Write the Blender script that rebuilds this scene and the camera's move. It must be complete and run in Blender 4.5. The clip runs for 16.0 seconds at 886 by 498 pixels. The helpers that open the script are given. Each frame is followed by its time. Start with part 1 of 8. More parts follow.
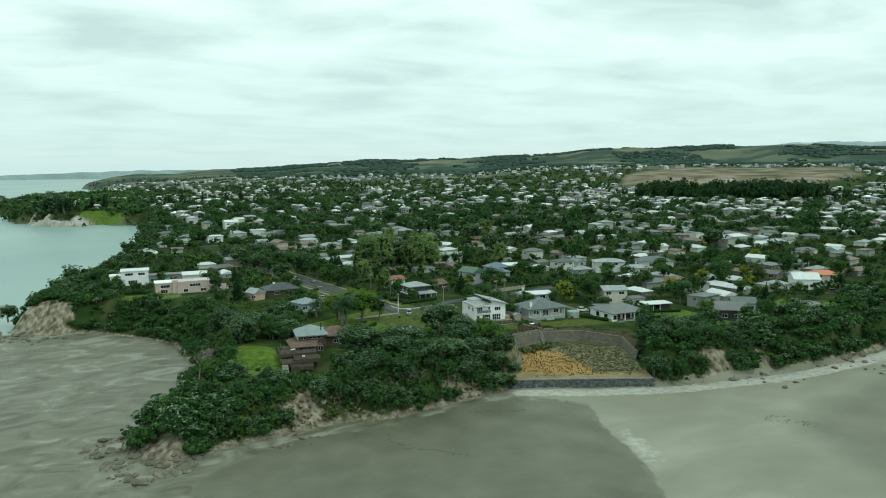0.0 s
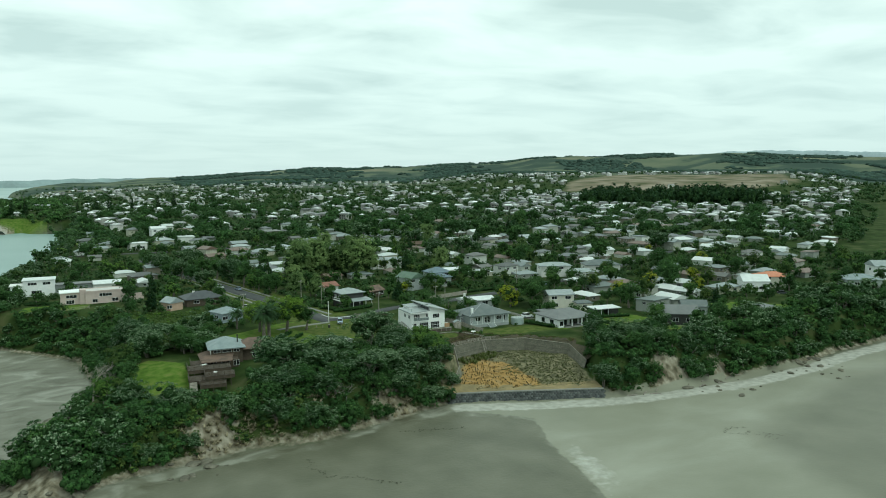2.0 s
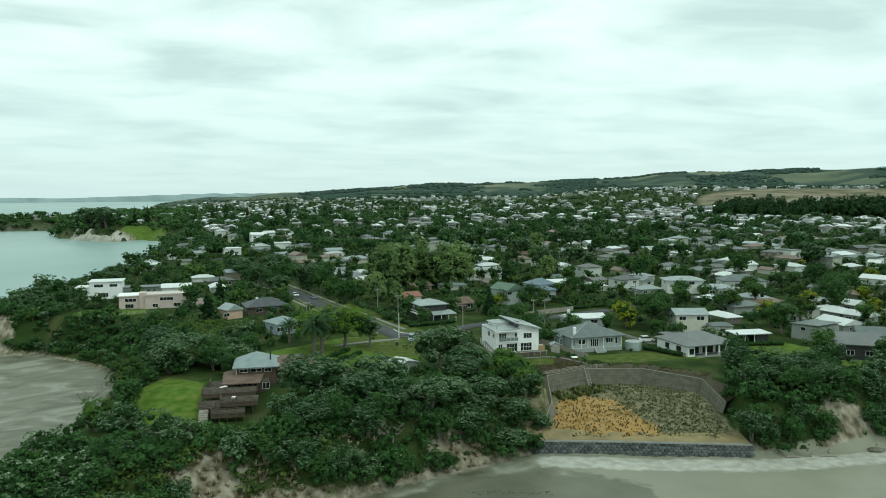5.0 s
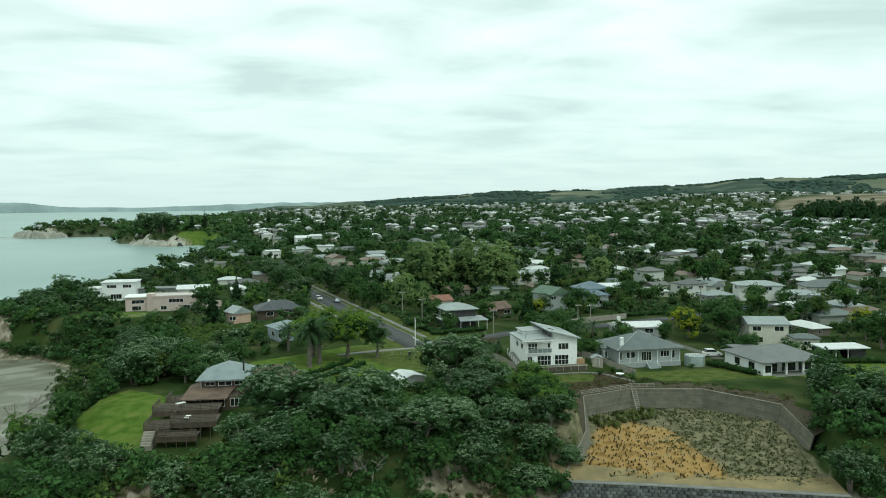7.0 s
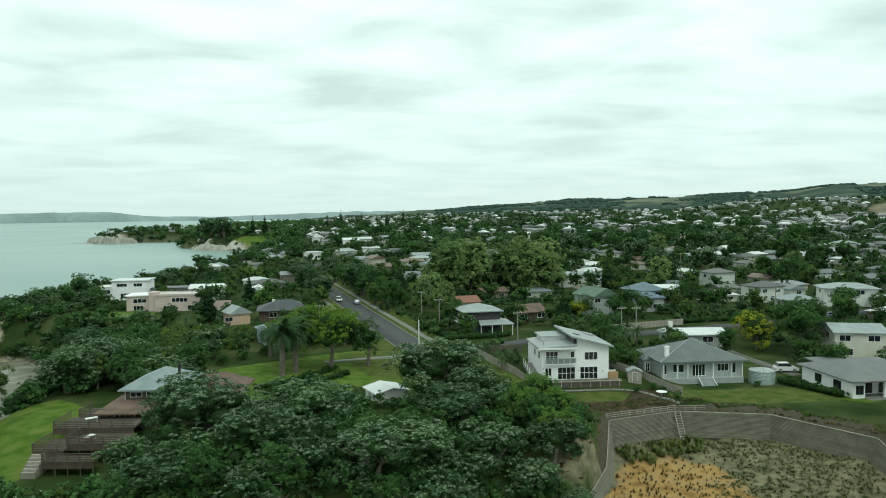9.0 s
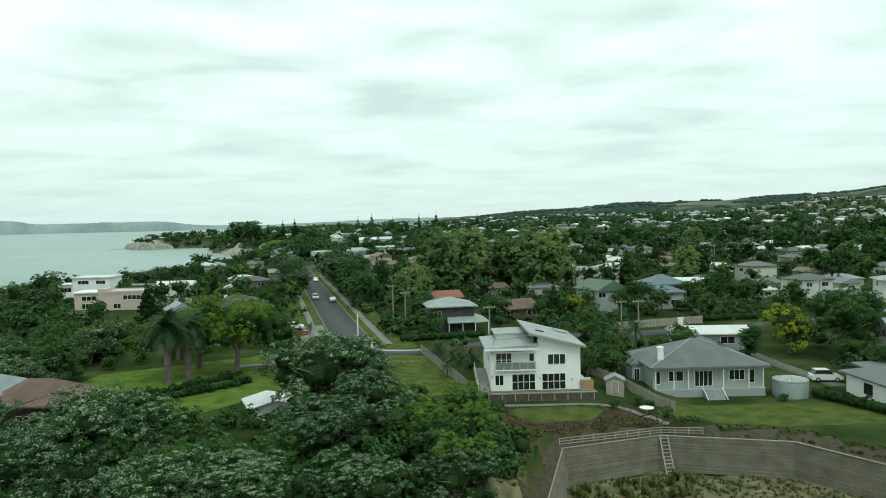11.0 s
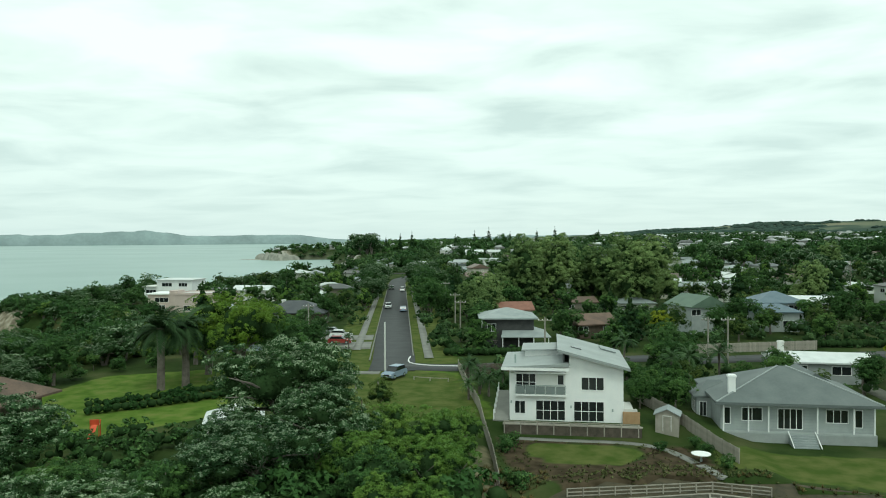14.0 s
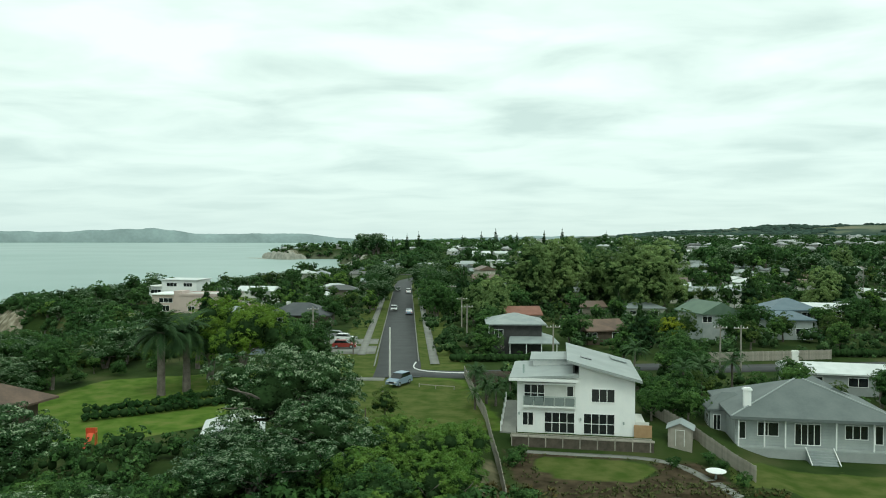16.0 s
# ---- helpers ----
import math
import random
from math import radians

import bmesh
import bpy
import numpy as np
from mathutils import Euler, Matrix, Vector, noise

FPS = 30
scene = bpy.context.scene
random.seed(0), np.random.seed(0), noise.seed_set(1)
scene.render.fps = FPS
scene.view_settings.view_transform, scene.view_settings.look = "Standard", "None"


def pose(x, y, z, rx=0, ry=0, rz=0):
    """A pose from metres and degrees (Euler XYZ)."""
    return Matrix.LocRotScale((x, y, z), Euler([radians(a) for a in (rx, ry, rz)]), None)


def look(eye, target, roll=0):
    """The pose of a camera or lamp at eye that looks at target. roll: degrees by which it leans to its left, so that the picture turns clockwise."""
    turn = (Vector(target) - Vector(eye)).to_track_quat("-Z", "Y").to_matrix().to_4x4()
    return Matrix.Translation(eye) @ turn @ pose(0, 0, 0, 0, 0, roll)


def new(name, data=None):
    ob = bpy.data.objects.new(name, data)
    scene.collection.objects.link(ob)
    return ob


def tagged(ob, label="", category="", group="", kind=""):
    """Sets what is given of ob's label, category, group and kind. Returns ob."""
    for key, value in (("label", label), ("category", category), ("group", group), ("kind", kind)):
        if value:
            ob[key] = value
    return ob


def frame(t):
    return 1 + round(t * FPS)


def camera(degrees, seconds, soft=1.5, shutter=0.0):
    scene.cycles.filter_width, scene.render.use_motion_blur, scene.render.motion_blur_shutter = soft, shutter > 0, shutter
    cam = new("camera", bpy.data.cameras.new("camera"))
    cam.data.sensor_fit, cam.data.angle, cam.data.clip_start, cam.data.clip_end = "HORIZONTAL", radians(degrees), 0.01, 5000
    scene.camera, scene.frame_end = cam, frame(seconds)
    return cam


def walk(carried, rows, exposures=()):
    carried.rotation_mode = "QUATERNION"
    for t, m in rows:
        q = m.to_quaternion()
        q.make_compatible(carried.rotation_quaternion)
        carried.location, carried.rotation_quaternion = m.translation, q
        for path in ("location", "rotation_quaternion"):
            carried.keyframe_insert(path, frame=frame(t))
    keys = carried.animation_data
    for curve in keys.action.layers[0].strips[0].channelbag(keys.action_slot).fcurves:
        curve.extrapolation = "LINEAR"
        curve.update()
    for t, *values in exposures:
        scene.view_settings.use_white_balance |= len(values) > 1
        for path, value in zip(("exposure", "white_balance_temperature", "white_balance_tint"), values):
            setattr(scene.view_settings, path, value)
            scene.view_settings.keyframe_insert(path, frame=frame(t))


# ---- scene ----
cam = camera(62.0, 16.0, soft=1.0)
PATH = [
    (0, (-118.318, -239.798, 56.628), (-117.594, -237.948, 56.4), -0.4),
    (0.5, (-116.824, -237.763, 55.526), (-116.001, -235.954, 55.303), -0.5),
    (1, (-114.379, -234.007, 54.357), (-113.528, -232.211, 54.138), -0.4),
    (1.5, (-111.035, -228.888, 53.343), (-110.169, -227.098, 53.13), -0.3),
    (2, (-106.751, -222.374, 52.004), (-105.893, -220.579, 51.799), -0.4),
    (2.5, (-102.537, -216.155, 50.826), (-101.707, -214.347, 50.626), -0.3),
    (3, (-97.607, -209.074, 49.195), (-96.826, -207.243, 49.005), -0.3),
    (3.5, (-93.14, -202.581, 47.902), (-92.414, -200.727, 47.716), -0.3),
    (4, (-88.388, -195.48, 46.214), (-87.733, -193.598, 46.039), -0.2),
    (6.5, (-64.908, -162.038, 38.28), (-64.479, -160.09, 38.141), -0.4),
    (7, (-59.94, -154.99, 36.687), (-59.567, -153.029, 36.557), -0.4),
    (7.5, (-55.026, -147.956, 35.065), (-54.712, -145.985, 34.942), -0.5),
    (8, (-50.189, -141.1, 33.581), (-49.937, -139.12, 33.463), -0.5),
    (8.5, (-45.649, -134.762, 32.123), (-45.437, -132.776, 32.013), -0.6),
    (9, (-40.907, -127.975, 30.315), (-40.732, -125.986, 30.212), -0.6),
    (11.5, (-14.873, -91.368, 21.981), (-14.905, -89.37, 21.909), -1.2),
    (12, (-9.736, -84.486, 20.832), (-9.833, -82.489, 20.773), -1.1),
    (12.5, (-7.054, -80.516, 20.187), (-7.134, -78.518, 20.144), -0.7),
    (13, (-6.897, -80.329, 19.922), (-7.093, -78.339, 19.887), -0.6),
    (13.5, (-6.874, -80.455, 19.94), (-7.148, -78.474, 19.908), -0.5),
    (14, (-6.945, -80.803, 19.968), (-7.252, -78.827, 19.938), -0.3),
    (14.5, (-6.957, -80.915, 20.043), (-7.275, -78.941, 20.015), -0.2),
    (15, (-6.922, -80.807, 20.17), (-7.248, -78.834, 20.144), -0.0),
    (15.5, (-7.012, -80.293, 20.474), (-7.339, -78.32, 20.447), 0.1),
    (16, (-7.335, -78.566, 20.6), (-7.66, -76.593, 20.57), 0.2),
]
walk(cam, [(t, look(eye, target, roll)) for t, eye, target, roll in PATH],
     exposures=[(0.0, 0.09, 5950, -14), (4.0, 0.10, 5950, -14), (7.0, 0.16, 6050, -11), (12.0, 0.16, 6150, -11), (16.0, 0.15, 6200, -11)])

# ---- world and sun: a bright overcast sky ----
SEA = -12.0


def make_world():
    world = bpy.data.worlds.new("overcast_sky")
    scene.world = world
    world.use_nodes = True
    nt = world.node_tree
    nt.nodes.clear()
    N, L = nt.nodes.new, nt.links.new
    out, bg = N("ShaderNodeOutputWorld"), N("ShaderNodeBackground")
    sky = N("ShaderNodeTexSky")
    sky.sky_type, sky.sun_disc = "NISHITA", False
    sky.sun_elevation, sky.sun_rotation = radians(55), radians(20)
    dim = N("ShaderNodeVectorMath")
    dim.operation = "SCALE"
    dim.inputs["Scale"].default_value = 0.10
    L(sky.outputs[0], dim.inputs[0])
    co, sep = N("ShaderNodeTexCoord"), N("ShaderNodeSeparateXYZ")
    L(co.outputs["Generated"], sep.inputs[0])
    up = N("ShaderNodeMath")
    up.operation = "MAXIMUM"
    L(sep.outputs["Z"], up.inputs[0])
    up.inputs[1].default_value = 0.0
    add = N("ShaderNodeMath")
    add.inputs[1].default_value = 0.10
    L(up.outputs[0], add.inputs[0])
    flat = N("ShaderNodeVectorMath")
    flat.operation = "DIVIDE"
    L(co.outputs["Generated"], flat.inputs[0])
    comb = N("ShaderNodeCombineXYZ")
    for k in range(3):
        L(add.outputs[0], comb.inputs[k])
    L(comb.outputs[0], flat.inputs[1])
    scale = N("ShaderNodeVectorMath")
    scale.operation = "MULTIPLY"
    scale.inputs[1].default_value = (1.0, 1.25, 0.0)
    L(flat.outputs[0], scale.inputs[0])
    n1 = N("ShaderNodeTexNoise")
    n1.inputs["Scale"].default_value, n1.inputs["Detail"].default_value = 1.15, 5.0
    n1.inputs["Roughness"].default_value, n1.inputs["Distortion"].default_value = 0.5, 0.35
    L(scale.outputs[0], n1.inputs["Vector"])
    ramp = N("ShaderNodeValToRGB")
    e = ramp.color_ramp.elements
    e[0].position, e[0].color = 0.31, (0.66, 0.71, 0.70, 1)
    e[1].position, e[1].color = 0.60, (1.02, 1.03, 1.0, 1)
    mid = ramp.color_ramp.elements.new(0.45)
    mid.color = (0.85, 0.88, 0.865, 1)
    L(n1.outputs[0], ramp.inputs[0])
    # towards the horizon the cloud deck fades into a pale even grey
    fade = N("ShaderNodeMapRange")
    fade.inputs["From Min"].default_value, fade.inputs["From Max"].default_value = 0.0, 0.20
    fade.inputs["To Min"].default_value, fade.inputs["To Max"].default_value = 0.10, 1.0
    L(up.outputs[0], fade.inputs["Value"])
    hz = N("ShaderNodeMix")
    hz.data_type = "RGBA"
    hz.inputs["A"].default_value = (0.70, 0.755, 0.775, 1)
    L(fade.outputs[0], hz.inputs["Factor"])
    L(ramp.outputs[0], hz.inputs["B"])
    mix = N("ShaderNodeMix")
    mix.data_type = "RGBA"
    mix.inputs["Factor"].default_value = 0.93
    L(dim.outputs[0], mix.inputs["A"])
    L(hz.outputs["Result"], mix.inputs["B"])
    L(mix.outputs["Result"], bg.inputs["Color"])
    bg.inputs["Strength"].default_value = 1.0
    L(bg.outputs[0], out.inputs["Surface"])


make_world()
sun_data = bpy.data.lights.new("sun", "SUN")
sun_data.energy, sun_data.angle, sun_data.color = 1.0, radians(18), (1.0, 0.97, 0.92)
sun = new("sun", sun_data)
sun.matrix_world = look((60, -120, 200), (0, 0, 0))

# ---- materials ----


def mat(name, c1, c2, scale=3.0, rough=0.8, metal=0.0, bump=0.0, jitter=0.0, island=0.0, fine=0.25, spec=0.5):
    """A surface whose colour wanders between two tones at two scales; jitter: by object, island: by loose piece."""
    m = bpy.data.materials.new(name)
    m.use_nodes = True
    nt = m.node_tree
    N, L = nt.nodes.new, nt.links.new
    b = nt.nodes["Principled BSDF"]
    b.inputs["Roughness"].default_value, b.inputs["Metallic"].default_value = rough, metal
    b.inputs["Specular IOR Level"].default_value = spec
    co = N("ShaderNodeTexCoord")
    n1, n2 = N("ShaderNodeTexNoise"), N("ShaderNodeTexNoise")
    n1.inputs["Scale"].default_value, n1.inputs["Detail"].default_value = scale, 4.0
    n2.inputs["Scale"].default_value, n2.inputs["Detail"].default_value = scale * 9.0, 3.0
    L(co.outputs["Object"], n1.inputs["Vector"])
    L(co.outputs["Object"], n2.inputs["Vector"])
    f = N("ShaderNodeMapRange")
    f.inputs["From Min"].default_value, f.inputs["From Max"].default_value = 0.34, 0.66
    mixn = N("ShaderNodeMix")
    mixn.inputs["Factor"].default_value = fine
    L(n1.outputs[0], mixn.inputs["A"])
    L(n2.outputs[0], mixn.inputs["B"])
    L(mixn.outputs["Result"], f.inputs["Value"])
    mix = N("ShaderNodeMix")
    mix.data_type = "RGBA"
    mix.inputs["A"].default_value, mix.inputs["B"].default_value = (*c1, 1), (*c2, 1)
    L(f.outputs[0], mix.inputs["Factor"])
    col = mix.outputs["Result"]
    for amount, node, socket in ((jitter, "ShaderNodeObjectInfo", "Random"), (island, "ShaderNodeNewGeometry", "Random Per Island")):
        if amount:
            r, mr, hsv = N(node), N("ShaderNodeMapRange"), N("ShaderNodeHueSaturation")
            mr.inputs["To Min"].default_value, mr.inputs["To Max"].default_value = 1 - amount, 1 + amount
            L(r.outputs[socket], mr.inputs["Value"])
            L(mr.outputs[0], hsv.inputs["Value"])
            L(col, hsv.inputs["Color"])
            col = hsv.outputs[0]
    L(col, b.inputs["Base Color"])
    if bump:
        bp = N("ShaderNodeBump")
        bp.inputs["Strength"].default_value, bp.inputs["Distance"].default_value = bump, 0.05
        L(n2.outputs[0], bp.inputs["Height"])
        L(bp.outputs[0], b.inputs["Normal"])
    return m


def leaf_mat(name, dark, light, pale=None, pale_share=0.0, jitter=0.22):
    """Foliage: every clump and leaf has its own tone, and pale leaves stand for buds and lit tops."""
    m = bpy.data.materials.new(name)
    m.use_nodes = True
    nt = m.node_tree
    N, L = nt.nodes.new, nt.links.new
    b = nt.nodes["Principled BSDF"]
    b.inputs["Roughness"].default_value = 0.6
    b.inputs["Specular IOR Level"].default_value = 0.08
    g, ramp = N("ShaderNodeAttribute"), N("ShaderNodeValToRGB")
    g.attribute_name = "tone"
    L(g.outputs["Fac"], ramp.inputs[0])
    e = ramp.color_ramp.elements
    e[0].color, e[1].color = (*dark, 1), (*light, 1)
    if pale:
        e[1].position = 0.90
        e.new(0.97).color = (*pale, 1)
    r, mr, hsv = N("ShaderNodeObjectInfo"), N("ShaderNodeMapRange"), N("ShaderNodeHueSaturation")
    mr.inputs["To Min"].default_value, mr.inputs["To Max"].default_value = 1 - jitter, 1 + jitter
    L(r.outputs["Random"], mr.inputs["Value"])
    L(mr.outputs[0], hsv.inputs["Value"])
    hue = N("ShaderNodeMapRange")
    hue.inputs["To Min"].default_value, hue.inputs["To Max"].default_value = 0.508, 0.492
    L(r.outputs["Random"], hue.inputs["Value"])
    L(hue.outputs[0], hsv.inputs["Hue"])
    L(ramp.outputs[0], hsv.inputs["Color"])
    L(hsv.outputs[0], b.inputs["Base Color"])
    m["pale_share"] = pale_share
    return m


def slot_mat(name, base_cols, rough=0.7, spec=0.4, scale=2.0):
    """A paint or roofing whose tone is picked per object from a few colours, with faint weathering."""
    m = mat(name, (0.92, 0.92, 0.92), (1, 1, 1), scale, rough, spec=spec)
    nt = m.node_tree
    N, L = nt.nodes.new, nt.links.new
    b = nt.nodes["Principled BSDF"]
    weather = b.inputs["Base Color"].links[0].from_socket
    r, ramp, mul = N("ShaderNodeObjectInfo"), N("ShaderNodeValToRGB"), N("ShaderNodeMix")
    ramp.color_ramp.interpolation = "CONSTANT"
    e = ramp.color_ramp.elements
    e[0].color = (*base_cols[0], 1)
    e[1].position, e[1].color = 1 / len(base_cols), (*base_cols[1 % len(base_cols)], 1)
    for k in range(2, len(base_cols)):
        e.new(k / len(base_cols)).color = (*base_cols[k], 1)
    L(r.outputs["Random"], ramp.inputs[0])
    mul.data_type, mul.blend_type = "RGBA", "MULTIPLY"
    mul.inputs["Factor"].default_value = 1.0
    L(ramp.outputs[0], mul.inputs["A"])
    L(weather, mul.inputs["B"])
    L(mul.outputs["Result"], b.inputs["Base Color"])
    return m


M = {
    "white": mat("white_paint", (0.76, 0.77, 0.76), (0.84, 0.84, 0.82), 0.8, 0.6),
    "offwhite": mat("offwhite_paint", (0.60, 0.60, 0.56), (0.70, 0.70, 0.66), 0.8, 0.7),
    "pink": mat("pale_pink_render", (0.46, 0.37, 0.335), (0.54, 0.44, 0.40), 0.6, 0.8),
    "greywall": mat("grey_weatherboard", (0.31, 0.34, 0.33), (0.38, 0.41, 0.40), 1.2, 0.7),
    "cream": mat("cream_render", (0.52, 0.50, 0.42), (0.60, 0.58, 0.50), 0.8, 0.8),
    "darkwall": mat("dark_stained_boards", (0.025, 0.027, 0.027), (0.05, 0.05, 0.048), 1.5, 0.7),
    "brownwall": mat("brown_cedar_boards", (0.050, 0.038, 0.026), (0.095, 0.070, 0.048), 1.5, 0.8),
    "deck": mat("weathered_deck_timber", (0.052, 0.043, 0.032), (0.110, 0.090, 0.068), 2.0, 0.85, bump=0.3),
    "palewood": mat("silvered_fence_timber", (0.26, 0.24, 0.20), (0.36, 0.33, 0.28), 1.5, 0.9, bump=0.3, jitter=0.15),
    "brownfence": mat("brown_fence_timber", (0.070, 0.054, 0.040), (0.135, 0.104, 0.080), 1.5, 0.9, bump=0.3, jitter=0.15),
    "slat": mat("retaining_wall_timber", (0.118, 0.112, 0.084), (0.190, 0.180, 0.138), 0.7, 0.9, bump=0.4, jitter=0.16),
    "whiteroof": mat("white_steel_roof", (0.54, 0.56, 0.55), (0.66, 0.68, 0.67), 0.6, 0.5, spec=0.3),
    "zincroof": mat("zinc_grey_steel_roof", (0.25, 0.275, 0.27), (0.33, 0.355, 0.345), 0.4, 0.5, spec=0.4),
    "lightroof": mat("pale_grey_steel_roof", (0.23, 0.26, 0.258), (0.32, 0.35, 0.345), 0.6, 0.5, spec=0.3),
    "greyroof": mat("mid_grey_roof", (0.100, 0.118, 0.115), (0.140, 0.158, 0.153), 0.5, 0.6, bump=0.15, spec=0.3),
    "slateroof": mat("dark_grey_roof", (0.125, 0.132, 0.13), (0.165, 0.17, 0.165), 0.5, 0.6, bump=0.15),
    "redroof": mat("terracotta_roof", (0.17, 0.075, 0.05), (0.25, 0.115, 0.08), 0.8, 0.75, bump=0.2),
    "rustroof": mat("rusty_shingle_roof", (0.080, 0.058, 0.044), (0.165, 0.108, 0.080), 0.5, 0.85, bump=0.3),
    "blueroof": mat("slate_blue_roof", (0.085, 0.125, 0.155), (0.125, 0.170, 0.20), 0.6, 0.55),
    "greenroof": mat("dull_green_roof", (0.070, 0.115, 0.078), (0.105, 0.155, 0.108), 0.6, 0.6),
    "glass": mat("dark_window_glass", (0.012, 0.015, 0.016), (0.02, 0.024, 0.025), 1.0, 0.08, spec=0.6),
    "steel": mat("corrugated_tank_steel", (0.30, 0.36, 0.34), (0.38, 0.44, 0.42), 1.5, 0.4, 0.3),
    "road": mat("asphalt", (0.040, 0.042, 0.043), (0.062, 0.064, 0.065), 0.35, 0.85, bump=0.2),
    "concrete": mat("concrete_paving", (0.155, 0.155, 0.138), (0.225, 0.225, 0.20), 0.5, 0.9, bump=0.2),
    "line": mat("white_road_paint", (0.62, 0.62, 0.60), (0.75, 0.75, 0.73), 2.0, 0.7),
    "cliff_rock": mat("pale_sandstone_cliff", (0.20, 0.20, 0.165), (0.40, 0.385, 0.33), 0.16, 0.95, bump=0.4, jitter=0.1),
    "stone": mat("dark_sea_wall_stone", (0.045, 0.05, 0.05), (0.10, 0.105, 0.10), 0.9, 0.9, bump=0.6, jitter=0.35),
    "rock": mat("pale_mudstone_rock", (0.075, 0.070, 0.050), (0.205, 0.188, 0.142), 0.5, 0.95, bump=0.8, jitter=0.2),
    "bark": mat("grey_brown_bark", (0.10, 0.085, 0.07), (0.19, 0.165, 0.14), 2.0, 0.95, bump=0.6),
    "palebark": mat("pale_dead_branches", (0.19, 0.165, 0.14), (0.30, 0.27, 0.235), 2.0, 0.95, bump=0.4),
    # dark green that stands in for the shade inside crowns
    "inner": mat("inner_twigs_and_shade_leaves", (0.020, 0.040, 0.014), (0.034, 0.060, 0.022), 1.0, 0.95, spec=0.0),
    "gravel": mat("dull_gravel", (0.085, 0.088, 0.068), (0.135, 0.135, 0.108), 0.8, 0.95, bump=0.3),
    "bed_soil": mat("planted_brown_soil", (0.030, 0.028, 0.014), (0.072, 0.058, 0.032), 1.4, 0.95, bump=0.5),
    "bank_earth": mat("straw_mulched_earth", (0.16, 0.13, 0.065), (0.27, 0.21, 0.10), 0.4, 0.95, bump=0.5),
    "rubber": mat("black_rubber", (0.015, 0.015, 0.015), (0.025, 0.025, 0.025), 4.0, 0.8),
    "pole": mat("grey_pole_timber", (0.22, 0.20, 0.17), (0.32, 0.30, 0.26), 1.0, 0.9),
    "orange": mat("orange_red_plastic", (0.55, 0.07, 0.025), (0.65, 0.10, 0.04), 2.0, 0.5),
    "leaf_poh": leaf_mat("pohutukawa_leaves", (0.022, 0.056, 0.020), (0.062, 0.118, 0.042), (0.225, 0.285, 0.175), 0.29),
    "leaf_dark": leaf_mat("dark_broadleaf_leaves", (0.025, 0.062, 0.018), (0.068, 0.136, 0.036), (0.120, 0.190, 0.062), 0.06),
    "leaf_mid": leaf_mat("green_broadleaf_leaves", (0.036, 0.084, 0.020), (0.100, 0.180, 0.044)),
    "leaf_light": leaf_mat("light_green_leaves", (0.062, 0.128, 0.022), (0.150, 0.240, 0.046), jitter=0.12),
    "leaf_park": leaf_mat("yellow_green_park_leaves", (0.075, 0.145, 0.018), (0.180, 0.265, 0.036), jitter=0.1),
    "leaf_olive": leaf_mat("olive_leaves", (0.040, 0.072, 0.017), (0.103, 0.150, 0.036)),
    "leaf_yellow": leaf_mat("yellow_leaves", (0.17, 0.20, 0.014), (0.40, 0.44, 0.04), jitter=0.1),
    "leaf_pine": leaf_mat("dark_conifer_needles", (0.010, 0.029, 0.011), (0.031, 0.067, 0.023)),
    "frond": leaf_mat("palm_fronds", (0.028, 0.058, 0.022), (0.072, 0.122, 0.046)),
    "scrub": leaf_mat("dry_scrub", (0.045, 0.060, 0.020), (0.140, 0.150, 0.060)),
    "tussock": leaf_mat("dark_tussock", (0.060, 0.052, 0.022), (0.165, 0.130, 0.050)),
    "straw": leaf_mat("dry_straw_grass", (0.190, 0.165, 0.100), (0.400, 0.355, 0.240)),
    "leaf_willow": leaf_mat("feathery_willow_leaves", (0.092, 0.146, 0.048), (0.205, 0.285, 0.098)),
    "green_tuft": leaf_mat("long_green_grass", (0.070, 0.095, 0.028), (0.170, 0.200, 0.070)),
    "hedge": leaf_mat("clipped_hedge", (0.017, 0.046, 0.012), (0.039, 0.089, 0.023)),
}
TOWN_ROOF = slot_mat("town_roof", [(0.13, 0.14, 0.14), (0.34, 0.37, 0.365), (0.08, 0.085, 0.08), (0.60, 0.62, 0.60), (0.11, 0.11, 0.10), (0.24, 0.27, 0.265), (0.15, 0.105, 0.08), (0.14, 0.165, 0.155), (0.50, 0.53, 0.51)], 0.5)
TOWN_WALL = slot_mat("town_wall", [(0.40, 0.41, 0.35), (0.66, 0.68, 0.63), (0.28, 0.30, 0.265), (0.46, 0.45, 0.36), (0.17, 0.155, 0.12), (0.55, 0.57, 0.52)], 0.8)
CAR_PAINT = slot_mat("car_paint", [(0.55, 0.57, 0.58), (0.70, 0.71, 0.71), (0.28, 0.045, 0.035), (0.10, 0.11, 0.13), (0.42, 0.46, 0.50)], 0.3, 0.6)

# ---- small builders ----


def obj(name, bm, material, parent=None, label="", smooth=False):
    me = bpy.data.meshes.new(name)
    bmesh.ops.recalc_face_normals(bm, faces=bm.faces)
    bm.to_mesh(me)
    bm.free()
    for mm in material if isinstance(material, (list, tuple)) else (material,):
        me.materials.append(mm)
    if smooth:
        me.polygons.foreach_set("use_smooth", [True] * len(me.polygons))
    ob = new(name, me)
    if parent:
        ob.parent = parent
    if label:
        ob["label"] = label
    return ob


def part(name, bm, material, parent, label="", smooth=False):
    return obj(name, bm, material, parent, label, smooth)


def share(name, me, parent, m=None):
    ob = new(name, me)
    ob.parent = parent
    if m is not None:
        ob.matrix_basis = m
    return ob


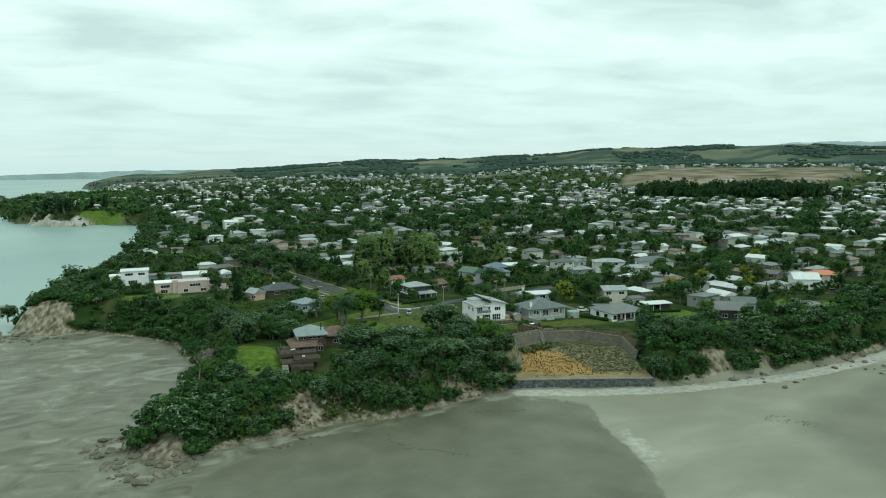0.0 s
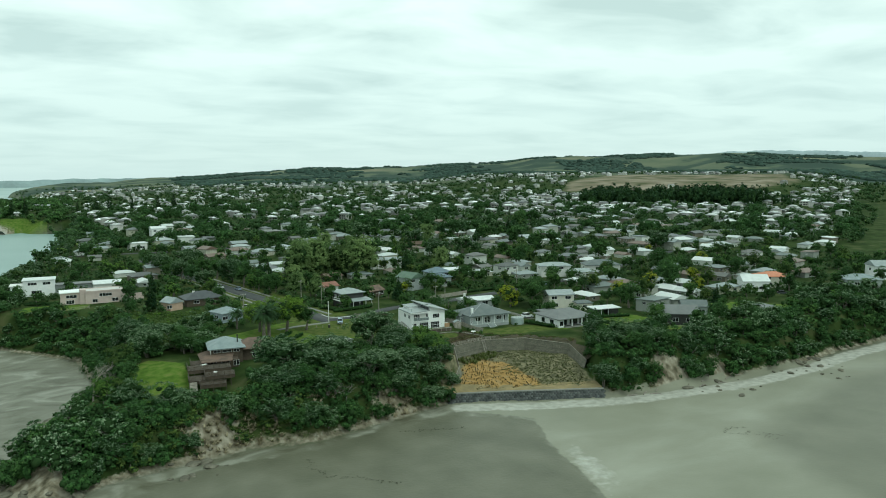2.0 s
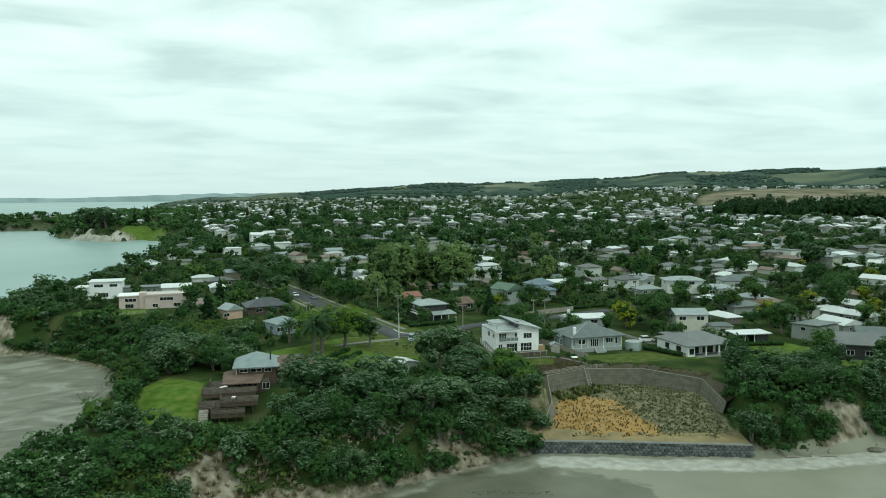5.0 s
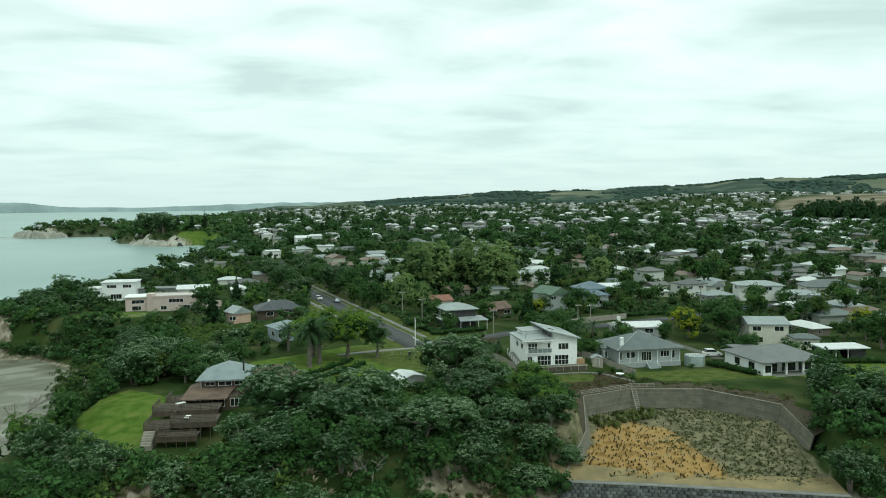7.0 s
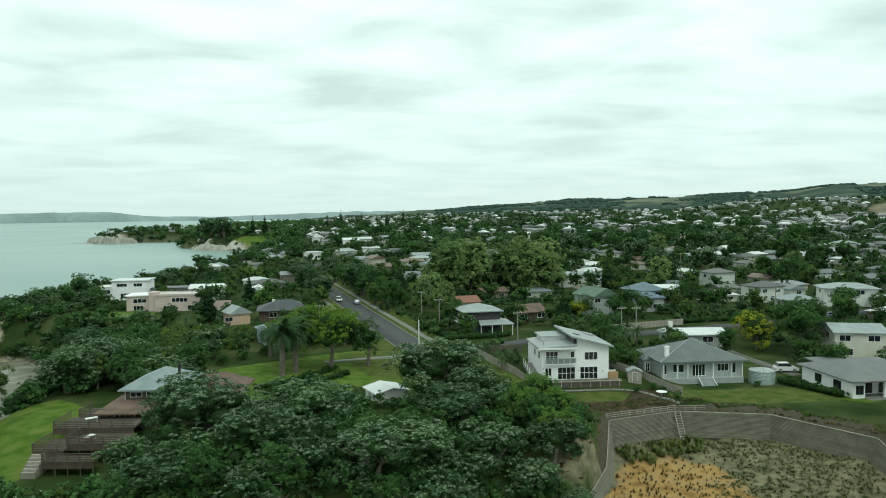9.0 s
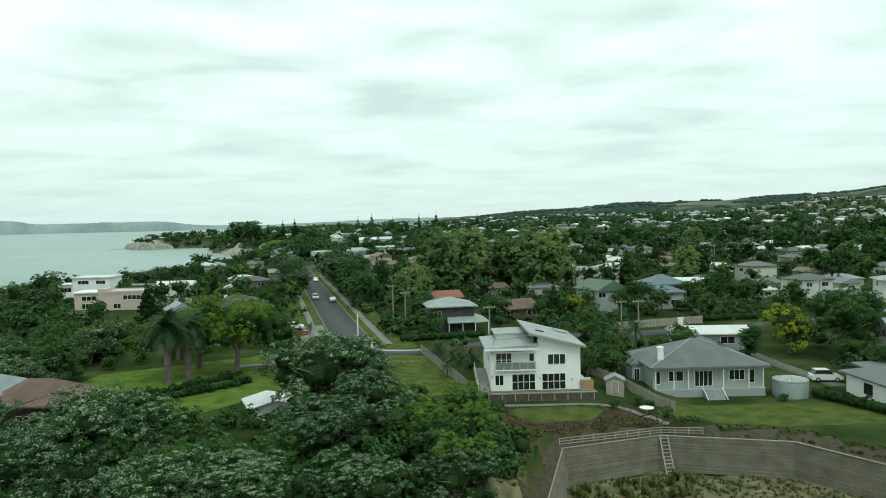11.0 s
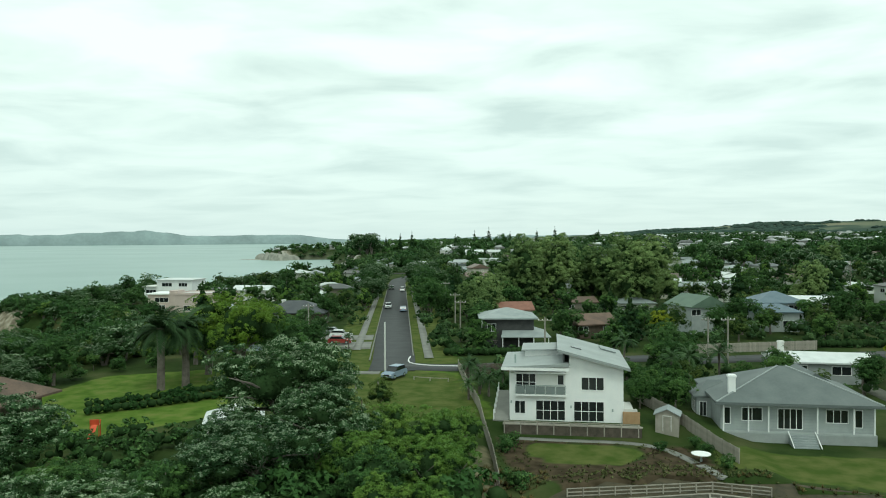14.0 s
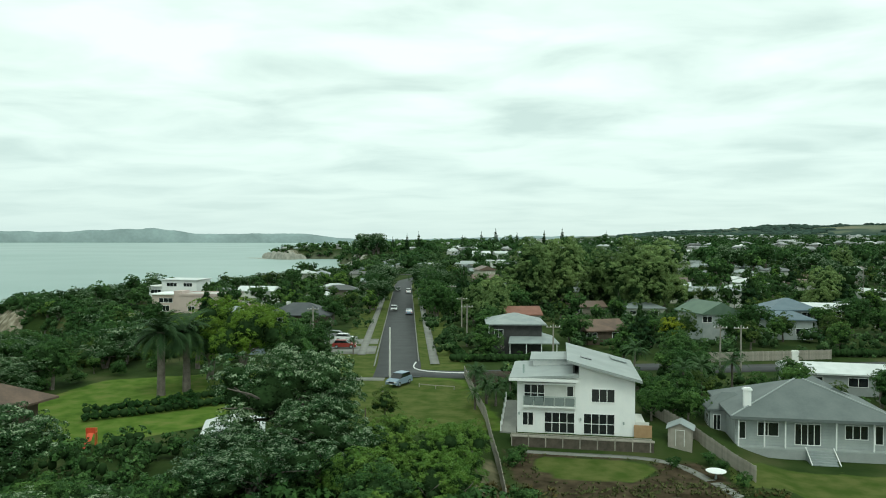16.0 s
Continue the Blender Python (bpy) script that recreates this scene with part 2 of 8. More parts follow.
def box(bm, x0, x1, y0, y1, z0, z1):
    v = [bm.verts.new(p) for p in ((x0, y0, z0), (x1, y0, z0), (x1, y1, z0), (x0, y1, z0), (x0, y0, z1), (x1, y0, z1), (x1, y1, z1), (x0, y1, z1))]
    for f in ((0, 3, 2, 1), (4, 5, 6, 7), (0, 1, 5, 4), (1, 2, 6, 5), (2, 3, 7, 6), (3, 0, 4, 7)):
        bm.faces.new([v[k] for k in f])
    return v


def boxes(*dims):
    bm = bmesh.new()
    for d in dims:
        box(bm, *d)
    return bm


def prism(profile, y0, y1):
    """A solid with the given outline in x and z, from y0 to y1."""
    bm = bmesh.new()
    a = [bm.verts.new((x, y0, z)) for x, z in profile]
    b = [bm.verts.new((x, y1, z)) for x, z in profile]
    bm.faces.new(a)
    bm.faces.new(b[::-1])
    n = len(profile)
    for k in range(n):
        bm.faces.new((a[k], a[(k + 1) % n], b[(k + 1) % n], b[k]))
    return bm


def slab(corners, thick):
    """A sloping slab from its top corners."""
    bm = bmesh.new()
    a = [bm.verts.new(c) for c in corners]
    b = [bm.verts.new((c[0], c[1], c[2] - thick)) for c in corners]
    bm.faces.new(a)
    bm.faces.new(b[::-1])
    n = len(corners)
    for k in range(n):
        bm.faces.new((a[k], b[k], b[(k + 1) % n], a[(k + 1) % n]))
    return bm


def tube(bm, pts, radii, sides=6):
    """A tapered tube along points."""
    rings = []
    for k, p in enumerate(pts):
        p = Vector(p)
        d = (Vector(pts[min(k + 1, len(pts) - 1)]) - Vector(pts[max(k - 1, 0)])).normalized()
        u = d.orthogonal().normalized()
        w = d.cross(u)
        rings.append([bm.verts.new(p + radii[k] * (math.cos(2 * math.pi * s / sides) * u + math.sin(2 * math.pi * s / sides) * w)) for s in range(sides)])
    for a, b in zip(rings, rings[1:]):
        for s in range(sides):
            bm.faces.new((a[s], a[(s + 1) % sides], b[(s + 1) % sides], b[s]))
    bm.faces.new(rings[-1])
    bm.faces.new(rings[0][::-1])


def mesh_np(name, verts, faces, material, tone=None, split=None):
    """A mesh from arrays of triangles or quads. tone: a value for each corner point; faces from split on take the second material."""
    me = bpy.data.meshes.new(name)
    verts, faces = np.asarray(verts, np.float32), np.asarray(faces, np.int32)
    k = faces.shape[1]
    me.vertices.add(len(verts))
    me.vertices.foreach_set("co", verts.ravel())
    me.loops.add(faces.size)
    me.loops.foreach_set("vertex_index", faces.ravel())
    me.polygons.add(len(faces))
    me.polygons.foreach_set("loop_start", np.arange(0, faces.size, k, dtype=np.int32))
    for m in material if isinstance(material, (list, tuple)) else (material,):
        me.materials.append(m)
    if split is not None:
        me.polygons.foreach_set("material_index", (np.arange(len(faces)) >= split).astype(np.int32))
    me.update(calc_edges=True)
    if tone is not None:
        me.attributes.new("tone", "FLOAT", "POINT").data.foreach_set("value", np.asarray(tone, np.float32).ravel())
    return me


def empty(name, x, y, z, rot=0.0, s=1.0):
    ob = new(name)
    ob.matrix_basis = pose(x, y, z, 0, 0, rot) @ Matrix.Diagonal((s, s, s, 1))
    return ob


# ---- the lie of the land ----
COAST = [(5000, -80), (400, -60), (200, -44), (127, -53), (101, -59), (72, -62), (44, -61), (20.7, -58), (-19.5, -43.5), (-38, -49), (-61, -56), (-77, -53),
         (-88, -56), (-105, -60), (-118, -67), (-128, -53), (-121, -35), (-115, -12), (-108, 20), (-114, 57), (-142, 90), (-165, 96), (-178, 108), (-170, 150), (-160, 200),
         (-150, 260), (-140, 340), (-134, 450), (-130, 570), (-134, 685), (-178, 712)]
COAST += [(-206, 704), (-240, 726), (-284, 798), (-306, 858), (-290, 930), (-332, 978), (-362, 990), (-394, 986), (-410, 960), (-440, 976), (-466, 1000), (-474, 1042), (-450, 1110), (-340, 1130), (-255, 1300), (-230, 1900), (-330, 2320), (-350, 3000), (-320, 5000), (5000, 5000)]
SLOPE = [(-6, -19), (6, -15.2), (20, -18.6), (29.5, -30.5), (21.5, -57.5), (-19, -43), (-10.2, -31)]

DUG = [(-11.4, -31.4), (-7.4, -17.8), (6, -13.6), (20.8, -17.2), (31.2, -30.3), (28.6, -44), (22, -55.4), (-19, -41.2)]


def inside(poly, x, y):
    res = np.zeros(np.shape(x), bool)
    for (x0, y0), (x1, y1) in zip(poly, poly[1:] + poly[:1]):
        if y0 != y1:
            res ^= ((y0 > y) != (y1 > y)) & (x < (x1 - x0) * (y - y0) / (y1 - y0) + x0)
    return res


def away(poly, x, y):
    """The distance from the outline, above zero inside."""
    best = np.full(np.shape(x), 1e9)
    for (x0, y0), (x1, y1) in zip(poly, poly[1:] + poly[:1]):
        dx, dy = x1 - x0, y1 - y0
        t = np.clip(((x - x0) * dx + (y - y0) * dy) / (dx * dx + dy * dy), 0, 1)
        best = np.minimum(best, np.hypot(x - x0 - t * dx, y - y0 - t * dy))
    return np.where(inside(poly, x, y), best, -best)


def ease(v):
    v = np.clip(v, 0, 1)
    return v * v * (3 - 2 * v)


def waves(x, y, size, seed=0):
    """Smooth rolling noise between -1 and 1 from a few crossed waves."""
    rng = np.random.RandomState(seed)
    total = 0
    for _ in range(7):
        a, ph, k = rng.uniform(0, 2 * math.pi), rng.uniform(0, 2 * math.pi), rng.uniform(0.6, 1.7)
        total = total + np.sin((x * math.cos(a) + y * math.sin(a)) * 2 * math.pi * k / size + ph + 1.3 * np.sin((x * math.sin(a) - y * math.cos(a)) * 2 * math.pi * 0.6 * k / size))
    return total / 4.0


RIDGE_AT = (-8, 0, 2, 8, 11, 15, 18, 23, 28, 31, 35, 44, 50, 60)
RIDGE_TOP = (2, 16, 36, 58, 74, 114, 96, 112, 128, 150, 172, 182, 172, 140)


def land(x, y):
    """The height of the ground."""
    x, y = np.asarray(x, float), np.asarray(y, float)
    d = away(COAST, x, y)
    inland = y + 0.6 * x - 150
    far = np.hypot(x, y)
    az = np.degrees(np.arctan2(x, y))
    cap = 47 - 11 * ease((az - 20) / 15) - 31 * (1 - ease((az + 3) / 15))
    rise = 0.028 * np.where(inland > 0, inland, 0) * (1 - np.exp(-np.maximum(inland, 0) / 60))
    top = cap * (1 - np.exp(-rise / cap))
    top = top + 2.5 * waves(x, y, 260, 3) * ease((inland - 100) / 400)
    # the ground climbs towards the diggings
    top = top + 34 * ease((far - 820) / 700) * ease((az - 22) / 9) * ease((60 - az) / 6)
    # the ridge behind the town, by bearing
    ridge = np.interp(az, RIDGE_AT, RIDGE_TOP) + 11 * waves(x, y, 620, 8) + 4 * waves(x, y, 190, 18)
    top = top + ease((far - 2450 - 170 * waves(x, y, 700, 28)) / 1150) * (ridge - top)
    top = top - 1.25 * ease((-0.5 - y) / 0.9) * ease((x + 15) / 2) * ease((12 - x) / 4)
    top = top - 1.6 * ease((x - 8) / 6) * ease((60 - y) / 40) * ease((140 - x) / 60)
    # the low point of the old headland sinks towards its tip
    sink = ease((-88 - x) / 28) * ease((20 - y) / 60)
    top = top - 6.0 * sink
    # and falls away below the decks of the timber house
    top = top - 3.0 * ease((-13 - y) / 16) * ease((-68 - x) / 9) * (1 - sink)
    top = np.where(y > 690, 0.75 * top * ease(d / 110) + 0.5 * (1 - ease(d / 110)), top) if np.ndim(top) else top
    steep = 12 + 3 * waves(x, y, 30, 4) + 16 * ease((-95 - x) / 15) * ease((y + 20) / 20) * ease((100 - y) / 20)
    out = -11.6 - 0.022 * np.maximum(0, y - 84) - 0.0013 * np.maximum(0, -d) + 0.10 * waves(x, y, 38, 6)
    z = np.where(d > 0, out + (top - out) * ease(d / steep) ** 0.8, np.maximum(out, -24))
    # the planted slope behind the sea wall, dug out in front of its retaining wall
    s = away(DUG, x, y)
    up = np.clip(((x + 19) * 0.34 + (y + 43) * 0.94) / 28, 0, 1)
    bank = -8.9 + 2.9 * up + 0.25 * waves(x, y, 9, 9)
    return np.where(s > 0, bank, z)


# bare clay faces that the bush leaves open
BARE = [(-83, -51, 5.2), (-37, -47, 4.5), (47, -59, 5.0), (-121, -62, 7.0), (-165, 98, 12.0), (-174, 104, 9.0), (66, -60, 3.0)]
GRID = {}


def probe(key, x, y):
    """A value of the ground's grid at a place."""
    gx, gy, g = GRID["x"], GRID["y"], GRID[key]
    i = min(max(int(np.searchsorted(gx, x)) - 1, 0), len(gx) - 2)
    j = min(max(int(np.searchsorted(gy, y)) - 1, 0), len(gy) - 2)
    u, v = (x - gx[i]) / (gx[i + 1] - gx[i]), (y - gy[j]) / (gy[j + 1] - gy[j])
    return float((g[j, i] * (1 - u) + g[j, i + 1] * u) * (1 - v) + (g[j + 1, i] * (1 - u) + g[j + 1, i + 1] * u) * v)


def ground_z(x, y):
    return probe("z", x, y)


def shore(x, y):
    """Metres inland of the shore."""
    return probe("d", x, y)


LAWNS = {
    "park": [(-73, 1), (-72, 18), (-60, 25), (-48, 32), (-41, 24), (-42, 2), (-52, -12), (-62, -12)],
    "reserve": [(-52, 31), (-38, 33), (-21, 27), (-13, 0), (-30, -4), (-44, 6)],
    "white_house_lawn": [(-10.5, -6.5), (-9, -4.2), (0, -4.6), (1.6, -7), (-1, -11), (-8, -11.5)],
    "grey_house_lawn": [(8.5, -4), (33, -4.5), (36, -14), (22, -14.5), (8, -10)],
    "point_lawn": [(-96, -40), (-88, -40), (-85, -24), (-86, -10), (-94, -2), (-101, -8), (-99, -24)],
    "pink_lawn": [(-134, 96), (-112, 94), (-108, 106), (-132, 110)],
    "corner_lawn": [(34, -10), (60, -22), (78, -14), (74, -2), (56, -8), (44, -14), (38, -16)],
    "long_lawn": [(54, -20), (72, -34), (92, -43), (99, -40), (86, -31), (66, -16)],
    "side_lawn": [(108, -16), (126, -30), (140, -28), (124, -8)],
    "east_lawn": [(185, -30), (215, -26), (240, -10), (205, -6)],
    "far_lawn": [(-205, 700), (-150, 700), (-150, 740), (-200, 745)],
}


# ground laid bare for building, beyond the pine wood
DIGGINGS = [(520, 700), (760, 1000), (1000, 1150), (1250, 900), (980, 640), (760, 560)]
# the planted hillside above the park
HILLSIDE = [(-97, 68), (-80, 64), (-68, 62), (-72, 42), (-78, 30), (-90, 12), (-98, 30)]


def axis(a, b, step, lo, hi, grow=1.055):
    v = list(np.arange(a, b, step))
    s, p = step, v[-1]
    while p < hi:
        s *= grow
        p += s
        v.append(p)
    s, p = step, v[0]
    while p > lo:
        s *= grow
        p -= s
        v.insert(0, p)
    return np.array(v)


def grid_faces(ny, nx):
    i = np.arange(ny * nx).reshape(ny, nx)
    return np.stack([i[:-1, :-1].ravel(), i[:-1, 1:].ravel(), i[1:, 1:].ravel(), i[1:, :-1].ravel()], 1)


def attribute(me, name, values):
    at = me.attributes.new(name, "FLOAT", "POINT")
    at.data.foreach_set("value", np.asarray(values, np.float32).ravel())


def ground_material():
    """Mud, sand, clay cliff, lawn, scrub and pasture, laid out by where each of them lies."""
    m = bpy.data.materials.new("ground_cover")
    m.use_nodes = True
    nt = m.node_tree
    N, L = nt.nodes.new, nt.links.new
    b = nt.nodes["Principled BSDF"]
    co = N("ShaderNodeTexCoord")

    def noise_of(scale, detail=4.0, stretch=None, distort=0.0):
        n = N("ShaderNodeTexNoise")
        n.inputs["Scale"].default_value, n.inputs["Detail"].default_value, n.inputs["Distortion"].default_value = scale, detail, distort
        if stretch:
            mp = N("ShaderNodeMapping")
            mp.inputs["Scale"].default_value = stretch
            L(co.outputs["Object"], mp.inputs[0])
            L(mp.outputs[0], n.inputs["Vector"])
        else:
            L(co.outputs["Object"], n.inputs["Vector"])
        return n.outputs[0]

    def ramp_of(fac, *stops):
        r = N("ShaderNodeValToRGB")
        e = r.color_ramp.elements
        e[0].position, e[0].color = stops[0][0], (*stops[0][1], 1)
        e[1].position, e[1].color = stops[-1][0], (*stops[-1][1], 1)
        for p, c in stops[1:-1]:
            e.new(p).color = (*c, 1)
        L(fac, r.inputs[0])
        return r.outputs[0]

    def over(base, top, name, soft=None):
        a = N("ShaderNodeAttribute")
        a.attribute_name = name
        f = a.outputs["Fac"]
        if soft is not None:
            ad, mr = N("ShaderNodeMath"), N("ShaderNodeMapRange")
            L(f, ad.inputs[0])
            L(soft, ad.inputs[1])
            mr.inputs["From Min"].default_value, mr.inputs["From Max"].default_value = 0.85, 1.15
            L(ad.outputs[0], mr.inputs["Value"])
            f = mr.outputs[0]
        mx = N("ShaderNodeMix")
        mx.data_type = "RGBA"
        L(f, mx.inputs["Factor"])
        L(base, mx.inputs["A"])
        L(top, mx.inputs["B"])
        return mx.outputs["Result"]

    edge = noise_of(0.35, 5.0)
    fine = noise_of(1.4, 5.0)
    scrub = ramp_of(noise_of(0.12, 6.0), (0.35, (0.020, 0.036, 0.010)), (0.52, (0.036, 0.056, 0.016)), (0.68, (0.070, 0.078, 0.032)))
    # pasture greens greyed and blued, so distance haze sits in the ramp
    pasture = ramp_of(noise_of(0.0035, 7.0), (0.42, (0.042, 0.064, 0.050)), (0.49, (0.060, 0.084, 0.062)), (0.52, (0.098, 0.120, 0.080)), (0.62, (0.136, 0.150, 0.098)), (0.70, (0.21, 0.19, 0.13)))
    lawn = ramp_of(noise_of(0.45, 10.0), (0.34, (0.060, 0.106, 0.016)), (0.5, (0.090, 0.142, 0.024)), (0.68, (0.134, 0.158, 0.042)))
    mud = ramp_of(noise_of(0.11, 12.0, (0.75, 1.0, 1.0), 1.3), (0.34, (0.084, 0.082, 0.052)), (0.46, (0.128, 0.127, 0.088)), (0.56, (0.158, 0.157, 0.116)), (0.66, (0.240, 0.238, 0.190)))
    sand = ramp_of(noise_of(0.05, 7.0, (0.6, 1.0, 1.0), 0.4), (0.32, (0.180, 0.180, 0.128)), (0.50, (0.215, 0.213, 0.158)), (0.70, (0.285, 0.282, 0.222)))
    dark = ramp_of(noise_of(0.09, 6.0), (0.30, (0.090, 0.090, 0.059)), (0.50, (0.114, 0.113, 0.077)), (0.70, (0.142, 0.139, 0.098)))
    clay = ramp_of(noise_of(0.55, 7.0, (1, 1, 0.35)), (0.34, (0.080, 0.070, 0.046)), (0.5, (0.200, 0.175, 0.125)), (0.66, (0.34, 0.31, 0.245)))
    gold = ramp_of(noise_of(0.5, 7.0), (0.35, (0.20, 0.125, 0.045)), (0.52, (0.33, 0.212, 0.08)), (0.68, (0.27, 0.20, 0.10)))
    soil = ramp_of(noise_of(0.7, 6.0), (0.35, (0.034, 0.027, 0.016)), (0.65, (0.078, 0.060, 0.038)))
    shell = ramp_of(noise_of(0.5, 6.0), (0.35, (0.29, 0.285, 0.24)), (0.65, (0.44, 0.43, 0.375)))
    dry = ramp_of(noise_of(0.5, 10.0), (0.35, (0.050, 0.078, 0.015)), (0.65, (0.098, 0.112, 0.034)))
    grey = ramp_of(noise_of(0.6, 7.0), (0.35, (0.085, 0.086, 0.050)), (0.65, (0.200, 0.180, 0.110)))
    earth = ramp_of(noise_of(0.02, 7.0), (0.36, (0.075, 0.085, 0.040)), (0.48, (0.150, 0.132, 0.088)), (0.66, (0.255, 0.220, 0.165)))
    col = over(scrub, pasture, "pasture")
    col = over(col, earth, "earth", noise_of(0.012, 6.0))
    col = over(col, lawn, "lawn", edge)
    col = over(col, dry, "verge", edge)
    col = over(col, soil, "soil", edge)
    col = over(col, clay, "clay", fine)
    col = over(col, mud, "mud")
    col = over(col, dark, "dark_mud", edge)
    col = over(col, sand, "sand", edge)
    col = over(col, dark, "wet_sand")
    col = over(col, shell, "shell", edge)
    col = over(col, grey, "bank", edge)
    col = over(col, gold, "gold", edge)
    L(col, b.inputs["Base Color"])
    wet = N("ShaderNodeAttribute")
    wet.attribute_name = "mud"
    r = N("ShaderNodeMapRange")
    r.inputs["To Min"].default_value, r.inputs["To Max"].default_value = 0.95, 0.50
    L(wet.outputs["Fac"], r.inputs["Value"])
    L(r.outputs[0], b.inputs["Roughness"])
    gloss = N("ShaderNodeMapRange")
    gloss.inputs["To Min"].default_value, gloss.inputs["To Max"].default_value = 0.04, 0.3
    L(wet.outputs["Fac"], gloss.inputs["Value"])
    L(gloss.outputs[0], b.inputs["Specular IOR Level"])
    bp = N("ShaderNodeBump")
    bp.inputs["Strength"].default_value, bp.inputs["Distance"].default_value = 0.5, 0.12
    L(fine, bp.inputs["Height"])
    L(bp.outputs[0], b.inputs["Normal"])
    return m


SAND_EDGE = [(-23, -48), (-15, -56), (-8, -61), (-5.5, -65), (-7.5, -71), (-10.5, -78), (-13, -88), (-15.5, -102), (-19, -113), (-24, -123), (-30, -140), (-40, -200), (-190, -900), (900, -900), (300, -40), (72, -60), (20, -56), (-19, -42)]
DARK_MUD = [(-24, -53), (-9, -62), (-6, -66), (-11, -78), (-13.5, -88), (-16, -102), (-19.5, -113), (-24, -123), (-45, -220), (-195, -900), (-420, -900), (-150, -220), (-112, -75), (-88, -60), (-62, -60), (-40, -53)]


BANK_SIDE = [(-13.4, -6), (-11.6, -19), (-11, -31), (-19, -41.5), (-20.5, -37), (-16, -26), (-15, -14)]
WET_SAND = [(30, -110), (37, -97), (70, -85), (101, -73), (150, -74), (230, -100), (230, -180), (20, -180), (24, -134)]


def build_ground():
    xs, ys = axis(-190, 165, 1.6, -4700, 4750), axis(-135, 130, 1.6, -1500, 4800, 1.045)
    X, Y = np.meshgrid(xs, ys)
    Z = land(X, Y)
    GRID.update(x=xs, y=ys, z=Z, d=away(COAST, X, Y))
    me = mesh_np("ground", np.stack([X.ravel(), Y.ravel(), Z.ravel()], 1), grid_faces(len(ys), len(xs)), ground_material())
    me.polygons.foreach_set("use_smooth", [True] * len(me.polygons))
    d = GRID["d"]
    lawn = np.zeros_like(X)
    for poly in LAWNS.values():
        lawn = np.maximum(lawn, ease(away(poly, X, Y) / 2 + 0.5))
    attribute(me, "lawn", lawn)
    attribute(me, "mud", ease(0.5 - d / 2))
    attribute(me, "sand", ease(away(SAND_EDGE, X, Y) / 2.4 + 0.48) * (d < 2))
    attribute(me, "dark_mud", ease(away(DARK_MUD, X, Y) / 5 + 0.45) * (d < 0))
    clay = 0.75 * ease(1.2 - np.abs(d - 1.0) / 2.0)
    for bx, by, br in BARE:
        clay = np.maximum(clay, ease((br + 3.5 - np.hypot(X - bx, Y - by)) / 4))
    clay = np.maximum(clay, ease(1.25 - np.abs(d - 6) / 9) * (Y > 690) * ((X < -395) | ((X > -265) & (X < -185))))
    attribute(me, "clay", clay * (d > -1) * (d < 15) * (X < 400))
    attribute(me, "earth", ease(away(DIGGINGS, X, Y) / 60 + 0.4))
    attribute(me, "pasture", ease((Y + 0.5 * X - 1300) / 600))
    attribute(me, "soil", ease(away([(-13, -3), (6, -4), (8, -12), (6, -15), (-6, -18), (-12, -12)], X, Y) / 2 + 0.5) * (1 - ease(away(LAWNS["white_house_lawn"], X, Y) / 1.2 + 0.6)))
    shelly = ease(1.25 - np.abs(d + 4.5) / 4.0) * ease((X + 24) / 6) + ease(1.2 - np.abs(away(SAND_EDGE, X, Y) - 3.5) / 4.5) * 0.62 * np.exp(-((Y + 97) / 15) ** 2) * (X < 20)
    pale_cliff = 0.75 * ease(1.25 - np.abs(d - 7) / 12) * (Y > 690) * ((X < -395) | ((X > -262) & (X < -190)))
    attribute(me, "shell", np.maximum(np.minimum(shelly, 1) * (d < 0.5), pale_cliff * (d > -1)))
    u, w = (X + 33.2) * -0.2105 + (Y - 34) * 0.977, (X + 33.2) * 0.977 + (Y - 34) * 0.2105
    verge = ease((11 - np.abs(w)) / 2 + 0.5) * ease((u + 4) / 4) * ease((215 - u) / 6)
    verge = np.maximum(verge, 0.9 * ease(away(HILLSIDE, X, Y) / 6 + 0.4))
    verge = np.maximum(verge, ease(away(LAWNS["white_house_lawn"], X, Y) / 2 + 0.5))
    verge = np.maximum(verge, ease(away(LAWNS["grey_house_lawn"], X, Y) / 2 + 0.5))
    attribute(me, "verge", np.maximum(verge, 0.8 * ease(away(LAWNS["reserve"], X, Y) / 3 + 0.2)))
    attribute(me, "wet_sand", 0.7 * ease(away(WET_SAND, X, Y) / 14 + 0.4) * (d < -3))
    attribute(me, "bank", np.maximum(ease(away(SLOPE, X, Y) / 2 + 0.5), ease(away(BANK_SIDE, X, Y) / 2.5 + 0.5)))
    attribute(me, "gold", ease(away([(-12, -27), (0, -21), (8, -26), (10, -52), (-17, -42)], X, Y) / 9 + 0.32) * (away(SLOPE, X, Y) > 1.3))
    tagged(new("ground", me), "coastal land with lawns, clay cliffs and grey tidal mud", "ground", kind="structure")


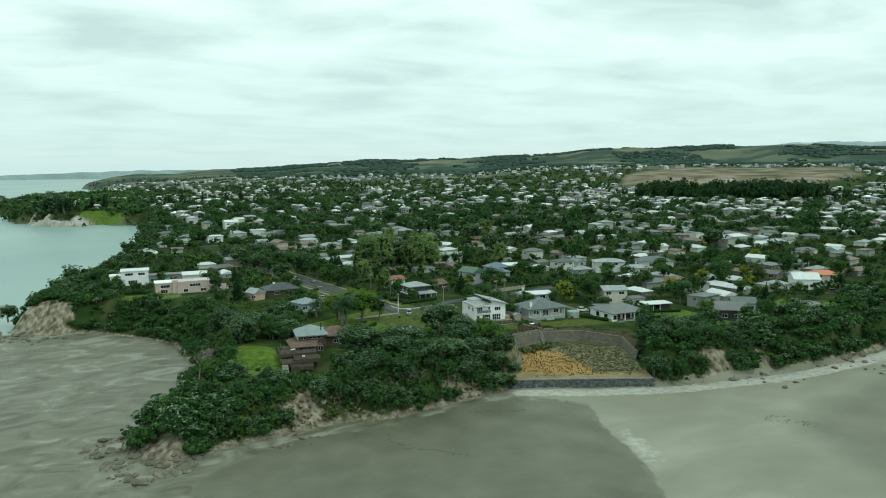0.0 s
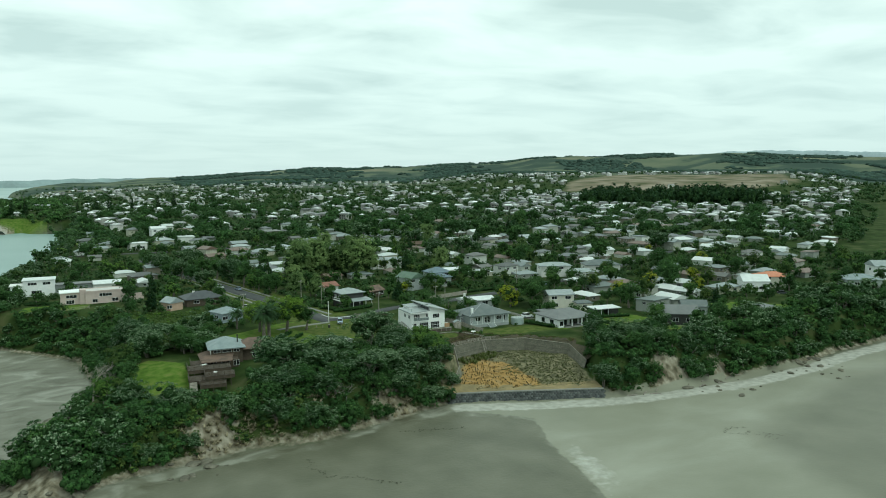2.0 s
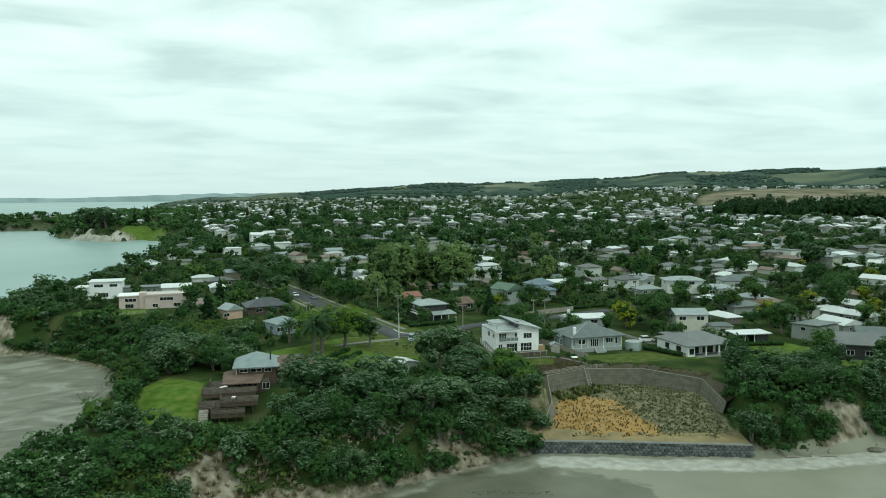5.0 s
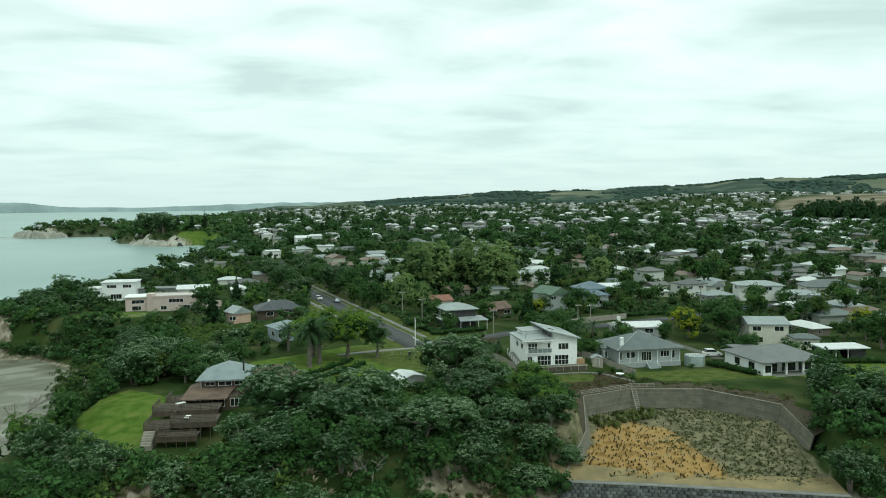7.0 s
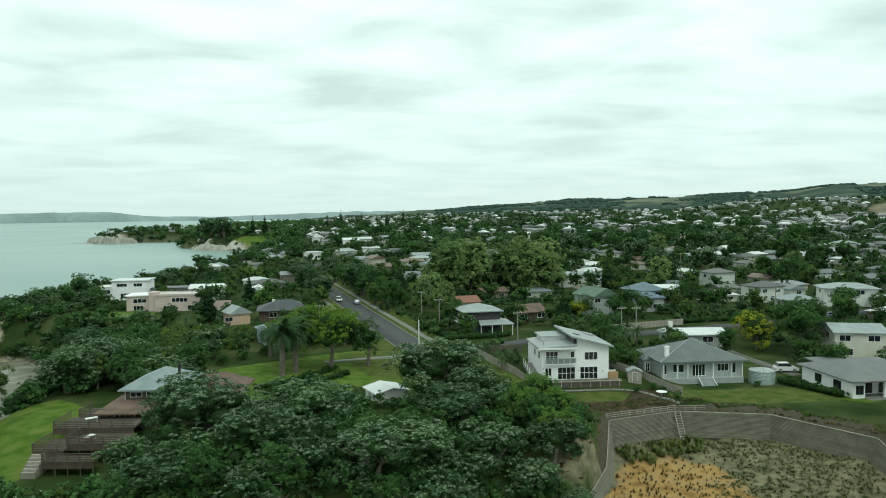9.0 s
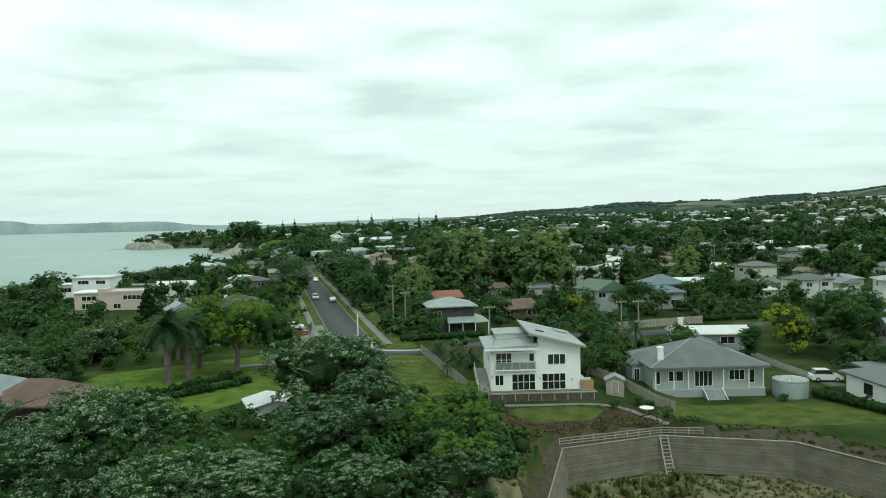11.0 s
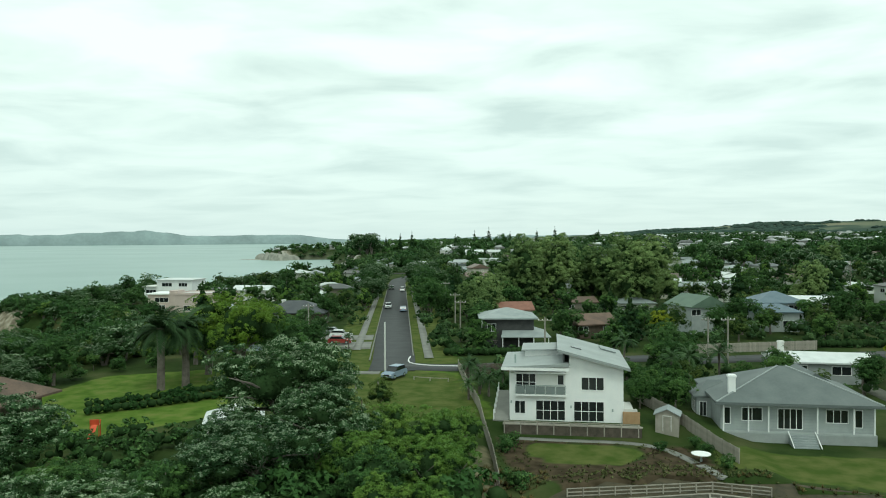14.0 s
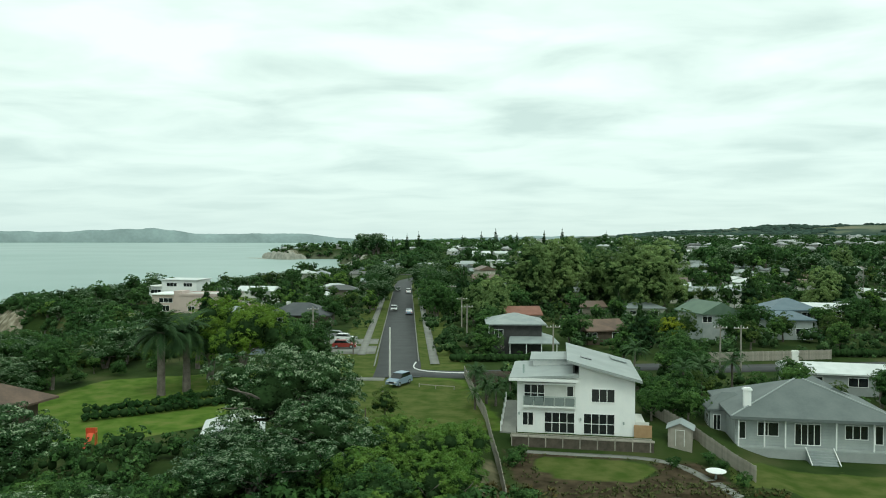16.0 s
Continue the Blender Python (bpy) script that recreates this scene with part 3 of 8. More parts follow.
def build_sea():
    m = bpy.data.materials.new("calm_grey_green_sea")
    m.use_nodes = True
    nt = m.node_tree
    N, L = nt.nodes.new, nt.links.new
    b = nt.nodes["Principled BSDF"]
    b.inputs["Roughness"].default_value = 0.38
    b.inputs["Specular IOR Level"].default_value = 0.28
    co, n, r = N("ShaderNodeTexCoord"), N("ShaderNodeTexNoise"), N("ShaderNodeValToRGB")
    n.inputs["Scale"].default_value, n.inputs["Detail"].default_value = 0.004, 5.0
    L(co.outputs["Object"], n.inputs["Vector"])
    e = r.color_ramp.elements
    e[0].position, e[0].color = 0.38, (0.195, 0.288, 0.264, 1)
    e[1].position, e[1].color = 0.62, (0.262, 0.355, 0.330, 1)
    L(n.outputs[0], r.inputs[0])
    L(r.outputs[0], b.inputs["Base Color"])
    w, bp = N("ShaderNodeTexNoise"), N("ShaderNodeBump")
    w.inputs["Scale"].default_value, w.inputs["Detail"].default_value = 0.6, 4.0
    L(co.outputs["Object"], w.inputs["Vector"])
    bp.inputs["Strength"].default_value, bp.inputs["Distance"].default_value = 0.35, 0.15
    L(w.outputs[0], bp.inputs["Height"])
    L(bp.outputs[0], b.inputs["Normal"])
    bm = bmesh.new()
    ring = [bm.verts.new((4780 * math.cos(a * math.pi / 48), -60 + 4780 * math.sin(a * math.pi / 48), SEA)) for a in range(96)]
    bm.faces.new(ring)
    tagged(obj("water", bm, m), "calm pale grey-green sea under an overcast sky", "sea", kind="structure")


def build_far_islands():
    """Low hills across the water and behind the town, too far off to shift."""
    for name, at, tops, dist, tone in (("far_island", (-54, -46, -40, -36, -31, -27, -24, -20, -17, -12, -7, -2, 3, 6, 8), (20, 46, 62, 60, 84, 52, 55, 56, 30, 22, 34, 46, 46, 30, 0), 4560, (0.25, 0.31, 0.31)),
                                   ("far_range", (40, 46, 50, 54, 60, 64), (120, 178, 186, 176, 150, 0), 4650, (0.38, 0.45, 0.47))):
        # tone is pale and blue, so the distance haze lies in the colour
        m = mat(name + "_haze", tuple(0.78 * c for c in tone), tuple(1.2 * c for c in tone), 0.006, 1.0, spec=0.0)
        n, rows = 260, 5
        deg = np.linspace(at[0], at[-1], n)
        az = np.radians(deg)
        prof = np.interp(deg, at, tops)
        prof = np.maximum(prof * (1 + (0.10 * waves(deg, deg * 0.3, 3.0, 21) + 0.05 * waves(deg, deg * 0.2, 0.9, 22)) * min(1, 45 / max(tops))), 0)
        V = []
        for k in range(rows):
            s = k / (rows - 1)
            rad = dist + 60 * s
            V.append(np.stack([np.sin(az) * rad - 20, np.cos(az) * rad - 100, SEA - 2 + (prof + 2) * math.sin(s * math.pi / 2)], 1))
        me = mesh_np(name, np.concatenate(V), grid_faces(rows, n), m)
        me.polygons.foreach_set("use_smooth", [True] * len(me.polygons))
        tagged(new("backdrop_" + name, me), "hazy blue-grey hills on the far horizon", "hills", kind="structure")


build_ground()
build_sea()


def cliff(line, heights, seed, label):
    """A ragged bluff of pale rock standing in the sea along a line, its gullies cut back."""
    rng = np.random.RandomState(seed)
    P = np.array(line, float)
    run = np.concatenate([[0], np.cumsum(np.hypot(*np.diff(P, axis=0).T))])
    s = np.arange(0, run[-1], 1.5)
    x, y, h = (np.interp(s, run, v) for v in (P[:, 0], P[:, 1], heights))
    tx, ty = np.gradient(x), np.gradient(y)
    ln = np.hypot(tx, ty)
    nx, ny = ty / ln, -tx / ln
    gully = 0.5 + 0.5 * np.sin(s / 4.6 + 2.0 * np.sin(s / 11.0 + seed))
    h = h * (0.74 + 0.26 * gully + rng.uniform(-0.06, 0.06, len(s)))
    rows = []
    for k, (up, back) in enumerate(((0, 0), (0.08, 0.5), (0.25, 1.0), (0.45, 1.4), (0.65, 2.2), (0.85, 3.1), (1.0, 4.4), (0.93, 9.0), (0, 16.0))):
        b = back + (0 if k > 6 else 2.4 * (1 - gully) * up + rng.uniform(-0.55, 0.55, len(s)))
        rows.append(np.stack([x - nx * b, y - ny * b, SEA - 0.6 + h * up], 1))
    me = mesh_np("cliff", np.concatenate(rows), grid_faces(len(rows), len(s)), M["cliff_rock"])
    tagged(new("cliff", me), label, "cliff", kind="structure")


cliff([(-470, 1000), (-440, 969), (-414, 946), (-402, 950), (-388, 982)], [9.0, 13.0, 11.0, 13.5, 7.0], 3, "pale bare sandstone cliff at the tip of the headland")
cliff([(-262, 756), (-249, 738), (-221, 708), (-196, 699)], [4.0, 7.5, 8.5, 5.0], 6, "pale bare sandstone cliff below the trees")
cliff([(-506, 1012), (-486, 1001), (-452, 975)], [0.7, 1.6, 1.8], 9, "low dark rock shelf running out into the sea")
build_far_islands()

# ---- trees ----


def lobes_of(rng, width, height, base, n, flat=0.75):
    """Overlapping ellipsoids that make up the outline of a crown."""
    L = [(0, 0, base + (height - base) * 0.55, width * 0.62, (height - base) * 0.5)]
    for k in range(n):
        a, r = rng.uniform(0, 2 * math.pi), width * rng.uniform(0.35, 0.8)
        z = base + (height - base) * rng.uniform(0.2, 0.82)
        s = width * rng.uniform(0.24, 0.42)
        L.append((r * math.cos(a), r * math.sin(a), z, s, s * flat * rng.uniform(0.8, 1.2)))
    return L


def unit(v):
    return v / (np.linalg.norm(v, axis=1, keepdims=True) + 1e-9)


def foliage(rng, lobes, clumps, radius, leaves, leaf, pale=0.0, sag=0.8):
    """Leaves on clumps, and on larger crowns the clumps on billows, over the lobes. Returns points, triangles and tones."""
    L = np.array(lobes)
    w = L[:, 3] ** 2
    heads = clumps if clumps < 60 else clumps // 6
    c = L[rng.choice(len(lobes), heads, p=w / w.sum())]
    n = rng.normal(size=(heads, 3))
    n[:, 2] += 0.4
    n = unit(n)
    at = c[:, :3] + n * rng.uniform(0.72, 1.0, heads)[:, None] * np.stack([c[:, 3], c[:, 3], c[:, 4]], 1)
    base = rng.uniform(0, 0.62, heads)
    if clumps >= 60:
        own = np.repeat(np.arange(heads), 6)
        clumps = len(own)
        big = radius * rng.uniform(0.9, 1.7, heads)[own][:, None]
        m = unit(n[own] * 0.55 + rng.normal(size=(clumps, 3)) * 0.75 + [0, 0, 0.35])
        at = at[own] + m * big * np.array([1, 1, sag])
        n = unit(0.4 * n[own] + m)
        base = np.clip(base[own] + rng.uniform(-0.12, 0.12, clumps), 0, 0.66)
        r = radius * rng.uniform(0.42, 0.78, clumps)
    else:
        r = radius * rng.uniform(0.65, 1.35, clumps)
    k = clumps * leaves
    at, n, r = np.repeat(at, leaves, 0), np.repeat(n, leaves, 0), np.repeat(r, leaves)[:, None]
    d = n * 0.75 + rng.normal(size=(k, 3)) * 0.75
    d[:, 2] += 0.45
    d = unit(d)
    p = at + d * r * rng.uniform(0.75, 1.1, (k, 1)) * np.array([1, 1, sag])
    face = unit(d + rng.normal(size=(k, 3)) * 0.38)
    u = unit(np.cross(face, rng.normal(size=(k, 3))))
    v = np.cross(face, u)
    s = leaf * rng.uniform(0.6, 1.4, (k, 1))
    pts = np.stack([p + u * s * 1.15, p - u * s * 0.6 + v * s * 0.75, p - u * s * 0.6 - v * s * 0.75], 1).reshape(-1, 3)
    tone = np.clip(np.repeat(base, leaves) + rng.uniform(0, 0.28, k), 0, 0.89)
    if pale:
        # silvery young tips, weighted upward so the pale tone also paints lit clump tops
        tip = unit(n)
        lit_top = np.clip(((d * tip).sum(1) - 0.35) * 1.5, 0, 1) * np.clip(d[:, 2] + 0.25, 0, 1)
        tone[rng.rand(k) < 2.2 * pale * lit_top * np.repeat(rng.uniform(0.3, 1.7, clumps), leaves)] = 1.0
    return pts, np.arange(3 * k).reshape(-1, 3), np.repeat(tone, 3)


def inner_leaves(rng, lobes, count, leaf):
    """Leaves deep in the crown, given the dark tone that paints in its shade."""
    L = np.array(lobes)
    c = L[rng.choice(len(lobes), count, p=L[:, 3] ** 2 / (L[:, 3] ** 2).sum())]
    p = c[:, :3] + unit(rng.normal(size=(count, 3))) * rng.uniform(0.42, 0.72, (count, 1)) * np.stack([c[:, 3], c[:, 3], c[:, 4]], 1)
    u = unit(rng.normal(size=(count, 3)))
    v = unit(np.cross(u, rng.normal(size=(count, 3))))
    s = leaf * rng.uniform(0.7, 1.4, (count, 1))
    pts = np.stack([p + u * s, p - u * s * 0.6 + v * s * 0.7, p - u * s * 0.6 - v * s * 0.7], 1).reshape(-1, 3)
    return pts, np.arange(3 * count).reshape(-1, 3)


def crown_mesh(rng, lobes, leaf_name, clumps, radius, leaves, leaf, shrink=0.6, seg=7, ring=4, sag=0.8, name="crown"):
    """Leaf clumps round an inner mass coloured dark to paint in the shade."""
    m = M[leaf_name]
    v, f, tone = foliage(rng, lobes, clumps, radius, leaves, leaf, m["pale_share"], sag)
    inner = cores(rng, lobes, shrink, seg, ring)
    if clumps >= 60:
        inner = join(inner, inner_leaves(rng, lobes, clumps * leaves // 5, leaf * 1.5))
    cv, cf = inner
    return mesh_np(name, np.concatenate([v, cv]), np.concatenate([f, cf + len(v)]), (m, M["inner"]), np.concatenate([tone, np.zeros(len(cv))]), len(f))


def cores(rng, lobes, shrink=0.84, seg=8, ring=5):
    """Knobbly inner masses that keep the crown dense."""
    V, F, o = [], [], 0
    for x, y, z, r, h in lobes:
        th = np.linspace(0, math.pi, ring + 1)[1:-1]
        ph = np.linspace(0, 2 * math.pi, seg, endpoint=False)
        T, P = np.meshgrid(th, ph, indexing="ij")
        k = shrink * rng.uniform(0.82, 1.1, T.shape)
        pts = np.stack([x + r * k * np.sin(T) * np.cos(P), y + r * k * np.sin(T) * np.sin(P), z + h * k * np.cos(T)], -1).reshape(-1, 3)
        pts = np.concatenate([pts, [[x, y, z + h * shrink], [x, y, z - h * shrink]]])
        rows = ring - 1
        for i in range(rows):
            for j in range(seg):
                a, b = i * seg + j, i * seg + (j + 1) % seg
                if i < rows - 1:
                    F += [(o + a, o + a + seg, o + b + seg), (o + a, o + b + seg, o + b)]
                if i == 0:
                    F.append((o + rows * seg, o + a, o + b))
                if i == rows - 1:
                    F.append((o + rows * seg + 1, o + b, o + a))
        V.append(pts)
        o += len(pts)
    return np.concatenate(V), np.array(F)


def join(*meshes):
    V, F, o = [], [], 0
    for v, f in meshes:
        V.append(v)
        F.append(np.asarray(f) + o)
        o += len(v)
    return np.concatenate(V), np.concatenate(F)


def trunk_mesh(name, rng, height, radius, spread, stems=1, limbs=5, material="bark"):
    bm = bmesh.new()
    for s in range(stems):
        a = 2 * math.pi * s / stems + rng.uniform(0, 1)
        lean = spread * (0.35 if stems > 1 else 0.08)
        top = Vector((math.cos(a) * lean, math.sin(a) * lean, height))
        mid = Vector((math.cos(a) * lean * 0.35, math.sin(a) * lean * 0.35, height * 0.5)) + Vector(rng.normal(size=3) * 0.06 * height)
        r = radius / (stems ** 0.4)
        tube(bm, [(0.3 * r * math.cos(a) * (stems > 1), 0.3 * r * math.sin(a) * (stems > 1), -0.6), mid, top], [r * 1.25, r * 0.8, r * 0.35], 7)
        for _ in range(limbs):
            t = rng.uniform(0.45, 1.0)
            base = mid.lerp(top, (t - 0.45) / 0.55)
            b = rng.uniform(0, 2 * math.pi)
            end = base + Vector((math.cos(b) * spread * rng.uniform(0.4, 0.75), math.sin(b) * spread * rng.uniform(0.4, 0.75), height * rng.uniform(0.1, 0.45)))
            kink = base.lerp(end, 0.5) + Vector(rng.normal(size=3) * 0.05 * height)
            tube(bm, [base, kink, end], [r * 0.42, r * 0.28, r * 0.1], 5)
    me = bpy.data.meshes.new(name)
    bmesh.ops.recalc_face_normals(bm, faces=bm.faces)
    bm.to_mesh(me)
    bm.free()
    me.materials.append(M[material])
    return me


TREES = {}


def tree_kind(key, name, label, leaf, seed, width, height, base, n, clumps, radius, leaves, size, trunk_r, stems=1, flat=0.75, category="tree"):
    rng = np.random.RandomState(seed)
    lobes = lobes_of(rng, width, height, base, n, flat)
    crown = crown_mesh(rng, lobes, leaf, clumps, radius, leaves, size)
    trunk = trunk_mesh("trunk", rng, base + (height - base) * 0.5, trunk_r, width, stems) if trunk_r else None
    TREES.setdefault(key, []).append((name, label, category, trunk, crown))


KINDS = [
    ("poh", ["pohutukawa_tree"], ["broad dark pohutukawa tree with silvery leaf tips"], "leaf_poh", 40, 5.2, 9.0, 2.0, 17, 780, 0.72, 48, 0.078, 0.5, 3, 0.8),
    ("broad", ["broadleaf_tree", "evergreen_tree", "shade_tree"], ["dense dark green broadleaf tree", "dark evergreen tree with dense foliage", "spreading dark green shade tree"], "leaf_dark", 50, 3.4, 7.5, 1.6, 9, 330, 0.66, 36, 0.085, 0.3, 1, 0.9),
    ("mid", ["garden_tree"], ["mid-green leafy garden tree"], "leaf_mid", 60, 2.8, 6.0, 1.4, 8, 260, 0.56, 34, 0.08, 0.22, 1, 0.95),
    ("light", ["light_green_tree"], ["fresh light green leafy tree"], "leaf_light", 80, 3.0, 6.5, 0.9, 11, 420, 0.52, 46, 0.062, 0.24, 3, 1.1),
    ("olive", ["olive_tree"], ["leafy tree of dull olive tone"], "leaf_olive", 90, 3.2, 7.0, 1.5, 8, 280, 0.6, 34, 0.085, 0.25, 1, 0.75),
    ("cliff", ["cliff_tree"], ["wind-shaped dark pohutukawa leaning over the cliff"], "leaf_poh", 95, 4.8, 7.5, 1.0, 14, 520, 0.72, 40, 0.088, 0.4, 3, 0.8),
]
for key, names, labels, leaf, seed, width, height, base, n, clumps_n, radius, leaves, size, trunk_r, stems, flat in KINDS:
    for sd in range(3):
        name, label = names[sd % len(names)], labels[sd % len(labels)]
        tree_kind(key, name, label, leaf, seed + sd, width, height, base, n, clumps_n, radius, leaves, size, trunk_r, stems, flat)
        # the same tree with fewer and larger leaves, for where it stands far off
        tree_kind(key + "_far", name, label, leaf, seed + sd, width, height, base, n, clumps_n // 3, radius * 1.2, 14, size * 2.6, trunk_r, stems, flat)
for sd in range(3):
    tree_kind("bush", "bush", "low rounded bush with dark green leaves", "leaf_dark", 70 + sd, 1.7, 2.5, 0.1, 6, 45, 0.5, 30, 0.115, 0.0, category="bush")
    tree_kind("bush_far", "bush", "low rounded bush with dark green leaves", "leaf_dark", 70 + sd, 1.7, 2.5, 0.1, 6, 26, 0.55, 12, 0.23, 0.0, category="bush")
    tree_kind("scrub", "scrub_bush", "scrubby olive-brown bush on the bank", "leaf_olive", 75 + sd, 1.6, 1.7, 0.0, 6, 40, 0.45, 24, 0.12, 0.0, category="bush")
tree_kind("bigpark", "spreading_park_tree", "large spreading bright green tree on the lawn", "leaf_park", 101, 5.4, 9.8, 3.6, 22, 900, 0.66, 44, 0.072, 0.45, 2, 0.8)
tree_kind("tall", "tall_willow_tree", "tall feathery olive-green tree towering over the houses", "leaf_willow", 111, 5.6, 16.0, 1.0, 24, 900, 0.95, 66, 0.115, 0.5, 1, 1.25)
tree_kind("tall", "tall_willow_tree", "tall feathery olive-green tree towering over the houses", "leaf_willow", 112, 5.4, 15.0, 1.0, 22, 860, 0.95, 66, 0.115, 0.5, 1, 1.25)
tree_kind("yellow", "yellow_tree", "garden tree in bright yellow-green leaf", "leaf_yellow", 121, 3.0, 6.0, 1.0, 9, 300, 0.5, 36, 0.08, 0.22, 1, 0.95)


def conifer(key, name, label, seed, height, width, tiers, gap, leaf="leaf_pine"):
    """A conifer of whorled branches; gap: how far the whorls stand apart."""
    rng = np.random.RandomState(seed)
    lobes = []
    for t in range(tiers):
        s = t / (tiers - 1)
        z, r = height * (0.12 + 0.85 * s), width * (1 - s) ** 0.8 + 0.15
        n = 5 if s < 0.8 else 3
        for k in range(n):
            a = 2 * math.pi * (k + rng.uniform(-0.2, 0.2)) / n + t
            q = r * rng.uniform(0.45, 0.65)
            lobes.append((q * math.cos(a), q * math.sin(a), z + 0.06 * r, max(r * 0.45, 0.25), max(height / tiers * gap, 0.2)))
    crown = crown_mesh(rng, lobes, leaf, len(lobes) * 6, 0.5, 9, 0.30, 0.7, 6, 3, 0.6)
    bm = bmesh.new()
    tube(bm, [(0, 0, -0.5), (0, 0, height * 0.5), (0, 0, height * 0.97)], [0.3, 0.18, 0.03], 6)
    me = bpy.data.meshes.new("trunk")
    bm.to_mesh(me)
    bm.free()
    me.materials.append(M["bark"])
    TREES.setdefault(key, []).append((name, label, "tree", me, crown))


conifer("norfolk", "norfolk_pine", "tall dark Norfolk pine with tiered branches", 131, 20, 3.2, 15, 0.32)
conifer("column", "dark_conifer", "slim columnar conifer with dark needles", 132, 10, 2.0, 9, 0.7)


def palm(key, name, label, seed, height, fronds, length, r):
    rng = np.random.RandomState(seed)
    V, F, T, o = [], [], [], 0
    for k in range(fronds):
        a = 2.4 * k + rng.uniform(-0.2, 0.2)
        lift = rng.uniform(-0.5, 1.35)
        out, side = np.array([math.cos(a), math.sin(a), 0.0]), np.array([-math.sin(a), math.cos(a), 0.0])
        p, steps, tone = np.array([0.0, 0.0, height]), 8, rng.rand()
        for j in range(steps):
            el = lift - 1.5 * (j / steps) ** 1.3
            q = p + (out * math.cos(el) + np.array([0, 0, math.sin(el)])) * length / steps
            w = length * 0.17 * math.sin(math.pi * (0.15 + 0.8 * (j + 0.5) / steps))
            for sg in (-1, 1):
                for m in (0.0, 0.5):
                    b0, b1 = p + (q - p) * m, p + (q - p) * (m + 0.42)
                    V.append(np.array([b0, b1, b1 + sg * side * w + (q - p) * 0.6 - [0, 0, 0.45 * w]]))
                    F.append((o, o + 1, o + 2))
                    o += 3
                    T += [0.2 + 0.6 * tone] * 3
            p = q
    crown = mesh_np("crown", np.concatenate(V), F, M["frond"], T)
    bm = bmesh.new()
    tube(bm, [(0, 0, -0.5), (0.05, 0, height * 0.5), (0, 0, height)], [r * 1.2, r, r * 1.1], 8)
    me = bpy.data.meshes.new("trunk")
    bm.to_mesh(me)
    bm.free()
    me.materials.append(M["bark"])
    TREES.setdefault(key, []).append((name, label, "palm", me, crown))


palm("phoenix", "date_palm", "stout date palm with a thick trunk and drooping fronds", 141, 6.2, 56, 3.6, 0.36)
palm("palm", "slender_palm", "slender palm with a feathery head of fronds", 142, 4.0, 24, 2.3, 0.13)
palm("treefern", "cabbage_palm", "spiky garden palm among shrubs", 143, 2.4, 30, 1.7, 0.16)


def bare_tree(x, y, z, height, seed):
    rng = np.random.RandomState(seed)
    bm = bmesh.new()

    def grow(p, d, ln, r, depth):
        q = p + d * ln + Vector(rng.normal(size=3) * 0.08 * ln)
        tube(bm, [p, p.lerp(q, 0.5) + Vector(rng.normal(size=3) * 0.05 * ln), q], [r, r * 0.8, r * 0.6], 5 if depth < 3 else 3)
        if depth < 5:
            for _ in range(3 if depth < 4 else 2):
                e = (d + Vector(rng.normal(size=3) * 0.55)).normalized()
                e.z = abs(e.z) * 0.8 + 0.1
                grow(q, e.normalized(), ln * rng.uniform(0.6, 0.82), r * 0.6, depth + 1)

    t = empty("bare_tree", x, y, z)
    grow(Vector((0, 0, -0.4)), Vector((0.1, 0, 1)), height * 0.28, height * 0.022, 0)
    part("crown", bm, M["palebark"], t)
    tagged(t, "leafless grey tree with a fan of fine branches", "tree")


def plant(key, x, y, s=1.0, z=None, which=None, rot=None, squash=1.0, rng=random):
    kinds = TREES[key]
    name, label, category, trunk, crown = kinds[rng.randrange(len(kinds)) if which is None else which % len(kinds)]
    e = new(name)
    e.matrix_basis = pose(x, y, ground_z(x, y) - 0.1 if z is None else z, 0, 0, rng.uniform(0, 360) if rot is None else rot) @ Matrix.Diagonal((s, s, s * squash, 1))
    if trunk:
        share("trunk", trunk, e)
    share("crown", crown, e)
    return tagged(e, label, category)


# ---- houses ----


def hip_roof(w, d, h, rise, over=0.6, ridge=None, thick=0.22):
    """A hipped (ridge shorter than the long side) or gabled (ridge as long) roof as one closed solid."""
    bm = bmesh.new()
    W, D = w / 2 + over, d / 2 + over
    long_x = w >= d
    r = (ridge if ridge is not None else abs(w - d)) / 2
    r = min(r, (W if long_x else D) - 0.02)
    e0 = [bm.verts.new((sx * W, sy * D, h - thick)) for sx, sy in ((-1, -1), (1, -1), (1, 1), (-1, 1))]
    e1 = [bm.verts.new((sx * W, sy * D, h)) for sx, sy in ((-1, -1), (1, -1), (1, 1), (-1, 1))]
    a, b = (bm.verts.new((-r, 0, h + rise)), bm.verts.new((r, 0, h + rise))) if long_x else (bm.verts.new((0, -r, h + rise)), bm.verts.new((0, r, h + rise)))
    bm.faces.new(e0[::-1])
    for k in range(4):
        bm.faces.new((e0[k], e0[(k + 1) % 4], e1[(k + 1) % 4], e1[k]))
    if long_x:
        for f in ((e1[0], e1[1], b, a), (e1[1], e1[2], b), (e1[2], e1[3], a, b), (e1[3], e1[0], a)):
            bm.faces.new(f)
    else:
        for f in ((e1[0], e1[1], a), (e1[1], e1[2], b, a), (e1[2], e1[3], b), (e1[3], e1[0], a, b)):
            bm.faces.new(f)
    return bm


def flat_roof(w, d, h, over=0.3, tilt=0.0, thick=0.25):
    W, D = w / 2 + over, d / 2 + over
    return slab([(-W, -D, h + thick), (W, -D, h + thick), (W, D, h + thick + tilt), (-W, D, h + thick + tilt)], thick)


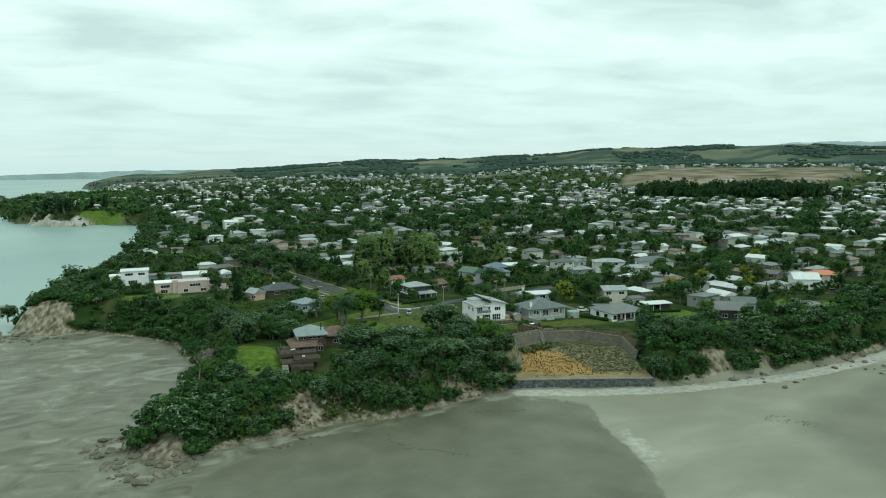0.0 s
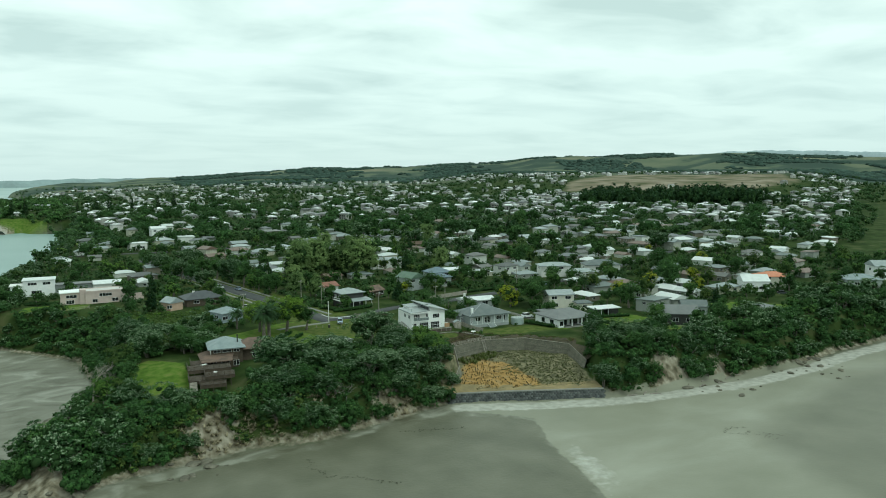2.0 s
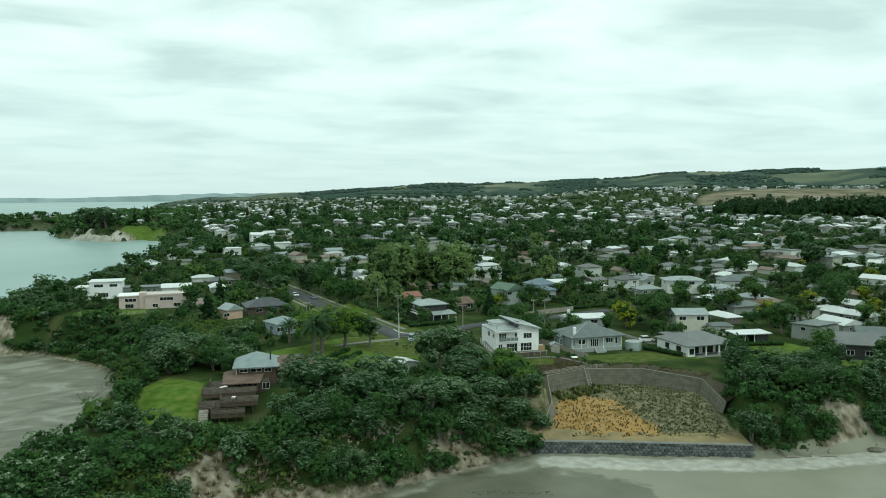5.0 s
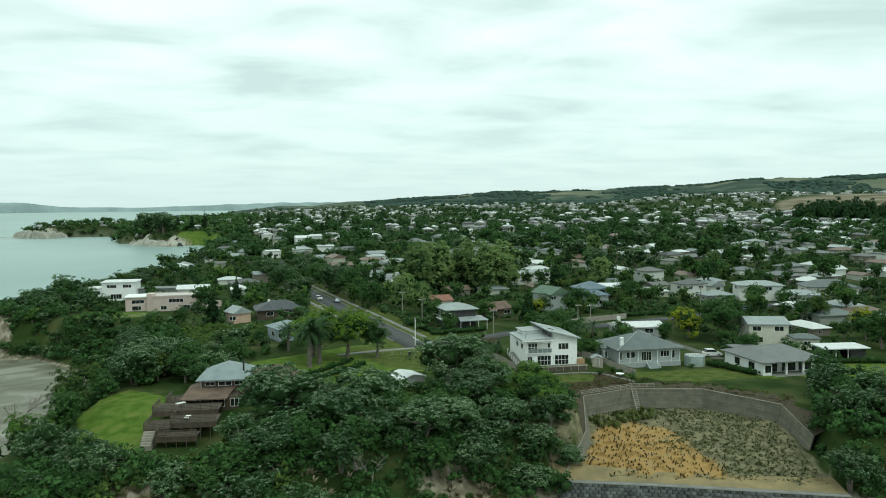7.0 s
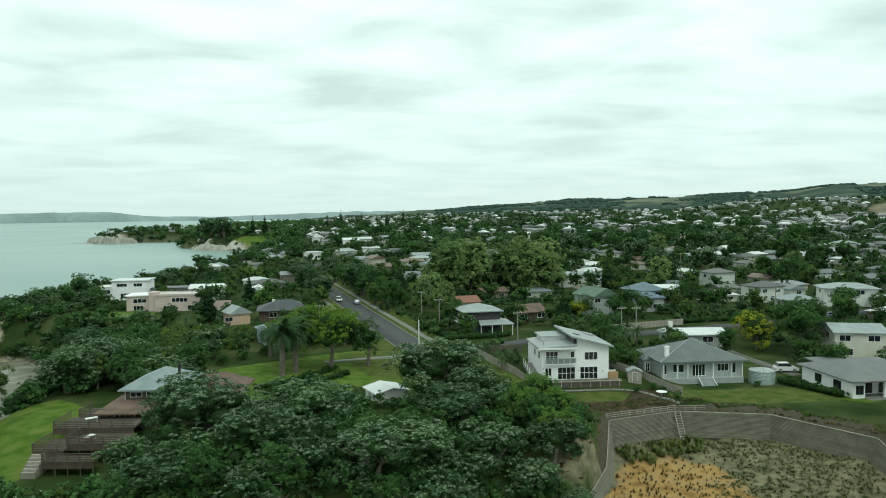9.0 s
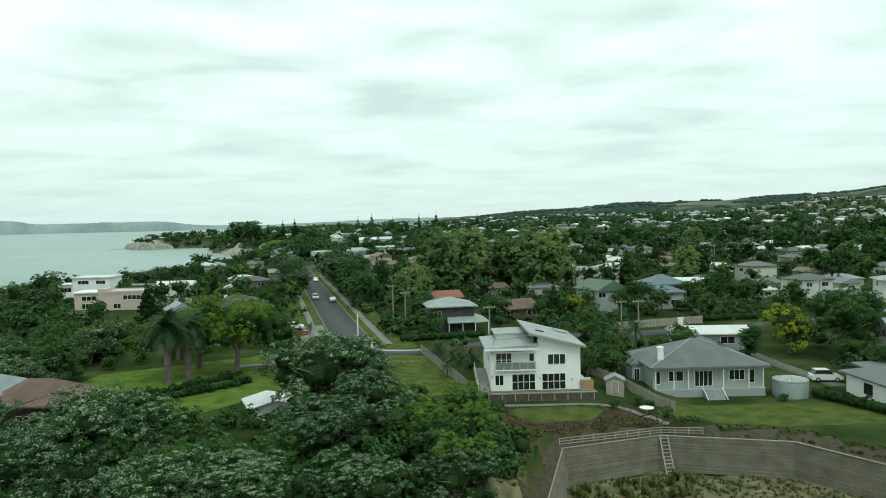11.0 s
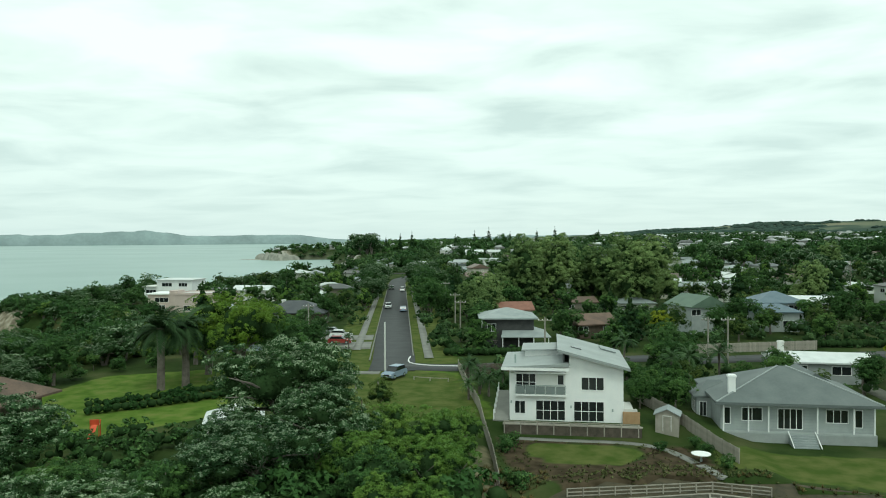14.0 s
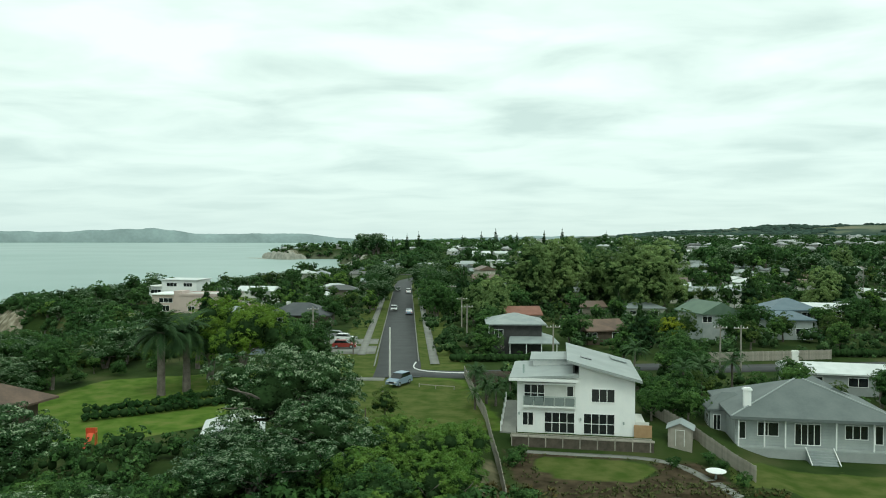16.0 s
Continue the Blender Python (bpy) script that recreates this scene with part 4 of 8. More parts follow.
def lattice(xs, zs, y0, y1):
    """A frame in one piece: bars between the even and odd stops of xs and zs, holes between the rest."""
    bm, V = bmesh.new(), {}

    def vert(i, j, y):
        if (i, j, y) not in V:
            V[i, j, y] = bm.verts.new((xs[i], y, zs[j]))
        return V[i, j, y]

    nx, nz = len(xs) - 1, len(zs) - 1

    def solid(i, j):
        return 0 <= i < nx and 0 <= j < nz and (i % 2 == 0 or j % 2 == 0)

    for i in range(nx):
        for j in range(nz):
            if not solid(i, j):
                continue
            bm.faces.new([vert(i, j, y0), vert(i + 1, j, y0), vert(i + 1, j + 1, y0), vert(i, j + 1, y0)])
            for other, p, q in (((i - 1, j), (i, j + 1), (i, j)), ((i + 1, j), (i + 1, j), (i + 1, j + 1)), ((i, j - 1), (i, j), (i + 1, j)), ((i, j + 1), (i + 1, j + 1), (i, j + 1))):
                if not solid(*other):
                    bm.faces.new([vert(*p, y0), vert(*p, y1), vert(*q, y1), vert(*q, y0)])
    return bm


def window(parent, x, z, w, h, y=0.0, turn=0, panes=2, frame_mat="white", bars=0, recess=0.06):
    """A framed window with separate panes on the wall's outer face. turn: 0 front, 90 right, 180 back, 270 left."""
    xs, zs = [], [-h / 2, -h / 2 + 0.07]
    for k in range(panes + 1):
        xs += [-w / 2 + k * (w - 0.07) / panes, -w / 2 + k * (w - 0.07) / panes + 0.07]
    for k in range(bars):
        mid = -h / 2 + (k + 1) * h / (bars + 1)
        zs += [mid - 0.03, mid + 0.03]
    zs += [h / 2 - 0.07, h / 2]
    win = part("window", lattice(xs, zs, -0.06, 0.02), M[frame_mat], parent)
    win.matrix_basis = pose(0, 0, 0, 0, 0, turn) @ pose(x, y, z)
    step = (w - 0.07) / panes
    for k in range(panes):
        x0 = -w / 2 + 0.07 + k * step
        part("pane", boxes((x0, x0 + step - 0.07, -0.03, -0.012, -h / 2 + 0.07, h / 2 - 0.07)), M["glass"], win)
    return win


def house(x, y, rot, w, d, h, label, wall="white", roof="greyroof", shape="hip", rise=1.6, over=0.6, z=None, windows=(), chimney=None, name="house", ridge=None, floor=0.0, tilt=0.5):
    """A house with its base centre at x, y. Its front looks along -y before it is turned."""
    e = empty(name, x, y, ground_z(x, y) if z is None else z, rot)
    if shape == "gable":
        if w >= d:
            bm = prism([(-d / 2, -1.0), (d / 2, -1.0), (d / 2, h - 0.24), (0, h - 0.24 + rise * 0.86), (-d / 2, h - 0.24)], -w / 2, w / 2)
            bmesh.ops.rotate(bm, cent=(0, 0, 0), matrix=Matrix.Rotation(math.pi / 2, 3, "Z"), verts=bm.verts)
        else:
            bm = prism([(-w / 2, -1.0), (w / 2, -1.0), (w / 2, h - 0.24), (0, h - 0.24 + rise * 0.86), (-w / 2, h - 0.24)], -d / 2, d / 2)
        ridge = max(w, d) + 2 * over - 0.05
    else:
        bm = boxes((-w / 2, w / 2, -d / 2, d / 2, -1.0, h - 0.2))
    part("wall", bm, M[wall], e)
    part("roof", flat_roof(w, d, h - 0.2, over, tilt) if shape == "flat" else hip_roof(w, d, h, rise, over, ridge), M[roof], e)
    for side, u, zz, ww, hh, *rest in windows:
        turn = {"f": 0, "r": 90, "b": 180, "l": 270}[side]
        off = d / 2 if side in "fb" else w / 2
        window(e, u, zz, ww, hh, -off, turn, *rest)
    if chimney:
        cx, cy, top = chimney
        part("chimney", boxes((cx - 0.4, cx + 0.4, cy - 0.35, cy + 0.35, 0, top), (cx - 0.48, cx + 0.48, cy - 0.43, cy + 0.43, top - 0.25, top - 0.1)), M["offwhite"], e)
    return tagged(e, label, "house")


# town houses: a few plans, each copied with its own tone
PLANS = []


def town_plans():
    for k, (w, d, h, shape, rise) in enumerate([(14, 9, 3.0, "hip", 1.7), (12, 8, 3.0, "gable", 1.7), (11, 9, 5.6, "hip", 1.6), (16, 9, 3.1, "hip", 1.8), (10, 8, 5.6, "gable", 1.8), (13, 10, 5.4, "flat", 0), (9, 7, 3.0, "gable", 1.5)]):
        e = house(0, 0, 0, w, d, h, "suburban house", "offwhite", "greyroof", shape, rise, windows=[("f", -w * 0.28, h - 1.5, 2.2, 1.3), ("f", w * 0.24, h - 1.5, 2.6, 1.3), ("l", 0.5, h - 1.5, 2.2, 1.3), ("r", -0.5, h - 1.5, 2.0, 1.3)] + ([("f", w * 0.1, 1.3, 3.0, 1.8)] if h > 4 else []))
        kids = list(e.children)
        plan = []
        for c in kids:
            if c.name.startswith("wall"):
                c.data.materials[0] = TOWN_WALL
            if c.name.startswith("roof"):
                c.data.materials[0] = TOWN_ROOF
            # a far window is one small frame with one pane
            plan.append((c.name.split(".")[0], c.data, c.matrix_basis.copy(), [g.data for g in c.children][:2]))
        for o in list(e.children_recursive) + [e]:
            bpy.data.objects.remove(o)
        PLANS.append(plan)


town_plans()
TOWN_LABELS = ["single-storey suburban house with hipped roof", "gable-roofed suburban bungalow with pale walls", "two-storey suburban house with hipped roof", "long low suburban house with hipped roof",
               "two-storey suburban house with gabled roof", "modern suburban house with flat roof", "small gabled cottage among trees"]


def town_house(x, y, rot, k, s=1.0, detail=2):
    e = new("house")
    e.matrix_basis = pose(x, y, ground_z(x, y), 0, 0, rot) @ Matrix.Diagonal((s, s, s, 1))
    for name, me, m, panes in PLANS[k]:
        if name == "window" and detail < 1:
            continue
        o = share(name, me, e, m)
        if detail > 1:
            for p in panes:
                share("pane", p, o)
    return tagged(e, TOWN_LABELS[k], "house", "houses of the town")

# ---- roads ----


def ribbon(pts, step=2.0):
    P = []
    for (x0, y0), (x1, y1) in zip(pts, pts[1:]):
        n = max(2, int(math.hypot(x1 - x0, y1 - y0) / step))
        P += [(x0 + (x1 - x0) * k / n, y0 + (y1 - y0) * k / n) for k in range(n)]
    return np.array(P + [pts[-1]], float)


def strip(name, pts, width, z, material, label, kind="structure", category="road"):
    """A paved band along points that follows the ground."""
    P = ribbon(pts)
    for _ in range(6):
        P[1:-1] = (P[:-2] + 2 * P[1:-1] + P[2:]) / 4
    d = np.gradient(P, axis=0)
    d /= np.linalg.norm(d, axis=1, keepdims=True)
    nrm = np.stack([-d[:, 1], d[:, 0]], 1)
    V = []
    zc = land(P[:, 0], P[:, 1])
    for s in (-0.5, 0.5):
        V.append(np.concatenate([P + nrm * width * s, (zc + z)[:, None]], 1))
    top = np.stack(V, 1).reshape(-1, 3)
    low = top - [0, 0, 0.5]
    n = len(P)
    F = []
    for k in range(n - 1):
        a = 2 * k
        F += [(a, a + 1, a + 3, a + 2), (a, a + 2, a + 2 + 2 * n, a + 2 * n), (a + 1, a + 1 + 2 * n, a + 3 + 2 * n, a + 3)]
    me = mesh_np(name, np.concatenate([top, low]), F, M[material])
    return tagged(new(name, me), label, category, kind=kind)


def along(s, off=0.0):
    """A place on the main road: s metres up it, off metres to its right."""
    return (-33.2 - 0.2105 * s + 0.977 * off, 34 + 0.977 * s + 0.2105 * off)


strip("road", [(-31.6, 27), (-33.2, 36), along(30), along(60), along(100), along(150), along(200), (-79, 252), (-74, 284)], 7.0, 0.10, "road", "grey asphalt street running inland between verges")
strip("road", [(-31.5, 31.5), (-26, 30), (-18, 32), (-6, 39.5), (16, 46), (37, 51), (63, 57), (90, 68), (140, 92), (220, 130)], 5.4, 0.115, "road", "narrow asphalt side street behind the houses")
strip("road", [(-128, 296), (-97, 292), (-40, 282), (40, 300), (140, 330), (260, 350)], 7.0, 0.09, "road", "asphalt cross street among the trees")
strip("kerb", [along(2, -3.6), along(60, -3.6), along(195, -3.6)], 0.2, 0.22, "concrete", "pale concrete kerb along the street", category="kerb")
strip("kerb", [along(6, 3.6), along(60, 3.6), along(195, 3.6)], 0.2, 0.22, "concrete", "pale concrete kerb along the street", category="kerb")
strip("pavement", [along(4, 6.2), along(60, 6.2), along(190, 6.2)], 1.5, 0.12, "concrete", "pale concrete footpath beside the street", category="footpath")
strip("pavement", [along(14, -6.4), along(60, -6.4), along(190, -6.4)], 1.4, 0.12, "concrete", "pale concrete footpath beside the street", category="footpath")
strip("kerb", [(-31.3, 40), (-31.4, 35), (-30.2, 32.6), (-27, 31.2), (-22, 32)], 0.18, 0.22, "line", "curved white kerb line at the street corner", category="kerb")
strip("pavement", [(-52, 21), (-42, 24.5), (-33, 25.5)], 2.0, 0.09, "concrete", "pale concrete path across the grass", category="footpath")
strip("driveway", [along(20, -4), along(20, -14)], 9.0, 0.07, "concrete", "pale concrete driveway beside the street", category="driveway")
strip("driveway", [along(31, -4), along(31, -15)], 7.0, 0.075, "concrete", "pale concrete driveway beside the street", category="driveway")
strip("driveway", [(36, 30), (37, 16), (38, 4)], 2.8, 0.08, "gravel", "dull gravel driveway between the houses", category="driveway")
strip("path", [(-12, -3.0), (-4, -3.4), (2.2, -2.6), (4.6, -5.2), (5.8, -9.5)], 0.9, 0.07, "concrete", "narrow pale garden path below the white house", category="path")

# ---- what is kept free of scattered trees ----
CLEAR = [(-6, 6, 9), (18, 6, 10), (45, -6, 11), (-39.9, -9.2, 4.5), (-71, -11, 9), (-15.5, 55, 7), (-109, 113, 12), (-130, 144, 10), (38, 91, 6), (50, 95, 6), (20, 80, 6), (33, 37, 8), (60, 20, 8), (67, 0, 6), (-65, 46, 8), (-28.5, -18, 0)]
CLEAR += [(470 + 22 * k, 505 - 20 * k, 16) for k in range(7)]
CLEAR += [(-105, 91, 9), (-95, 85, 8), (-114, 97, 6), (-46, 53, 5), (-49, 62, 5), (-41, 43, 4), (-52, 70, 4), (-79, 312, 8), (-60, 392, 8), (-75, 285, 9)]
CLEAR += [(-105, -30, 4), (-102, -37, 3), (112, 76, 8), (136, 92, 11), (96, -16, 7), (66, 12, 5), (-108, -19, 5), (-113, -24, 3), (-13, 46, 5), (-9, 50, 4.5), (22, 43, 4), (30, 45, 4), (37, 47, 4), (-104, 98, 6), (-112, 101, 5), (43, 29, 4), (37, 17, 6), (41, 23, 4), (80, -26, 7), (-79, 78, 5), (-69, 84, 10), (-102, 139, 7), (29, 31, 3), (-8, 80, 6), (3, 70, 6), (40, 155, 10), (104, 86, 9), (37, 6, 4), (-48, 60, 8), (60, -18, 5), (154, 8, 7), (168, 12, 7), (186, -12, 8), (226, 2, 9), (28.5, -1, 3), (-88, -24, 9), (-80, -30, 8), (-78, -38, 6)]
SIGHT = [[(-52, 34), (-22, 29), (-12, -4), (-22, -8), (-30, -2), (-43, 8)], [(-14, -4), (8, -4), (8, -17), (-8, -20)], [(6, -3), (36, -3), (36, -17), (6, -17)]]


def clear(x, y, r):
    return all((x - a) ** 2 + (y - b) ** 2 > (r + c) ** 2 for a, b, c in CLEAR)


def near_road(x, y, r):
    s = (x + 33.2) * -0.2105 + (y - 34) * 0.977
    off = (x + 33.2) * 0.977 + (y - 34) * 0.2105
    side = abs((y - 46) - (x - 16) * 0.25) < r + 2.7 and -30 < x < 64
    side = side or (abs((y - 57) - (x - 63) * 0.46) < r + 2.7 and 63 <= x < 220)
    return (-12 < s < 250 and abs(off) < r + 3.5) or side


def kept_open(x, y):
    """The park, the reserve, the planted hillside and the gardens, where every tree is placed singly."""
    return (-94 < x < -9 and y < 31) or (-16 < x < 38 and y < 19) or bool(inside(HILLSIDE, x, y))


def open_ground(x, y, margin=0.0):
    """Lawns, the planted slope and the gardens in front of the houses."""
    if any(away(p, np.array([x]), np.array([y]))[0] > -margin for p in LAWNS.values()):
        return True
    return away(SLOPE, np.array([x]), np.array([y]))[0] > -margin - 1.0 or any(inside(p, np.array([x]), np.array([y]))[0] for p in SIGHT)


def open_many(P, margin=0.0):
    """The same for many places at once."""
    x, y = P[:, 0], P[:, 1]
    res = away(SLOPE, x, y) > -margin - 1.0
    for p in LAWNS.values():
        res |= away(p, x, y) > -margin
    for p in SIGHT:
        res |= inside(p, x, y)
    return res


# ---- town and woods ----
M["leaf_mid_far"] = leaf_mat("distant_leaves", (0.024, 0.056, 0.022), (0.096, 0.160, 0.054), (0.220, 0.270, 0.080), 0.03)
# forest green shifted towards blue to paint in the haze over the hills
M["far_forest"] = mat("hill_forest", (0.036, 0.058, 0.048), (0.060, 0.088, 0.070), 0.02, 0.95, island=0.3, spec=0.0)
M["far_wall"] = mat("distant_house_walls", (0.24, 0.235, 0.21), (0.62, 0.61, 0.58), 0.05, 0.8, island=0.45)
M["far_roof"] = mat("distant_house_roofs", (0.07, 0.075, 0.075), (0.80, 0.81, 0.80), 0.09, 0.5, island=0.6)


def hipped(rng, x, y, z, rot):
    """A far house: walls with a band of dark windows, and a hipped or gabled roof, as arrays."""
    w, d, h = rng.uniform(7, 12), rng.uniform(5.5, 8), rng.choice([2.8, 2.8, 5.0])
    r = rng.uniform(1.4, 2.1)
    o = 0.6
    rl = (w - d) / 2 + 0.3 if rng.rand() < 0.6 else w / 2 + o - 0.1
    wall = np.array([(sx * w / 2, sy * d / 2, zz) for zz in (-1, h) for sx, sy in ((-1, -1), (1, -1), (1, 1), (-1, 1))])
    wf = [(0, 1, 5), (0, 5, 4), (1, 2, 6), (1, 6, 5), (2, 3, 7), (2, 7, 6), (3, 0, 4), (3, 4, 7)]
    roof = np.array([(sx * (w / 2 + o), sy * (d / 2 + o), h + 0.02) for sx, sy in ((-1, -1), (1, -1), (1, 1), (-1, 1))] + [(-rl, 0, h + r), (rl, 0, h + r)])
    rf = [(0, 1, 5), (0, 5, 4), (1, 2, 5), (2, 3, 4), (2, 4, 5), (3, 0, 4), (0, 2, 1), (0, 3, 2)]
    win = []
    for u in (-0.3, 0.05, 0.32):
        for f in ([h - 1.5] if h < 4 else [h - 1.5, 1.4]):
            win += [(u * w - 1.0, -d / 2 - 0.05, f - 0.65), (u * w + 1.0, -d / 2 - 0.05, f - 0.65), (u * w + 1.0, -d / 2 - 0.05, f + 0.65), (u * w - 1.0, -d / 2 - 0.05, f + 0.65)]
    nw = len(win) // 4
    ff = [t for k in range(nw) for t in ((4 * k, 4 * k + 1, 4 * k + 2), (4 * k, 4 * k + 2, 4 * k + 3))]
    c, s = math.cos(radians(rot)), math.sin(radians(rot))
    R = np.array([[c, s, 0], [-s, c, 0], [0, 0, 1]])
    return [(np.array(v) @ R + (x, y, z), np.array(f)) for v, f in ((wall, wf), (roof, rf), (win, ff))]


def scatter_houses():
    rng = np.random.RandomState(7)
    th = radians(12)
    spots = []
    for i in range(-80, 145):
        for j in range(-7, 135):
            if i % 5 == 0 or j % 5 == 0:
                continue
            u, v = i * 15.5 + rng.uniform(-4, 4), 70 + j * 17 + rng.uniform(-5, 5)
            spots.append((u * math.cos(th) - v * math.sin(th), u * math.sin(th) + v * math.cos(th) - 20))
    P = np.array(spots)
    far = np.hypot(P[:, 0] + 30, P[:, 1] + 80)
    az = np.degrees(np.arctan2(P[:, 0] + 60, P[:, 1] + 160))
    shore_d = away(COAST, P[:, 0], P[:, 1])
    keep = (far < 2100) & (far > np.where(P[:, 0] > 72, 128, 205)) & (az > -42) & (az < 56) & (shore_d > 24)
    suburb = (az > 30) & (far > 480) & (far < 860)
    thin = np.clip(0.66 - (far - 250) / 1900, 0.12, 0.60) * (0.75 + 0.5 * (waves(P[:, 0], P[:, 1], 300, 61) > -0.2))
    keep &= rng.rand(len(P)) < np.where(suburb, 0.85, np.where((P[:, 0] > 60) & (far < 430), 0.85, thin)) * np.where((P[:, 0] < -52) & (P[:, 1] < 260), 0.35, 1.0)
    P, far = P[keep], far[keep]
    n = 0
    masses = [[], [], []]
    for k in np.argsort(far):
        x, y = P[k]
        if inside(DIGGINGS, x, y) and rng.rand() < 0.95:
            continue
        if near_road(x, y, 8) or not clear(x, y, 6) or open_ground(x, y, 4) or (30 < x < 64 and y < 60):
            continue
        rot = 12 + rng.choice([0, 90, 180, 270]) + rng.uniform(-12, 12)
        if n < 270:
            plan = int(rng.choice(7, p=[0.27, 0.24, 0.05, 0.23, 0.05, 0.03, 0.13]))
            town_house(x, y, rot, plan, rng.uniform(0.68, 0.92), 2 if far[k] < 260 else (1 if far[k] < 400 else 0))
        else:
            for m, part_mesh in zip(masses, hipped(rng, x, y, ground_z(x, y), rot)):
                m.append(part_mesh)
        CLEAR.append((x - 1.2, y - 3.0, 6.4 if far[k] < 700 else 5.6))
        n += 1
    for m, name, material, label in zip(masses, ("distant_house_walls", "distant_house_roofs", "distant_house_windows"), ("far_wall", "far_roof", "glass"),
                                        ("pale walls of the many distant houses", "grey and white roofs of distant houses", "dark windows of the distant houses")):
        v, f = join(*m)
        tagged(new(name, mesh_np(name, v, f, M[material])), label, "houses", kind="stuff")
    return rng


def crowd(rng, spots, name, label, material, low, high, clumps, leaves, lobes_n, squash=1.0, leaf=0.17):
    """Crowns too many to count, joined."""
    V, T, C, F2, o = [], [], [], [], 0
    m = M[material]
    for x, y in spots:
        s = rng.uniform(low, high)
        h = s * rng.uniform(1.1, 1.8) * squash
        z = ground_z(x, y)
        lobes = [(x + rng.normal() * s * 0.5, y + rng.normal() * s * 0.5, z + h * rng.uniform(0.35, 0.8), s * rng.uniform(0.45, 0.8), h * 0.36) for _ in range(lobes_n)]
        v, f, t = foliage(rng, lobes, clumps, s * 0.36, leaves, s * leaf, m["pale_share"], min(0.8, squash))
        V.append(v)
        T.append(np.clip(t * 0.8 + rng.uniform(-0.1, 0.22), 0, 1))
        # cores take the dark tone that paints in the crowns' shade
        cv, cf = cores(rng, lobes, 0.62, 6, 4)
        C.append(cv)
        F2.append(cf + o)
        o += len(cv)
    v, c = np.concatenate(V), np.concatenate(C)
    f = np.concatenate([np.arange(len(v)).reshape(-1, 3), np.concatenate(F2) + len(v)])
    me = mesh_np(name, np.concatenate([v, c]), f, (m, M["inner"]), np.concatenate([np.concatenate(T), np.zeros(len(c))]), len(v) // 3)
    tagged(new(name, me), label, "trees", kind="stuff")


def scatter_trees(rng):
    """Trees between the houses as single things near by, and as masses of crowns further off."""
    pr = random.Random(7)
    C = np.array(CLEAR)
    done, under, far_spots, mid_spots = 0, [], [], []
    near = np.stack([rng.uniform(-190, 300, 15000), rng.uniform(-30, 400, 15000)], 1)
    dist = np.hypot(near[:, 0] + 20, near[:, 1] + 80)
    free = (dist <= 400) & ~open_many(near, 1.0)
    near, dist = near[free], dist[free]
    for (x, y), r in zip(near, dist):
        if shore(x, y) < 8 or near_road(x, y, 3.2) or kept_open(x, y):
            continue
        if ((C[:, 0] - x) ** 2 + (C[:, 1] - y) ** 2 < (C[:, 2] + 1.0) ** 2).any():
            continue
        if rng.rand() < 0.34 and done < 600:
            key = rng.choice(["broad", "mid", "bush", "light", "olive", "column", "palm", "poh", "treefern", "yellow"], p=[0.34, 0.28, 0.09, 0.09, 0.08, 0.03, 0.04, 0.02, 0.02, 0.01])
            far_kind = key + "_far" if r > 170 and key + "_far" in TREES else key
            plant(far_kind, x, y, rng.uniform(0.55, 1.05) * (0.8 if key == "poh" else 1), rng=pr)
            done += 1
        elif len(under) < 2500:
            under.append((x, y))
    crowd(rng, under, "garden_shrubs", "dense garden shrubs and hedges between the houses", "leaf_mid_far", 0.9, 2.1, 11, 18, 3, leaf=0.135)
    R, A = 320 + 2300 * rng.rand(16000) ** 1.3, np.radians(rng.uniform(-42, 58, 16000))
    X, Y = -60 + R * np.sin(A), -160 + R * np.cos(A)
    keep = (np.hypot(X + 20, Y + 80) >= 395) & ~inside(DIGGINGS, X, Y) & ~((R > 1500) & (waves(X, Y, 330, 12) < 0.1))
    for x, y, r in zip(X[keep], Y[keep], R[keep]):
        if shore(x, y) < 6:
            continue
        if ((C[:, 0] - x) ** 2 + (C[:, 1] - y) ** 2 < (C[:, 2]) ** 2).any():
            continue
        (far_spots if r > 850 else mid_spots).append((x, y))
        if len(far_spots) + len(mid_spots) > 7200:
            break
    crowd(rng, mid_spots, "town_trees", "dense green trees among the houses of the town", "leaf_mid_far", 1.9, 4.4, 16, 11, 3)
    tall = [p for p in mid_spots[::11]]
    crowd(rng, tall, "tall_town_trees", "tall dark trees standing above the roofs of the town", "leaf_dark", 3.6, 6.2, 34, 18, 5, squash=1.15, leaf=0.12)
    crowd(rng, far_spots, "distant_trees", "dark green trees and woods in the distance", "leaf_mid_far", 2.4, 5.2, 7, 6, 2)
    wood = [(452 + 138 * t + rng.normal() * 9, 520 - 124 * t + rng.normal() * 15) for t in rng.rand(300)]
    crowd(rng, wood, "pine_wood", "dark belt of pine wood beyond the town", "leaf_pine", 4.2, 6.2, 20, 10, 4, squash=2.1)
    head = [(x, y) for x, y in np.stack([rng.uniform(-480, -130, 1400), rng.uniform(690, 1140, 1400)], 1) if shore(x, y) > (13 if x < -395 or (-262 < x < -188 and y < 760) else 3) and not inside(LAWNS["far_lawn"], x, y)]
    crowd(rng, head[:360], "headland_trees", "dark coastal trees on the far headland", "leaf_dark", 3.0, 6.0, 18, 12, 4)
    V, F, o = [], [], 0
    R, A = rng.uniform(1900, 4300, 26000), np.radians(rng.uniform(4, 60, 26000))
    X, Y = R * np.sin(A), R * np.cos(A)
    keep = waves(X, Y, 760, 44) + 0.5 * waves(X, Y, 210, 45) >= 0.16
